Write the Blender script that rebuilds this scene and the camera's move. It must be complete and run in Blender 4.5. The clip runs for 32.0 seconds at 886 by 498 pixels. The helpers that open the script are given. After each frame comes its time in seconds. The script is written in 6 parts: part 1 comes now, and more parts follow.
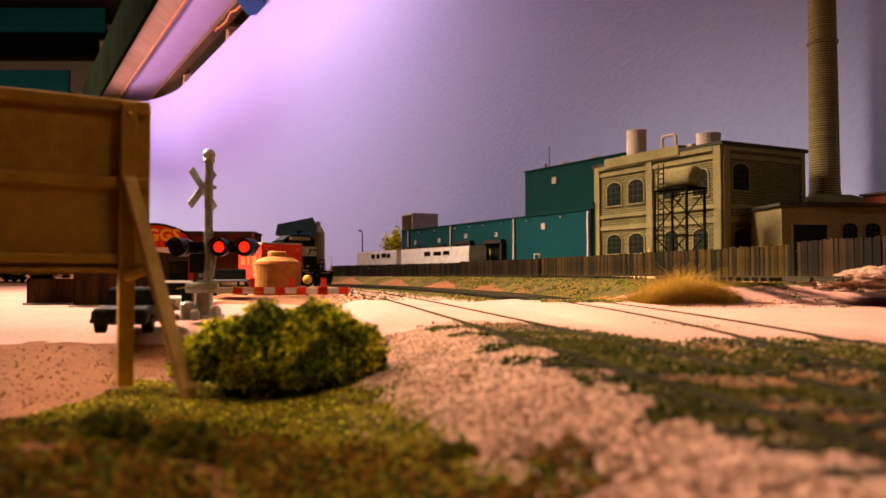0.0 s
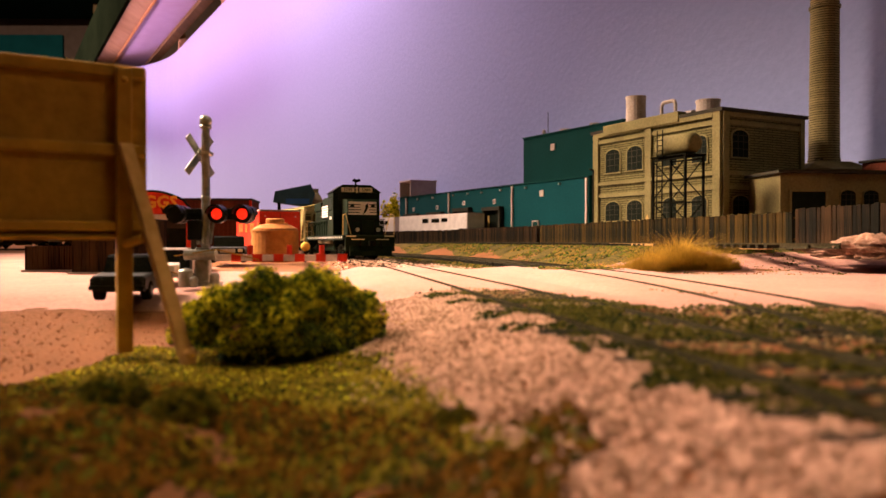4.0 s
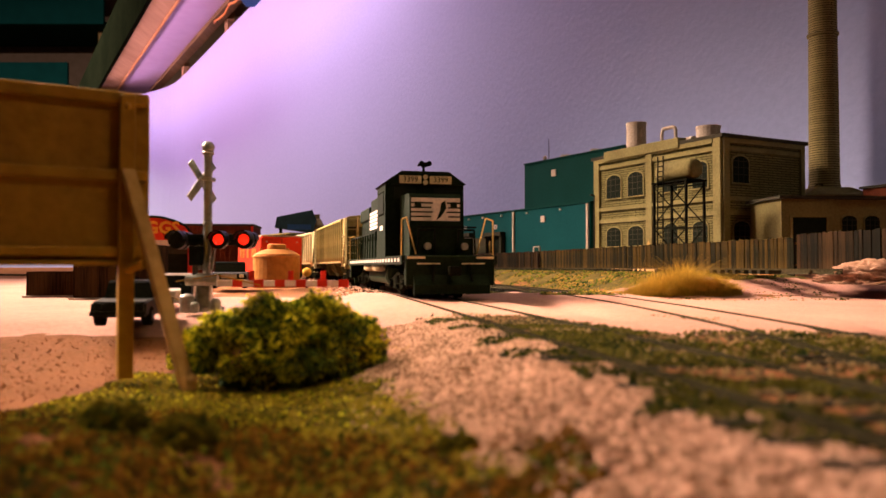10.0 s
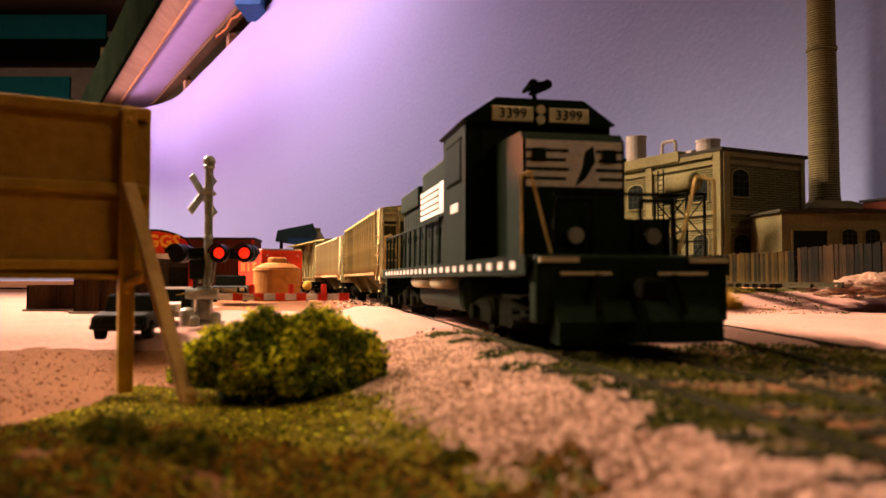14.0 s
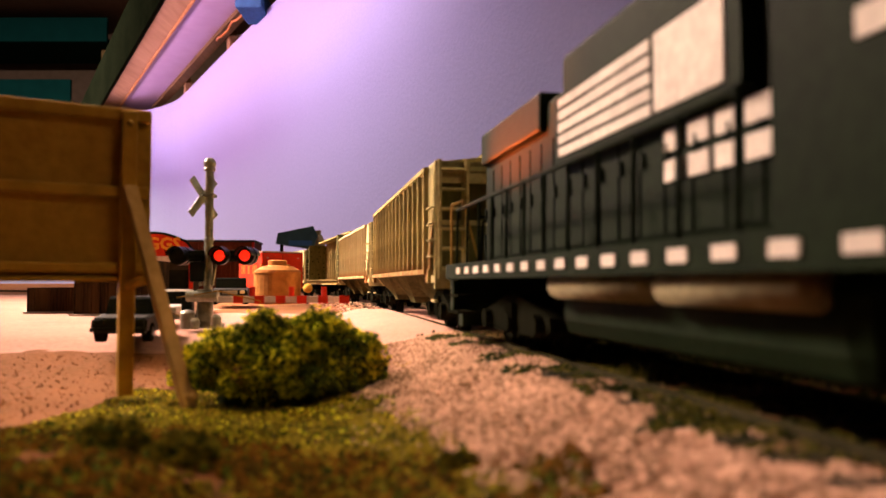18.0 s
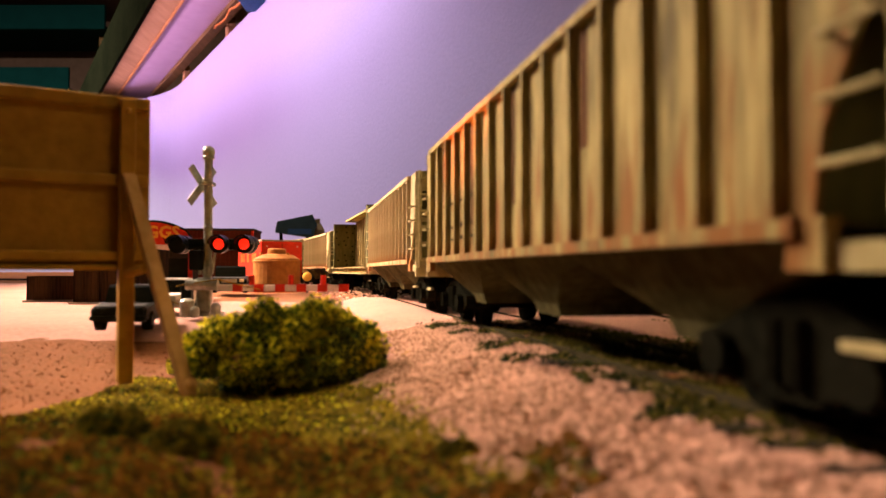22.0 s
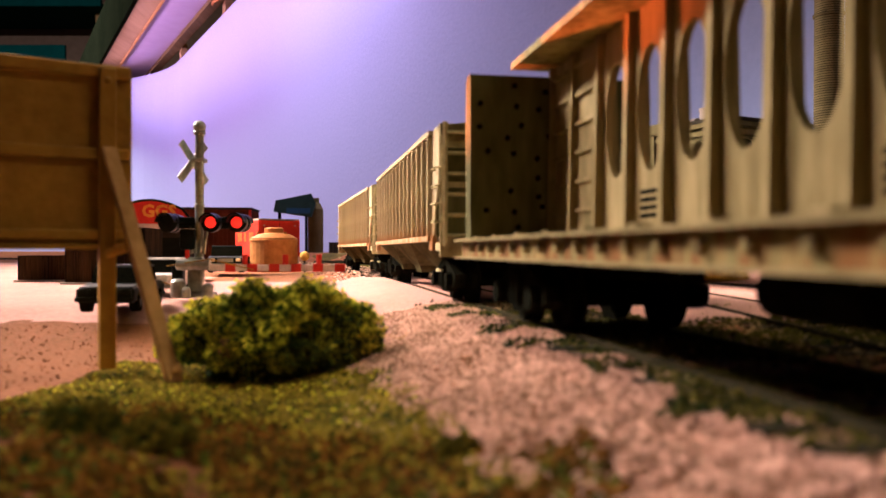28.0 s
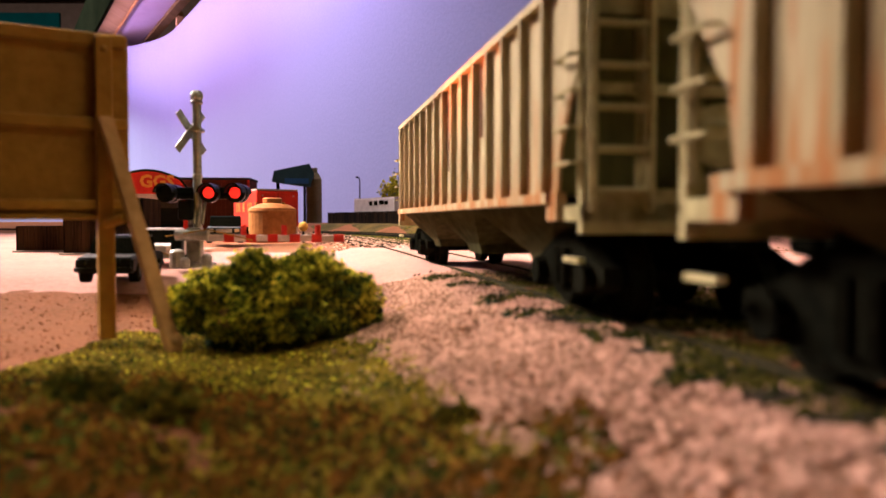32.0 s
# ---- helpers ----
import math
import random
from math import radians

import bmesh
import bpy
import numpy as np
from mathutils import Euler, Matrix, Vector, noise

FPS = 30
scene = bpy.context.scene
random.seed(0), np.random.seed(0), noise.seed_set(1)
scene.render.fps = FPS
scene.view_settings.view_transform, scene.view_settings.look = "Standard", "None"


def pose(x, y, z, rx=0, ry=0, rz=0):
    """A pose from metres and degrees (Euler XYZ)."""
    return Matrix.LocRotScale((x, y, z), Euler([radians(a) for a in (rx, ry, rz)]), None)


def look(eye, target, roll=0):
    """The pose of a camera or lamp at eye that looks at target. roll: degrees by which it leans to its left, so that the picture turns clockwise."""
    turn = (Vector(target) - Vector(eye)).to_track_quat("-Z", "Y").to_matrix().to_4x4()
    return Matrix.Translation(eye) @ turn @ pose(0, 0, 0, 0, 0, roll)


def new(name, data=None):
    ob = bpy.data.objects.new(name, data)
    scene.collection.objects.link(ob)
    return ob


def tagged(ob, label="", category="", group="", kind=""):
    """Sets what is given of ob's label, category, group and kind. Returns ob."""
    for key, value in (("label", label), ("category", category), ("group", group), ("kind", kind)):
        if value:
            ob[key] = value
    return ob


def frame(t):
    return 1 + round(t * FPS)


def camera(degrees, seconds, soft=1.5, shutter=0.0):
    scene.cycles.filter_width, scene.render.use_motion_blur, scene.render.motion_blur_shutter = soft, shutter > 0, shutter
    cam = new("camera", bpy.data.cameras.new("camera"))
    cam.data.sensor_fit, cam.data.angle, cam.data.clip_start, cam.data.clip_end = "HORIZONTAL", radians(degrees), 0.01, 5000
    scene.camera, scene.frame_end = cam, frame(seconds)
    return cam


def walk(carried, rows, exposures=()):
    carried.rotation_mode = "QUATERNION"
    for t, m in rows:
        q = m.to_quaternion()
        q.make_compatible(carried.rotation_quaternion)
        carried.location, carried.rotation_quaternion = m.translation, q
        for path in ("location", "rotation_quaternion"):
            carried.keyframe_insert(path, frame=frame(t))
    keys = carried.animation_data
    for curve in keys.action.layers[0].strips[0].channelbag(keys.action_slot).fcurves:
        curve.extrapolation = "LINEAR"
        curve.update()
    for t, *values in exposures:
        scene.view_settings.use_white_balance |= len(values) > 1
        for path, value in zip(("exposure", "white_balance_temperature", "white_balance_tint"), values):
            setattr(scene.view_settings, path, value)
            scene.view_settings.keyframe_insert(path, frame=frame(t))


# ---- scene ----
EYE_Z = 0.017
cam = camera(60.0, 32.0, soft=1.5)
cam.data.dof.use_dof = True
cam.data.dof.focus_distance = 0.42
cam.data.dof.aperture_fstop = 34.0

# seconds, forward shift of the eye, upward pitch, yaw to the left (degrees)
PATH = [
    (0.0, 0.0, 1.86, 0.02), (0.5, 0.0, 1.31, -0.02), (1.0, 0.0, 0.91, -0.04), (1.5, 0.0, 0.34, -0.08), (2.0, 0.0, 0.02, -0.06),
    (2.5, 0.0, -0.17, -0.1), (3.0, 0.0, -0.61, -0.12), (3.5, 0.0, -0.72, -0.12), (4.5, 0.0, -0.35, -0.12), (5.5, 0.0, 0.21, -0.1),
    (6.0, 0.0, 0.59, -0.06), (6.5, 0.0, 0.68, -0.06), (7.0, 0.0, 0.8, -0.06), (7.5, 0.0, 0.97, -0.02), (8.0, 0.0, 1.18, -0.02),
    (8.5, 0.0, 1.31, -0.02), (9.0, 0.0, 1.39, -0.02), (9.5, 0.0, 1.27, -0.02), (10.0, 0.0, 1.31, -0.02), (10.5, 0.0, 1.41, -0.02),
    (11.0, 0.0, 1.52, -0.02), (11.5, 0.0, 1.67, 0.0), (12.0, 0.0, 1.94, 0.0), (12.5, 0.0, 2.07, 0.0), (13.0, 0.0, 2.11, 0.02),
    (13.5, 0.0, 2.19, 0.02), (14.0, 0.0, 2.32, 0.02), (14.5, 0.0, 2.28, 0.02), (15.5, 0.0, 2.33, 0.03), (16.5, 0.0, 2.38, 0.05),
    (17.0, 0.0, 2.51, 0.05), (17.5, 0.0, 2.53, 0.05), (18.0, 0.0, 2.51, 0.05), (18.5, 0.0, 2.38, 0.02), (19.0, 0.0, 2.24, 0.0),
    (19.5, 0.0, 2.09, 0.0), (20.0, 0.0, 1.9, 0.0), (20.5, 0.0, 1.77, 0.0), (21.0, 0.0, 1.65, 0.0), (21.5, 0.0, 1.65, 0.0),
    (22.0, 0.0, 1.65, 0.0), (22.5, 0.0018, 1.17, 0.03), (23.0, 0.0058, 0.86, 0.03), (23.5, 0.0075, 0.77, 0.06), (24.0, 0.0075, 0.64, 0.06),
    (24.5, 0.0075, 0.85, 0.08), (25.0, 0.0075, 0.89, 0.06), (25.5, 0.0075, 0.64, 0.02), (26.5, 0.0075, 0.55, 0.02), (27.5, 0.0075, 0.47, 0.02),
    (28.0, 0.0075, 0.11, -0.03), (28.5, 0.0075, -0.35, -0.03), (29.0, 0.0075, -0.86, -0.06), (29.5, 0.0075, -1.26, -0.1),
    (30.0, 0.0075, -1.13, -0.08), (30.5, 0.0075, -1.36, -0.1), (31.0, 0.0075, -1.74, -0.14), (31.5, 0.0075, -2.16, -0.14), (32.0, 0.0075, -2.1, -0.12),
]
walk(cam, [(t, pose(0, f, EYE_Z, 90 + p, 0, w)) for t, f, p, w in PATH], exposures=[(0, -0.14, 6650, 21), (22.0, -0.14, 6650, 21), (24.0, -0.10, 5450, 18), (32.0, -0.10, 5450, 18)])

# ---- light: a train room lit by fluorescent tubes ----
world = bpy.data.worlds.new("room_air")
scene.world = world
world.use_nodes = True
world.node_tree.nodes["Background"].inputs[0].default_value = (0.45, 0.62, 0.45, 1)
world.node_tree.nodes["Background"].inputs[1].default_value = 0.035


def area_lamp(name, eye, target, sx, sy, watts, col, spread=180.0):
    d = bpy.data.lights.new(name, "AREA")
    d.shape, d.size, d.size_y, d.energy, d.color = "RECTANGLE", sx, sy, watts, col
    d.spread = math.radians(spread)
    ob = new(name, d)
    ob.matrix_world = look(eye, target)
    return ob


area_lamp("tube_lamp_room_far", (-0.95, 0.72, 0.80), (-0.08, 0.55, 0.0), 0.6, 0.2, 6.5, (1.0, 0.74, 0.55), 42.0)
# unseen spot, added so the middle of the layout outshines its near corners
area_lamp("fill_spot_lamp", (-1.0, 1.25, 0.84), (-0.03, 0.36, 0.02), 0.12, 0.12, 1.5, (1.0, 0.74, 0.55), 20.0)
area_lamp("tube_lamp_room_near", (0.8, -0.3, 0.8), (0.05, 0.36, 0.02), 0.3, 0.15, 0.23, (1.0, 0.8, 0.45), 50.0)
# unseen narrow lamp, added to brighten the bush and the gravel beside it
area_lamp("fill_lamp_overhead", (-0.03, 0.18, 1.15), (-0.012, 0.165, 0.0), 0.3, 0.1, 0.108, (1.0, 0.78, 0.46), 10.0)
# unseen lamp, added to lift the far room corner and its shelves
area_lamp("fill_lamp_room_corner", (-2.4, 2.6, 1.98), (-2.4, 2.9, 0.0), 1.2, 0.15, 150.0, (1.0, 0.8, 0.6))
# two tubes behind the valance, along the backdrop
TUBE_N, TUBE_D = Vector((0.865, 0.502, 0)), Vector((-0.502, 0.865, 0))
for name, along, aim, length, watts, col in (
        ("tube_lamp_over_layout", 1.6, -TUBE_N * 0.2 - Vector((0, 0, 0.6)), 1.0, 7.5, (1.0, 0.78, 0.76)),
        ("tube_lamp_behind_valance", 2.64, TUBE_N * 0.3 - Vector((0, 0, 0.22)), 2.62, 18.5, (1.0, 0.52, 0.70))):
    mid = TUBE_N * 0.385 + TUBE_D * along + Vector((0, 0, 0.85))
    area_lamp(name, mid, mid + aim, length, 0.05, watts, col)

d = bpy.data.lights.new("flasher_lamp", "SPOT")
d.energy, d.color, d.spot_size, d.spot_blend, d.shadow_soft_size = 4.5, (1.0, 0.15, 0.02), math.radians(14), 1.0, 0.002
new("flasher_lamp", d).matrix_world = look((-0.0535, 0.2270, 0.0262), (0.0035, 0.152, 0.0440))

# ---- materials ----
MATS = {}


def mat(name, col, col2=None, rough=0.7, metal=0.0, grain=600.0, patch=60.0, bump=0.3, spread=0.55, stretch=(1, 1, 1), spec=0.04, vary=0.12, island=0.0):
    """Two-scale noise between two colours, with fine relief; grain and patch are in cycles per metre."""
    if name in MATS:
        return MATS[name]
    m = bpy.data.materials.new(name)
    m.use_nodes = True
    nt = m.node_tree
    b = nt.nodes["Principled BSDF"]
    col2 = col2 or tuple(c * spread for c in col)
    tc = nt.nodes.new("ShaderNodeTexCoord")
    mp = nt.nodes.new("ShaderNodeMapping")
    mp.inputs["Scale"].default_value = stretch
    nt.links.new(tc.outputs["Object"], mp.inputs["Vector"])
    n1, n2 = nt.nodes.new("ShaderNodeTexNoise"), nt.nodes.new("ShaderNodeTexNoise")
    n1.inputs["Scale"].default_value, n1.inputs["Detail"].default_value = grain, 4
    n2.inputs["Scale"].default_value, n2.inputs["Detail"].default_value = patch, 3
    for n in (n1, n2):
        nt.links.new(mp.outputs[0], n.inputs["Vector"])
    add = nt.nodes.new("ShaderNodeMath")
    add.operation = "MULTIPLY_ADD"
    nt.links.new(n1.outputs["Fac"], add.inputs[0])
    add.inputs[1].default_value = 0.6
    half = nt.nodes.new("ShaderNodeMath")
    half.operation = "MULTIPLY"
    half.inputs[1].default_value = 0.6
    nt.links.new(n2.outputs["Fac"], half.inputs[0])
    nt.links.new(half.outputs[0], add.inputs[2])
    info = nt.nodes.new("ShaderNodeObjectInfo")
    var = nt.nodes.new("ShaderNodeMath")
    var.operation = "MULTIPLY_ADD"
    var.inputs[1].default_value, var.inputs[2].default_value = vary, -vary / 2
    nt.links.new(info.outputs["Random"], var.inputs[0])
    tot = nt.nodes.new("ShaderNodeMath")
    nt.links.new(add.outputs[0], tot.inputs[0])
    nt.links.new(var.outputs[0], tot.inputs[1])
    if island:
        geo, isl, sm = nt.nodes.new("ShaderNodeNewGeometry"), nt.nodes.new("ShaderNodeMath"), nt.nodes.new("ShaderNodeMath")
        isl.operation = "MULTIPLY_ADD"
        isl.inputs[1].default_value, isl.inputs[2].default_value = island, -island / 2
        nt.links.new(geo.outputs["Random Per Island"], isl.inputs[0])
        nt.links.new(tot.outputs[0], sm.inputs[0])
        nt.links.new(isl.outputs[0], sm.inputs[1])
        tot = sm
    ramp = nt.nodes.new("ShaderNodeValToRGB")
    ramp.color_ramp.elements[0].position, ramp.color_ramp.elements[1].position = 0.42, 0.78
    ramp.color_ramp.elements[0].color = (*col2, 1)
    ramp.color_ramp.elements[1].color = (*col, 1)
    nt.links.new(tot.outputs[0], ramp.inputs[0])
    nt.links.new(ramp.outputs[0], b.inputs["Base Color"])
    b.inputs["Roughness"].default_value, b.inputs["Metallic"].default_value = rough, metal
    b.inputs["Specular IOR Level"].default_value = spec
    if bump:
        bp = nt.nodes.new("ShaderNodeBump")
        bp.inputs["Strength"].default_value, bp.inputs["Distance"].default_value = bump, 0.3 / grain
        nt.links.new(n1.outputs["Fac"], bp.inputs["Height"])
        nt.links.new(bp.outputs[0], b.inputs["Normal"])
    MATS[name] = m
    return m


def rusted(m, z0, z1, rust):
    """Lays rust over a paint in ragged upright runs that thicken towards the sill."""
    nt = m.node_tree
    b = nt.nodes["Principled BSDF"]
    tc = [n for n in nt.nodes if n.type == "TEX_COORD"][0]
    mp, no, sep = nt.nodes.new("ShaderNodeMapping"), nt.nodes.new("ShaderNodeTexNoise"), nt.nodes.new("ShaderNodeSeparateXYZ")
    mp.inputs["Scale"].default_value = (1, 1, 0.16)
    no.inputs["Scale"].default_value, no.inputs["Detail"].default_value = 420, 5
    nt.links.new(tc.outputs["Object"], mp.inputs["Vector"])
    nt.links.new(mp.outputs[0], no.inputs["Vector"])
    nt.links.new(tc.outputs["Object"], sep.inputs[0])
    fall = nt.nodes.new("ShaderNodeMapRange")
    fall.inputs["From Min"].default_value, fall.inputs["From Max"].default_value = z0, z1
    fall.inputs["To Min"].default_value, fall.inputs["To Max"].default_value = 0.10, -0.08
    nt.links.new(sep.outputs[2], fall.inputs["Value"])
    s = nt.nodes.new("ShaderNodeMath")
    nt.links.new(no.outputs["Fac"], s.inputs[0])
    nt.links.new(fall.outputs[0], s.inputs[1])
    ramp = nt.nodes.new("ShaderNodeValToRGB")
    ramp.color_ramp.elements[0].position, ramp.color_ramp.elements[1].position = 0.50, 0.68
    nt.links.new(s.outputs[0], ramp.inputs[0])
    mx = nt.nodes.new("ShaderNodeMix")
    mx.data_type = "RGBA"
    nt.links.new(ramp.outputs[0], mx.inputs[0])
    old = b.inputs["Base Color"].links[0].from_socket
    nt.links.new(old, mx.inputs[6])
    mx.inputs[7].default_value = (*rust, 1)
    nt.links.new(mx.outputs[2], b.inputs["Base Color"])


def glow(name, col, strength):
    m = bpy.data.materials.new(name)
    m.use_nodes = True
    b = m.node_tree.nodes["Principled BSDF"]
    b.inputs["Base Color"].default_value = (col[0] * 0.3, col[1] * 0.3, col[2] * 0.3, 1)
    b.inputs["Emission Color"].default_value = (*col, 1)
    b.inputs["Emission Strength"].default_value = strength
    return m


def brick_mat(name, col, mortar, bw, bh, bump=0.6):
    """Brickwork too small to pick apart: courses as relief and slight colour change."""
    m = mat(name, col, tuple(c * 0.7 for c in col), 0.85, 0, 900, 40, 0.2)
    nt = m.node_tree
    b = nt.nodes["Principled BSDF"]
    tc = [n for n in nt.nodes if n.type == "TEX_COORD"][0]
    sep, com = nt.nodes.new("ShaderNodeSeparateXYZ"), nt.nodes.new("ShaderNodeCombineXYZ")
    s = nt.nodes.new("ShaderNodeMath")
    nt.links.new(tc.outputs["Object"], sep.inputs[0])
    nt.links.new(sep.outputs[0], s.inputs[0])
    nt.links.new(sep.outputs[1], s.inputs[1])
    nt.links.new(s.outputs[0], com.inputs[0])
    nt.links.new(sep.outputs[2], com.inputs[1])
    br = nt.nodes.new("ShaderNodeTexBrick")
    br.inputs["Scale"].default_value = 1.0
    br.inputs["Brick Width"].default_value, br.inputs["Row Height"].default_value = bw, bh
    br.inputs["Mortar Size"].default_value = bh * 0.16
    br.inputs["Color1"].default_value, br.inputs["Color2"].default_value = (1, 1, 1, 1), (0.8, 0.8, 0.8, 1)
    br.inputs["Mortar"].default_value = (*mortar, 1)
    nt.links.new(com.outputs[0], br.inputs["Vector"])
    mx = nt.nodes.new("ShaderNodeMix")
    mx.data_type, mx.blend_type = "RGBA", "MULTIPLY"
    mx.inputs[0].default_value = 1.0
    ramp = [n for n in nt.nodes if n.type == "VALTORGB"][0]
    nt.links.new(ramp.outputs[0], mx.inputs[6])
    nt.links.new(br.outputs["Color"], mx.inputs[7])
    nt.links.new(mx.outputs[2], b.inputs["Base Color"])
    bp = nt.nodes.new("ShaderNodeBump")
    bp.invert = True
    bp.inputs["Strength"].default_value, bp.inputs["Distance"].default_value = bump, bh * 0.3
    nt.links.new(br.outputs["Fac"], bp.inputs["Height"])
    nt.links.new(bp.outputs[0], b.inputs["Normal"])
    return m


M_BLACK = mat("black_loco_paint", (0.009, 0.017, 0.007), (0.004, 0.008, 0.003), 0.6, 0, 700, 50, 0.1, spec=0.03)
M_UNDER = mat("grimy_black_metal", (0.010, 0.010, 0.006), (0.004, 0.0045, 0.003), 0.85, 0.0, 900, 80, 0.4, spec=0.0)
M_WHITE = mat("white_lettering", (0.75, 0.68, 0.6), (0.5, 0.45, 0.4), 0.6, 0, 900, 90, 0.1)
M_CREAM = mat("cream_number_board", (0.75, 0.66, 0.4), (0.6, 0.5, 0.3), 0.6)
M_RAILING = mat("weathered_yellow_handrail", (0.62, 0.42, 0.12), (0.34, 0.22, 0.07), 0.6)
M_TANKP = mat("pale_dusty_tank_paint", (0.22, 0.19, 0.11), (0.09, 0.08, 0.045), 0.7)
M_HOPPER = mat("weathered_tan_hopper_paint", (0.45, 0.385, 0.21), (0.28, 0.235, 0.115), 0.7, 0, 500, 35, 0.25, stretch=(1, 1, 0.25))
M_HOPPER2 = mat("weathered_olive_tan_paint", (0.38, 0.32, 0.12), (0.10, 0.085, 0.03), 0.7, 0, 500, 110, 0.25, stretch=(1, 1, 0.25))
rusted(M_HOPPER, 0.015, 0.030, (0.33, 0.15, 0.045))
rusted(M_HOPPER2, 0.015, 0.034, (0.19, 0.09, 0.025))
M_PATCH = mat("faded_orange_panel", (0.48, 0.12, 0.03), (0.28, 0.17, 0.07), 0.7, 0, 500, 200, 0.2, stretch=(1, 1, 0.2))
M_RUST = mat("rust_streak", (0.12, 0.055, 0.02), (0.06, 0.03, 0.012), 0.9, 0, 700, 60, 0.3)
M_BEAM = mat("olive_tan_centerbeam_paint", (0.31, 0.25, 0.11), (0.16, 0.13, 0.048), 0.75, 0, 500, 45, 0.25, stretch=(1, 1, 0.25))
# darker than the car paint: the shade on end sheets and bulkheads is coloured in
M_BULK = mat("shade_dark_olive_sheet", (0.13, 0.125, 0.045), (0.06, 0.06, 0.02), 0.85, 0, 400, 50, 0.3, stretch=(1, 1, 0.3))
# discharge bays: the shade under the car is put into this dark colour
M_BAY = mat("shade_dark_olive_bay", (0.085, 0.08, 0.035), (0.03, 0.03, 0.013), 0.9, 0, 500, 70, 0.3, spec=0.0)
M_YARD = mat("ochre_olive_yard_earth", (0.14, 0.095, 0.02), (0.035, 0.034, 0.008), 0.95, 0, 700, 45, 1.0)
M_RAIL = mat("steel_rail", (0.045, 0.038, 0.02), (0.018, 0.016, 0.008), 0.85, 0.0, 800, 90, 0.2, spec=0.0)
M_TIE = mat("dark_tie_wood", (0.035, 0.03, 0.016), (0.012, 0.011, 0.006), 0.9, 0, 900, 120, 0.6, stretch=(1, 0.2, 1))
M_GROUND = mat("brown_earth_scatter", (0.23, 0.092, 0.036), (0.12, 0.052, 0.017), 0.95, 0, 900, 28, 0.9)
M_ROAD = mat("pinkish_plaster_road", (0.47, 0.262, 0.20), (0.35, 0.185, 0.135), 0.9, 0, 700, 14, 0.35)
M_BALLAST = mat("pale_pink_gravel", (0.65, 0.40, 0.285), (0.22, 0.125, 0.072), 0.85, 0, 350, 60, 0.5, island=0.6)
M_BALLASTD = mat("dusty_olive_ballast", (0.24, 0.16, 0.07), (0.07, 0.055, 0.018), 0.9, 0, 350, 60, 0.5, island=0.6)
M_DIRT = mat("ochre_yard_scatter", (0.21, 0.13, 0.026), (0.045, 0.04, 0.009), 0.95, 0, 500, 30, 0.9, island=0.5)
M_FENCE = mat("dark_stained_planks", (0.045, 0.024, 0.009), (0.005, 0.005, 0.003), 0.9, 0, 1500, 220, 0.5, stretch=(1, 1, 0.07), vary=0.3)
M_FENCE_L = mat("light_stained_planks", (0.066, 0.038, 0.007), (0.007, 0.007, 0.003), 0.9, 0, 1500, 220, 0.5, stretch=(1, 1, 0.07), vary=0.3)
M_TEAL = mat("teal_painted_panels", (0.003, 0.055, 0.058), (0.002, 0.040, 0.042), 0.8, 0, 500, 12, 0.1)
M_TEALD = mat("dark_teal_painted_panels", (0.002, 0.040, 0.034), (0.0015, 0.028, 0.023), 0.8, 0, 500, 12, 0.1)
M_FACT = brick_mat("tan_painted_brick", (0.20, 0.178, 0.066), (0.25, 0.25, 0.25), 0.011, 0.0021)
M_FACTT = mat("tan_stone_trim", (0.23, 0.20, 0.08), (0.145, 0.125, 0.05), 0.8, 0, 500, 30, 0.2)
M_CHIM = brick_mat("tan_chimney_brick", (0.29, 0.24, 0.10), (0.22, 0.22, 0.22), 0.019, 0.0022, 1.0)
M_GLASSD = mat("dark_window_glass", (0.012, 0.016, 0.010), (0.006, 0.009, 0.005), 0.6, 0, 200, 20, 0.0, spec=0.02)
M_ROOF = mat("dark_roof_felt", (0.05, 0.045, 0.03), (0.03, 0.028, 0.018), 0.9)
M_CONC = mat("pale_concrete", (0.5, 0.43, 0.35), (0.34, 0.28, 0.22), 0.85)
M_WALL = mat("lavender_blue_backdrop_paint", (0.35, 0.41, 0.66), (0.31, 0.37, 0.61), 0.7, 0, 140, 1.2, 0.25)
M_SIGNB = mat("tan_billboard_plastic", (0.44, 0.24, 0.026), (0.28, 0.145, 0.013), 0.5, 0, 420, 40, 0.3, spec=0.1)
M_BRACE = mat("bright_tan_timber", (0.52, 0.30, 0.11), (0.3, 0.165, 0.05), 0.6, 0, 400, 60, 0.25)
M_SILVER = mat("silver_painted_metal", (0.42, 0.44, 0.37), (0.17, 0.18, 0.14), 0.35, 0.6, 500, 90, 0.15)
M_SIGBLK = mat("black_signal_plastic", (0.01, 0.014, 0.011), (0.005, 0.007, 0.005), 0.35)
M_RED = mat("red_painted_metal", (0.62, 0.045, 0.02), (0.45, 0.03, 0.015), 0.5, 0, 300, 25, 0.05)
M_ORANGE = mat("orange_tan_tank_paint", (0.48, 0.2, 0.05), (0.3, 0.12, 0.03), 0.6, 0, 300, 30, 0.1)
M_BROWN = mat("red_brown_siding", (0.15, 0.038, 0.018), (0.09, 0.024, 0.012), 0.8)
M_WOODJ = mat("aged_brown_joist", (0.16, 0.115, 0.05), (0.09, 0.065, 0.028), 0.8, 0, 60, 6, 0.3, stretch=(1, 0.1, 1))
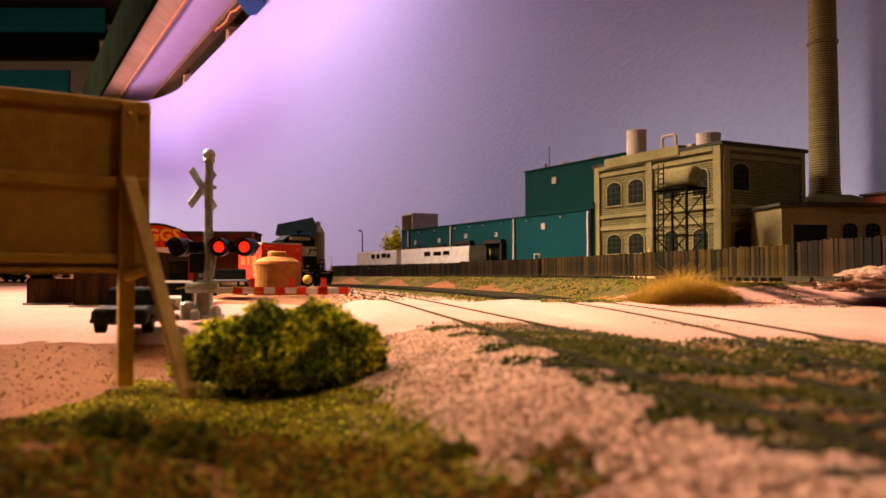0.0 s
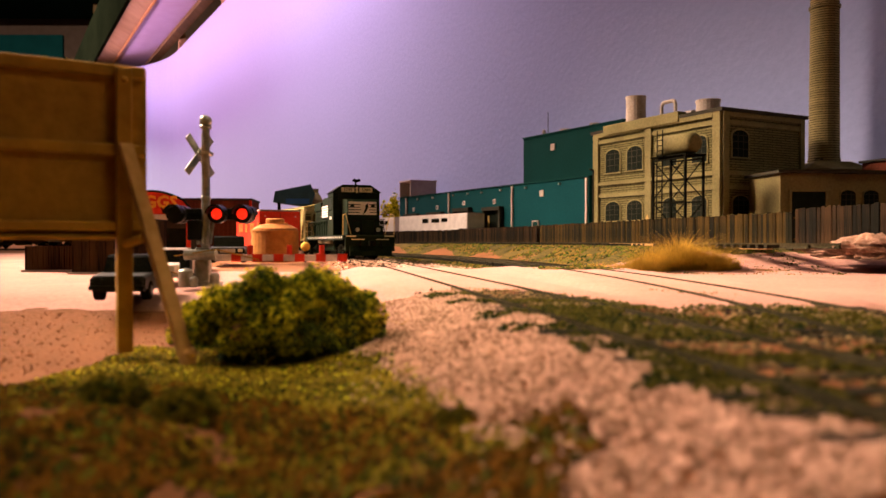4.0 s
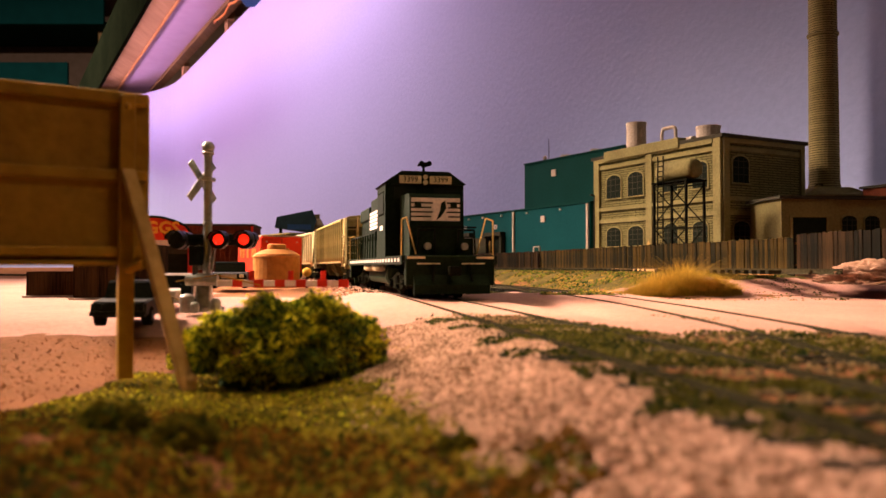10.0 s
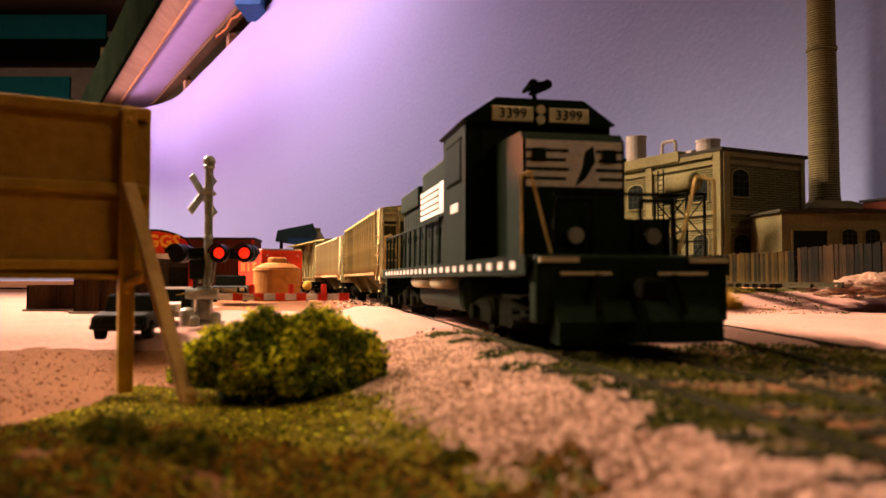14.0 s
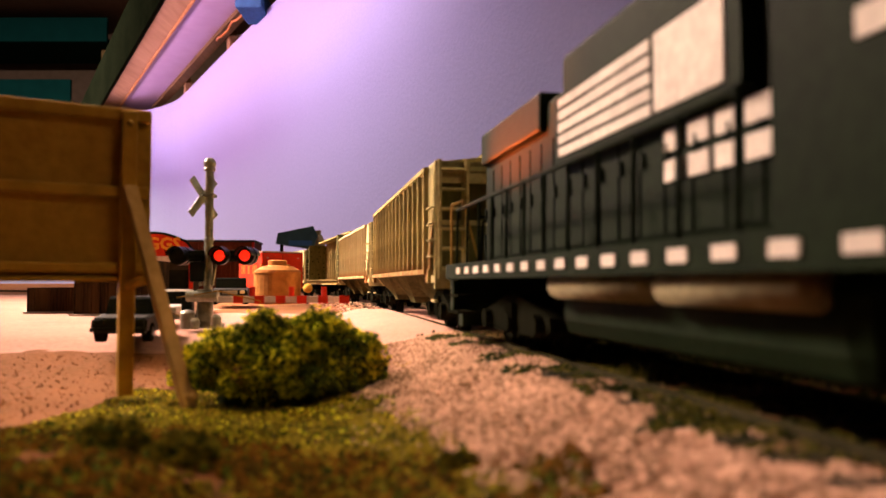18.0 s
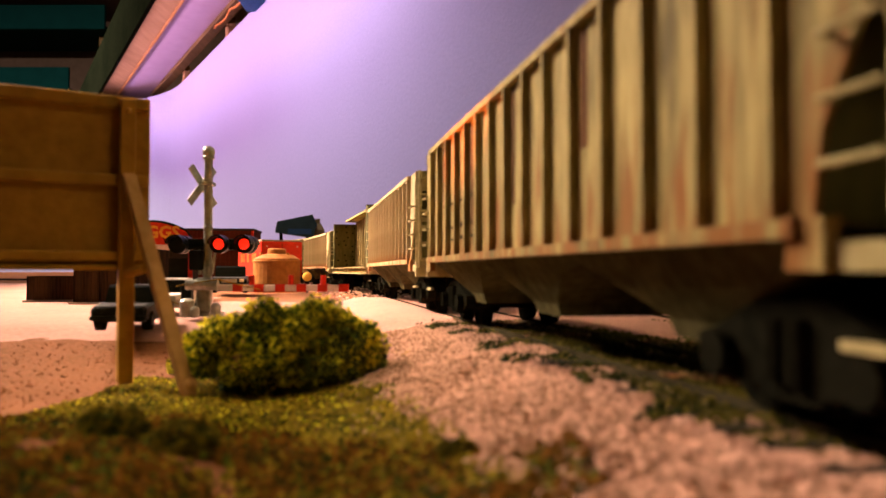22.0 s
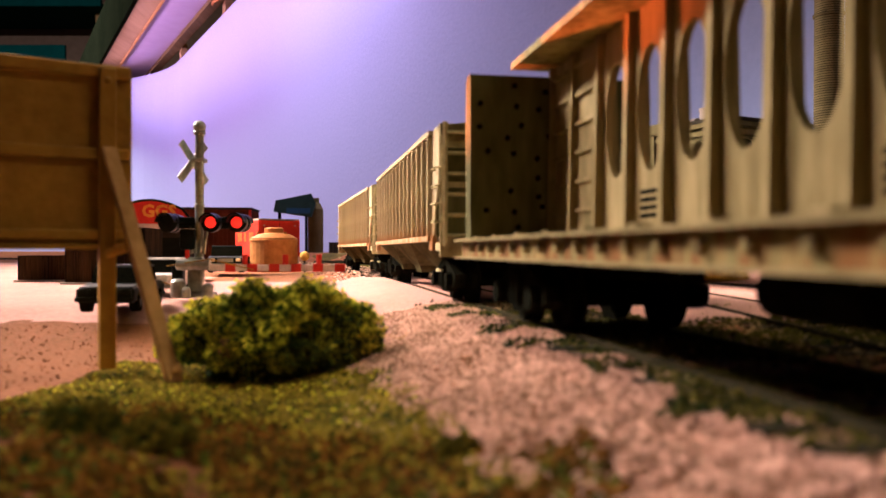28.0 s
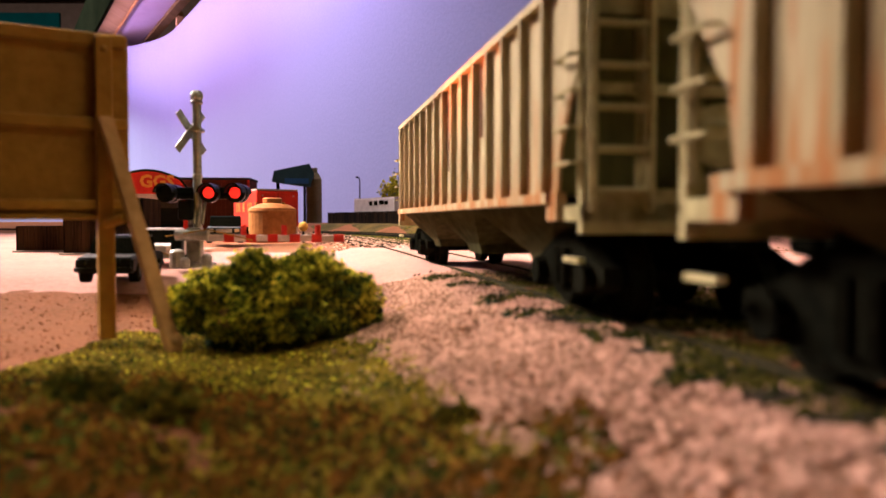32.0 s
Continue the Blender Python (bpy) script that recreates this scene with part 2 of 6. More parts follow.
M_WOOD = mat("raw_pine_board", (0.34, 0.235, 0.115), (0.23, 0.15, 0.07), 0.7, 0, 60, 6, 0.2, stretch=(1, 0.1, 1))
# valance boards on the side away from the tubes, their shade in the colour
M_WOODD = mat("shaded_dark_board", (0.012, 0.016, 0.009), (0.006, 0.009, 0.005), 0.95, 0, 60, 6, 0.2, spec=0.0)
# the dark ends of both greens also carry the shade between leaves
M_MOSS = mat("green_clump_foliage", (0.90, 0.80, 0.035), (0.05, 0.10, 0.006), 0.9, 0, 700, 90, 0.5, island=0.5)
M_MOSSD = mat("dark_green_moss_and_shade", (0.10, 0.12, 0.010), (0.012, 0.028, 0.003), 0.9, 0, 700, 90, 0.5, island=0.5)
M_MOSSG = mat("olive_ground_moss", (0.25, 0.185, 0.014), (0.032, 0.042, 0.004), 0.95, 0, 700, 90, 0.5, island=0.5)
M_GRASSY = mat("yellow_tuft_fibre", (0.54, 0.33, 0.038), (0.22, 0.14, 0.018), 0.9, 0, 500, 60, 0.3)
M_MOSST = mat("dark_olive_track_moss", (0.075, 0.064, 0.008), (0.010, 0.018, 0.003), 0.95, 0, 700, 90, 0.5, island=0.5)
M_GRASSN = mat("brown_green_turf", (0.16, 0.066, 0.006), (0.028, 0.019, 0.002), 0.95, 0, 700, 60, 0.5, island=0.35)


def translucent(m, weight):
    """Lets light through thin foliage flakes."""
    nt = m.node_tree
    b = nt.nodes["Principled BSDF"]
    out = [n for n in nt.nodes if n.type == "OUTPUT_MATERIAL"][0]
    tr, mx = nt.nodes.new("ShaderNodeBsdfTranslucent"), nt.nodes.new("ShaderNodeMixShader")
    nt.links.new(b.inputs["Base Color"].links[0].from_socket, tr.inputs["Color"])
    mx.inputs[0].default_value = weight
    nt.links.new(b.outputs[0], mx.inputs[1])
    nt.links.new(tr.outputs[0], mx.inputs[2])
    nt.links.new(mx.outputs[0], out.inputs["Surface"])


translucent(M_MOSS, 0.22)
translucent(M_GRASSY, 0.4)
M_HEND = mat("olive_tan_end_ironwork", (0.48, 0.43, 0.21), (0.24, 0.21, 0.09), 0.8, 0, 500, 70, 0.25)
M_BLUE = mat("blue_painted_bin", (0.05, 0.17, 0.32), (0.035, 0.11, 0.2), 0.6)
M_LENS = glow("lit_red_lens", (1.0, 0.02, 0.004), 1.6)
M_CEIL = mat("pale_ceiling_panel", (0.42, 0.36, 0.47), (0.37, 0.31, 0.42), 0.8, 0, 20, 2, 0.05)
M_ROOM = mat("brown_room_wall", (0.2, 0.14, 0.11), (0.15, 0.105, 0.08), 0.9, 0, 20, 2, 0.05)


# ---- mesh helpers ----
def quads(bm, vs, faces, mi=0):
    v = [bm.verts.new(p) for p in vs]
    for f in faces:
        bm.faces.new([v[i] for i in f]).material_index = mi


def box(bm, x0, x1, y0, y1, z0, z1, m=None, bev=0.0):
    vs = [Vector((x, y, z)) for x in (x0, x1) for y in (y0, y1) for z in (z0, z1)]
    if m is not None:
        vs = [m @ v for v in vs]
    v = [bm.verts.new(p) for p in vs]
    fs = [bm.faces.new([v[i] for i in f]) for f in ((0, 1, 3, 2), (4, 6, 7, 5), (0, 4, 5, 1), (2, 3, 7, 6), (0, 2, 6, 4), (1, 5, 7, 3))]
    if bev:
        es = list({e for f in fs for e in f.edges})
        bmesh.ops.bevel(bm, geom=es, offset=bev, segments=2, profile=0.5, affect="EDGES")


def prism(bm, poly, h0, h1, axis="z"):
    """Extrudes a convex or simple polygon of (a, b) between h0 and h1 along an axis."""
    def at(a, b, h):
        return {"z": (a, b, h), "y": (a, h, b), "x": (h, a, b)}[axis]
    lo = [bm.verts.new(at(a, b, h0)) for a, b in poly]
    hi = [bm.verts.new(at(a, b, h1)) for a, b in poly]
    n = len(poly)
    bm.faces.new(lo), bm.faces.new(hi[::-1])
    for i in range(n):
        bm.faces.new((lo[i], hi[i], hi[(i + 1) % n], lo[(i + 1) % n]))


def rod(bm, p, q, r, n=8, r2=None, cap=True):
    p, q = Vector(p), Vector(q)
    r2 = r if r2 is None else r2
    w = (q - p).normalized()
    u = w.orthogonal().normalized()
    v = w.cross(u)
    a = [bm.verts.new(p + r * (math.cos(k * math.tau / n) * u + math.sin(k * math.tau / n) * v)) for k in range(n)]
    b = [bm.verts.new(q + r2 * (math.cos(k * math.tau / n) * u + math.sin(k * math.tau / n) * v)) for k in range(n)]
    for k in range(n):
        bm.faces.new((a[k], a[(k + 1) % n], b[(k + 1) % n], b[k]))
    if cap:
        bm.faces.new(a[::-1]), bm.faces.new(b)


def revolve(bm, prof, n=20, c=(0, 0, 0)):
    """Turns a profile of (radius, z) round the upright axis through c."""
    rings = []
    for r, z in prof:
        rings.append([bm.verts.new((c[0] + r * math.cos(k * math.tau / n), c[1] + r * math.sin(k * math.tau / n), c[2] + z)) for k in range(n)])
    for a, b in zip(rings, rings[1:]):
        for k in range(n):
            bm.faces.new((a[k], a[(k + 1) % n], b[(k + 1) % n], b[k]))
    bm.faces.new(rings[0][::-1]), bm.faces.new(rings[-1])


def mesh_of(bm, name, material):
    bmesh.ops.recalc_face_normals(bm, faces=bm.faces)
    me = bpy.data.meshes.new(name)
    bm.to_mesh(me)
    bm.free()
    me.materials.append(material)
    return me


def part(name, bm, material, parent, label="", smooth=False):
    ob = new(name, mesh_of(bm, name, material))
    if smooth:
        ob.data.polygons.foreach_set("use_smooth", [True] * len(ob.data.polygons))
    ob.parent = parent
    if label:
        ob["label"] = label
    return ob


def share(name, src, parent, m):
    """Another object on src's mesh, at m in its parent's space."""
    ob = new(name, src.data)
    ob.parent = parent
    ob.matrix_basis = m
    return ob


def thing(name, m, label, category, group="", kind=""):
    ob = new(name)
    ob.empty_display_size = 0.01
    ob.matrix_basis = m
    return tagged(ob, label, category, group, kind)


def boxes(*rows, bev=0.0):
    bm = bmesh.new()
    for r in rows:
        box(bm, *r, bev=bev)
    return bm


def words(name, text, size, material, parent, m, label="", bold=0.0):
    """Flat lettering in the built-in font, as a mesh."""
    cu = bpy.data.curves.new(name, "FONT")
    cu.body, cu.size, cu.align_x, cu.align_y, cu.extrude, cu.resolution_u = text, size, "CENTER", "CENTER", size * 0.02, 2
    cu.offset = size * bold
    tmp = bpy.data.objects.new(name, cu)
    me = bpy.data.meshes.new_from_object(tmp)
    bpy.data.objects.remove(tmp)
    me.materials.clear()
    me.materials.append(material)
    ob = new(name, me)
    ob.parent = parent
    ob.matrix_basis = m
    if label:
        ob["label"] = label
    return ob


# ---- the plan ----
def track_x(y):
    """The main line's centre, right of the eye's line, at y metres ahead."""
    return 0.0497 - 0.1856 * y - 0.180 * max(0.0, y - 0.2975) ** 2 - 1.40 * max(0.0, y - 0.595) ** 3


def siding_x(y):
    """Centre of the second track, which swings away from the main line."""
    return 0.063 + 0.08 * (y - 0.1) - 0.38 * (y - 0.1) ** 2


def step(a, b, v):
    k = min(1.0, max(0.0, (v - a) / (b - a)))
    return k * k * (3 - 2 * k)


RAIL_Z = 0.005


def ground_z(x, y):
    q = x - track_x(max(-0.3, min(y, 1.1)))
    z = 0.0012 + 0.0029 * step(0.030, 0.014, abs(q))
    z = max(z, 0.0012 + 0.0029 * step(0.030, 0.014, abs(x - siding_x(y)))) if y < 0.36 else z
    # hollow in front of the road, on the near side of the track
    low = step(-0.022, -0.055, q) * (1 - step(0.16, 0.215, y))
    z -= 0.0055 * low
    # the yard lies a little higher
    z += 0.0115 * step(0.025, 0.07, x - siding_x(y)) * step(0.34, 0.42, y)
    # a grassy rise close to the eye
    z += 0.0050 * math.exp(-((x + 0.042) / 0.024) ** 2 - ((y - 0.074) / 0.017) ** 2)
    z += 0.0006 * noise.noise(Vector((x * 60, y * 60, 0))) + 0.0004 * noise.noise(Vector((x * 200, y * 200, 3)))
    return z


def sheet(name, xs, ys, zf, material, inside=None):
    me = bpy.data.meshes.new(name)
    vs = [(x, y, zf(x, y)) for y in ys for x in xs]
    n = len(xs)
    fs = []
    for j in range(len(ys) - 1):
        for i in range(n - 1):
            if inside is None or inside((xs[i] + xs[i + 1]) / 2, (ys[j] + ys[j + 1]) / 2):
                fs.append((j * n + i, j * n + i + 1, (j + 1) * n + i + 1, (j + 1) * n + i))
    me.from_pydata(vs, [], fs)
    me.polygons.foreach_set("use_smooth", [True] * len(fs))
    me.materials.append(material)
    bm = bmesh.new()
    bm.from_mesh(me)
    bmesh.ops.delete(bm, geom=[v for v in bm.verts if not v.link_faces], context="VERTS")
    bm.to_mesh(me)
    bm.free()
    return new(name, me)


def spread_axis(lo, hi, near, fine, coarse):
    """Grid lines: fine inside the range near, growing outside it."""
    out = list(np.arange(near[0], near[1], fine))
    s, v = fine, near[1]
    while v < hi:
        out.append(v)
        s = min(coarse, s * 1.25)
        v += s
    out.append(hi)
    s, v, left = fine, near[0] - fine, []
    while v > lo:
        left.append(v)
        s = min(coarse, s * 1.25)
        v -= s
    return [lo] + left[::-1] + out


ground = sheet("ground", spread_axis(-3.2, 1.2, (-0.13, 0.12), 0.0025, 0.12), spread_axis(-0.45, 5.6, (0.03, 0.24), 0.0025, 0.12), ground_z, M_GROUND)
tagged(ground, "brown scatter-covered model railway baseboard with earth and moss", "ground", kind="structure")


def road_edge(x, y=0.19):
    return 0.193 - 0.046 * step(0.006, 0.02, x - track_x(y)) + 0.004 * noise.noise(Vector((x * 25, 1, 0))) + 0.0018 * noise.noise(Vector((x * 130, 5, 0)))


def on_road(x, y):
    if y < road_edge(x, y):
        return False
    q = x - track_x(y)
    if x > track_x(y):
        far = 0.40 - 0.02 * step(0.1, 0.25, x) + 0.008 * noise.noise(Vector((x * 30, 9, 0)))
        return y < far
    if y < 0.36 + 0.012 * noise.noise(Vector((x * 40, 2, 0))):
        return True
    return x < track_x(min(y, 1.1)) - 0.075 - 0.35 * max(0, y - 0.36) + 0.01 * noise.noise(Vector((0, y * 30, 4))) and x < -0.12


def road_z(x, y):
    q = min(abs(x - track_x(min(y, 1.1))), abs(x - siding_x(y)))
    inner = step(0.0, 0.02, y - road_edge(x, y))
    z = ground_z(x, y) * (1 - inner) + max(ground_z(x, y), 0.0012) * inner + 0.0002 + 0.0010 * inner + 0.0016 * inner * step(0.04, 0.012, q)
    return min(z, 0.0047) if q < 0.03 else z


road = sheet("road", spread_axis(-2.2, 0.7, (-0.13, 0.14), 0.003, 0.06), spread_axis(0.13, 3.0, (0.13, 0.42), 0.003, 0.06), road_z, M_ROAD, on_road)
tagged(road, "smooth pinkish plaster road with dusty uneven edges", "road", kind="structure")

# backdrop: straight along the yard, then a wide cove to the far side
WALL_DIR = Vector((-0.502, 0.865))
WALL_N = Vector((0.865, 0.502))


def wall_line(off, s_end=3.55):
    """Plan points of the backdrop, off metres in front of its face."""
    pts = []
    base = WALL_N * (0.70 - off)
    for s in np.linspace(-1.6, s_end, 50):
        pts.append(base + WALL_DIR * s)
    r = 0.9 - off
    c = WALL_N * (0.70 - 0.9) + WALL_DIR * s_end
    for k in range(1, 19):
        a = math.radians(5 * k)
        pts.append(c + WALL_N * (r * math.cos(a)) + WALL_DIR * (r * math.sin(a)))
    end = pts[-1]
    pts.append(end - WALL_N * 1.6)
    return pts


def ribbon(name, inner, outer, z0, z1, material, smooth=True):
    bm = bmesh.new()
    rows = []
    for a, b in zip(inner, outer):
        rows.append([bm.verts.new((a.x, a.y, z0)), bm.verts.new((a.x, a.y, z1)), bm.verts.new((b.x, b.y, z1)), bm.verts.new((b.x, b.y, z0))])
    for p, q in zip(rows, rows[1:]):
        for k in range(4):
            bm.faces.new((p[k], p[(k + 1) % 4], q[(k + 1) % 4], q[k]))
    bm.faces.new(rows[0]), bm.faces.new(rows[-1][::-1])
    return new(name, mesh_of(bm, name, material))


WALL_TOP = 0.86
tagged(ribbon("wall_backdrop", wall_line(0.0), wall_line(-0.02), -0.05, WALL_TOP, M_WALL), "lavender-blue painted backdrop wall with a coved corner", "wall", kind="structure")

# ---- tracks ----
def line_points(fx, y0, y1, step_len):
    """Plan points and headings, evenly spaced along x = fx(y)."""
    out, y, acc = [], y0, 0.0
    while y < y1:
        sl = (fx(y + 1e-4) - fx(y - 1e-4)) / 2e-4
        out.append((fx(y), y, math.atan2(1.0, sl)))
        y += step_len / math.hypot(1, sl)
    return out


def rail_mesh(name, pts, off, zf):
    """A rail of I section swept along the plan points, off metres to the left."""
    prof = [(-0.0011, 0), (0.0011, 0), (0.0004, 0.0007), (0.0004, 0.0015), (0.00055, 0.0018), (0.00055, 0.0025), (-0.00055, 0.0025), (-0.00055, 0.0018), (-0.0004, 0.0015), (-0.0004, 0.0007)]
    vs, fs, n = [], [], len(prof)
    for x, y, a in pts:
        nx, ny = -math.sin(a), math.cos(a)
        for b, h in prof:
            vs.append((x + nx * (off + b), y + ny * (off + b), zf(x, y) - 0.0025 + h))
    for i in range(len(pts) - 1):
        for k in range(n):
            fs.append((i * n + k, i * n + (k + 1) % n, (i + 1) * n + (k + 1) % n, (i + 1) * n + k))
    me = bpy.data.meshes.new(name)
    me.from_pydata(vs, [], fs)
    me.materials.append(M_RAIL)
    return me


def tie_mesh():
    bm = bmesh.new()
    box(bm, -0.0012, 0.0012, -0.0152, 0.0152, -0.0018, 0.0, bev=0.0)
    return mesh_of(bm, "tie", M_TIE)


TIE = tie_mesh()


def lay_track(name, fx, y0, y1, zf, label, ties=True):
    t = thing(name, Matrix(), label, "railway track", "model railway tracks")
    pts = line_points(fx, y0, y1, 0.012)
    for off in (0.00825, -0.00825):
        ob = new("rail", rail_mesh("rail", pts, off, zf))
        ob.parent = t
    if ties:
        for x, y, a in line_points(fx, y0, y1, 0.0066):
            if 0.2 < y < 0.355:
                continue
            ob = new("tie", TIE)
            ob.parent = t
            ob.matrix_basis = pose(x, y, zf(x, y) - 0.0007, 0, 0, math.degrees(a) + random.uniform(-1.5, 1.5))
    return t


lay_track("main_track", track_x, -0.22, 1.25, lambda x, y: RAIL_Z, "weathered steel rails on dark wooden ties, crossing the plaster road")
lay_track("siding_track", siding_x, -0.1, 0.95, lambda x, y: RAIL_Z, "weathered steel siding rails curving behind the main track")


def fence_x(y):
    return 0.187 - 0.227 * (y - 0.405)


YARD_Z = 0.0132
lay_track("yard_track", lambda y: fence_x(y) - 0.032 - 0.04 * step(0.6, 1.0, y), 0.34, 1.15, lambda x, y: YARD_Z + 0.0028, "rusty yard rails running along the plank fence")


def gravel(name, n, where, size, material, label, seed):
    """Loose stones: small uneven octahedra, in one mesh."""
    rnd = random.Random(seed)
    vs, fs = [], []
    while n > 0:
        p = where(rnd)
        if p is None:
            continue
        n -= 1
        x, y = p
        r = rnd.uniform(*size)
        z = ground_z(x, y) + r * 0.35
        a = rnd.uniform(0, 6.3)
        b = len(vs)
        for dx, dy, dz in ((1, 0, 0), (0, 1, 0), (-1, 0, 0), (0, -1, 0), (0, 0, 1), (0, 0, -1)):
            k = r * rnd.uniform(0.7, 1.15)
            vs.append((x + k * (dx * math.cos(a) - dy * math.sin(a)), y + k * (dx * math.sin(a) + dy * math.cos(a)), z + k * 0.8 * dz))
        fs += [(b + i, b + (i + 1) % 4, b + 4) for i in range(4)] + [(b + (i + 1) % 4, b + i, b + 5) for i in range(4)]
    me = bpy.data.meshes.new(name)
    me.from_pydata(vs, [], fs)
    me.materials.append(material)
    return tagged(new(name, me), label, "gravel", kind="stuff")


# ---- rolling stock ----
def wheelset(parent, x, r, mesh=[]):
    if not mesh:
        bm = bmesh.new()
        half = [(0.0011, 0.0098), (0.0014, 0.0094), (0.0014, 0.0088), (0.0034, 0.0086), (0.0038, 0.0092), (0.0048, 0.0092), (0.0048, 0.0074), (0.0055, 0.0073), (0.0055, 0.0068), (0.0012, 0.0066)]
        revolve(bm, [(r, -h) for r, h in half] + [(r, h) for r, h in half[::-1]], 18)
        bmesh.ops.rotate(bm, verts=bm.verts, matrix=Matrix.Rotation(math.pi / 2, 3, "X"))
        mesh.append(mesh_of(bm, "wheelset", M_UNDER))
    ob = new("wheelset", mesh[0])
    ob.parent = parent
    ob.matrix_basis = pose(x, 0, 0.0048)
    ob["spin"] = 1
    return ob


SPINNERS = []


def truck(parent, x, gaps, frame_label="cast black truck side frame"):
    """A bogie under a car: bolster, two side frames and its wheelsets."""
    bm = boxes((-0.004, 0.004, -0.011, 0.011, 0.006, 0.0105), bev=0.0006)
    t = part("truck", bm, M_UNDER, parent)
    t.matrix_basis = pose(x, 0, 0)
    L = max(gaps) + 0.0045
    for s in (1, -1):
        bm = bmesh.new()
        y0, y1 = sorted((s * 0.0104, s * 0.0128))
        prism(bm, [(-L, 0.0045), (-L + 0.003, 0.0032), (-0.004, 0.003), (-0.003, 0.0022), (0.003, 0.0022), (0.004, 0.003), (L - 0.003, 0.0032), (L, 0.0045), (L, 0.0065), (L - 0.003, 0.0072), (0.004, 0.0098), (-0.004, 0.0098), (-L + 0.003, 0.0072), (-L, 0.0065)], y0, y1, "y")
        for g in gaps:
            y2 = s * 0.0142
            rod(bm, (g, s * 0.0118, 0.005), (g, y2, 0.005), 0.0019, 10)
        for k in (-0.0013, 0.0013):
            rod(bm, (k, s * 0.0129, 0.0036), (k, s * 0.0129, 0.0085), 0.0011, 8)
        part("side_frame", bm, M_UNDER, t)
    for g in gaps:
        SPINNERS.append((wheelset(t, g, 0.0048), parent))
    return t


def coupler(parent, x, sgn):
    bm = boxes((min(x, x + sgn * 0.006), max(x, x + sgn * 0.006), -0.0012, 0.0012, 0.0092, 0.0118), bev=0.0003)
    box(bm, *(sorted((x + sgn * 0.004, x + sgn * 0.0075))), -0.0022, 0.0022, 0.0088, 0.0122, bev=0.0006)
    part("coupler", bm, M_UNDER, parent)


def ladder(parent, x, y0, y1, z0, z1, n, material, along="y", t=0.0005):
    """Two stiles and n rungs; across y at a fixed x, or across x at a fixed y."""
    bm = bmesh.new()

    def P(c, z):
        return (x, c, z) if along == "y" else (c, x, z)
    for c in (y0, y1):
        rod(bm, P(c, z0), P(c, z1), t * 1.3, 6)
    lad = part("ladder", bm, material, parent)
    rung = None
    for k in range(n):
        z = z0 + (z1 - z0) * (k + 0.5) / n
        if rung is None:
            bm = bmesh.new()
            rod(bm, P(y0, 0), P(y1, 0), t, 6)
            rung = part("rung", bm, material, lad)
            rung.matrix_basis = pose(0, 0, z)
        else:
            share("rung", rung, lad, pose(0, 0, z))
    return lad


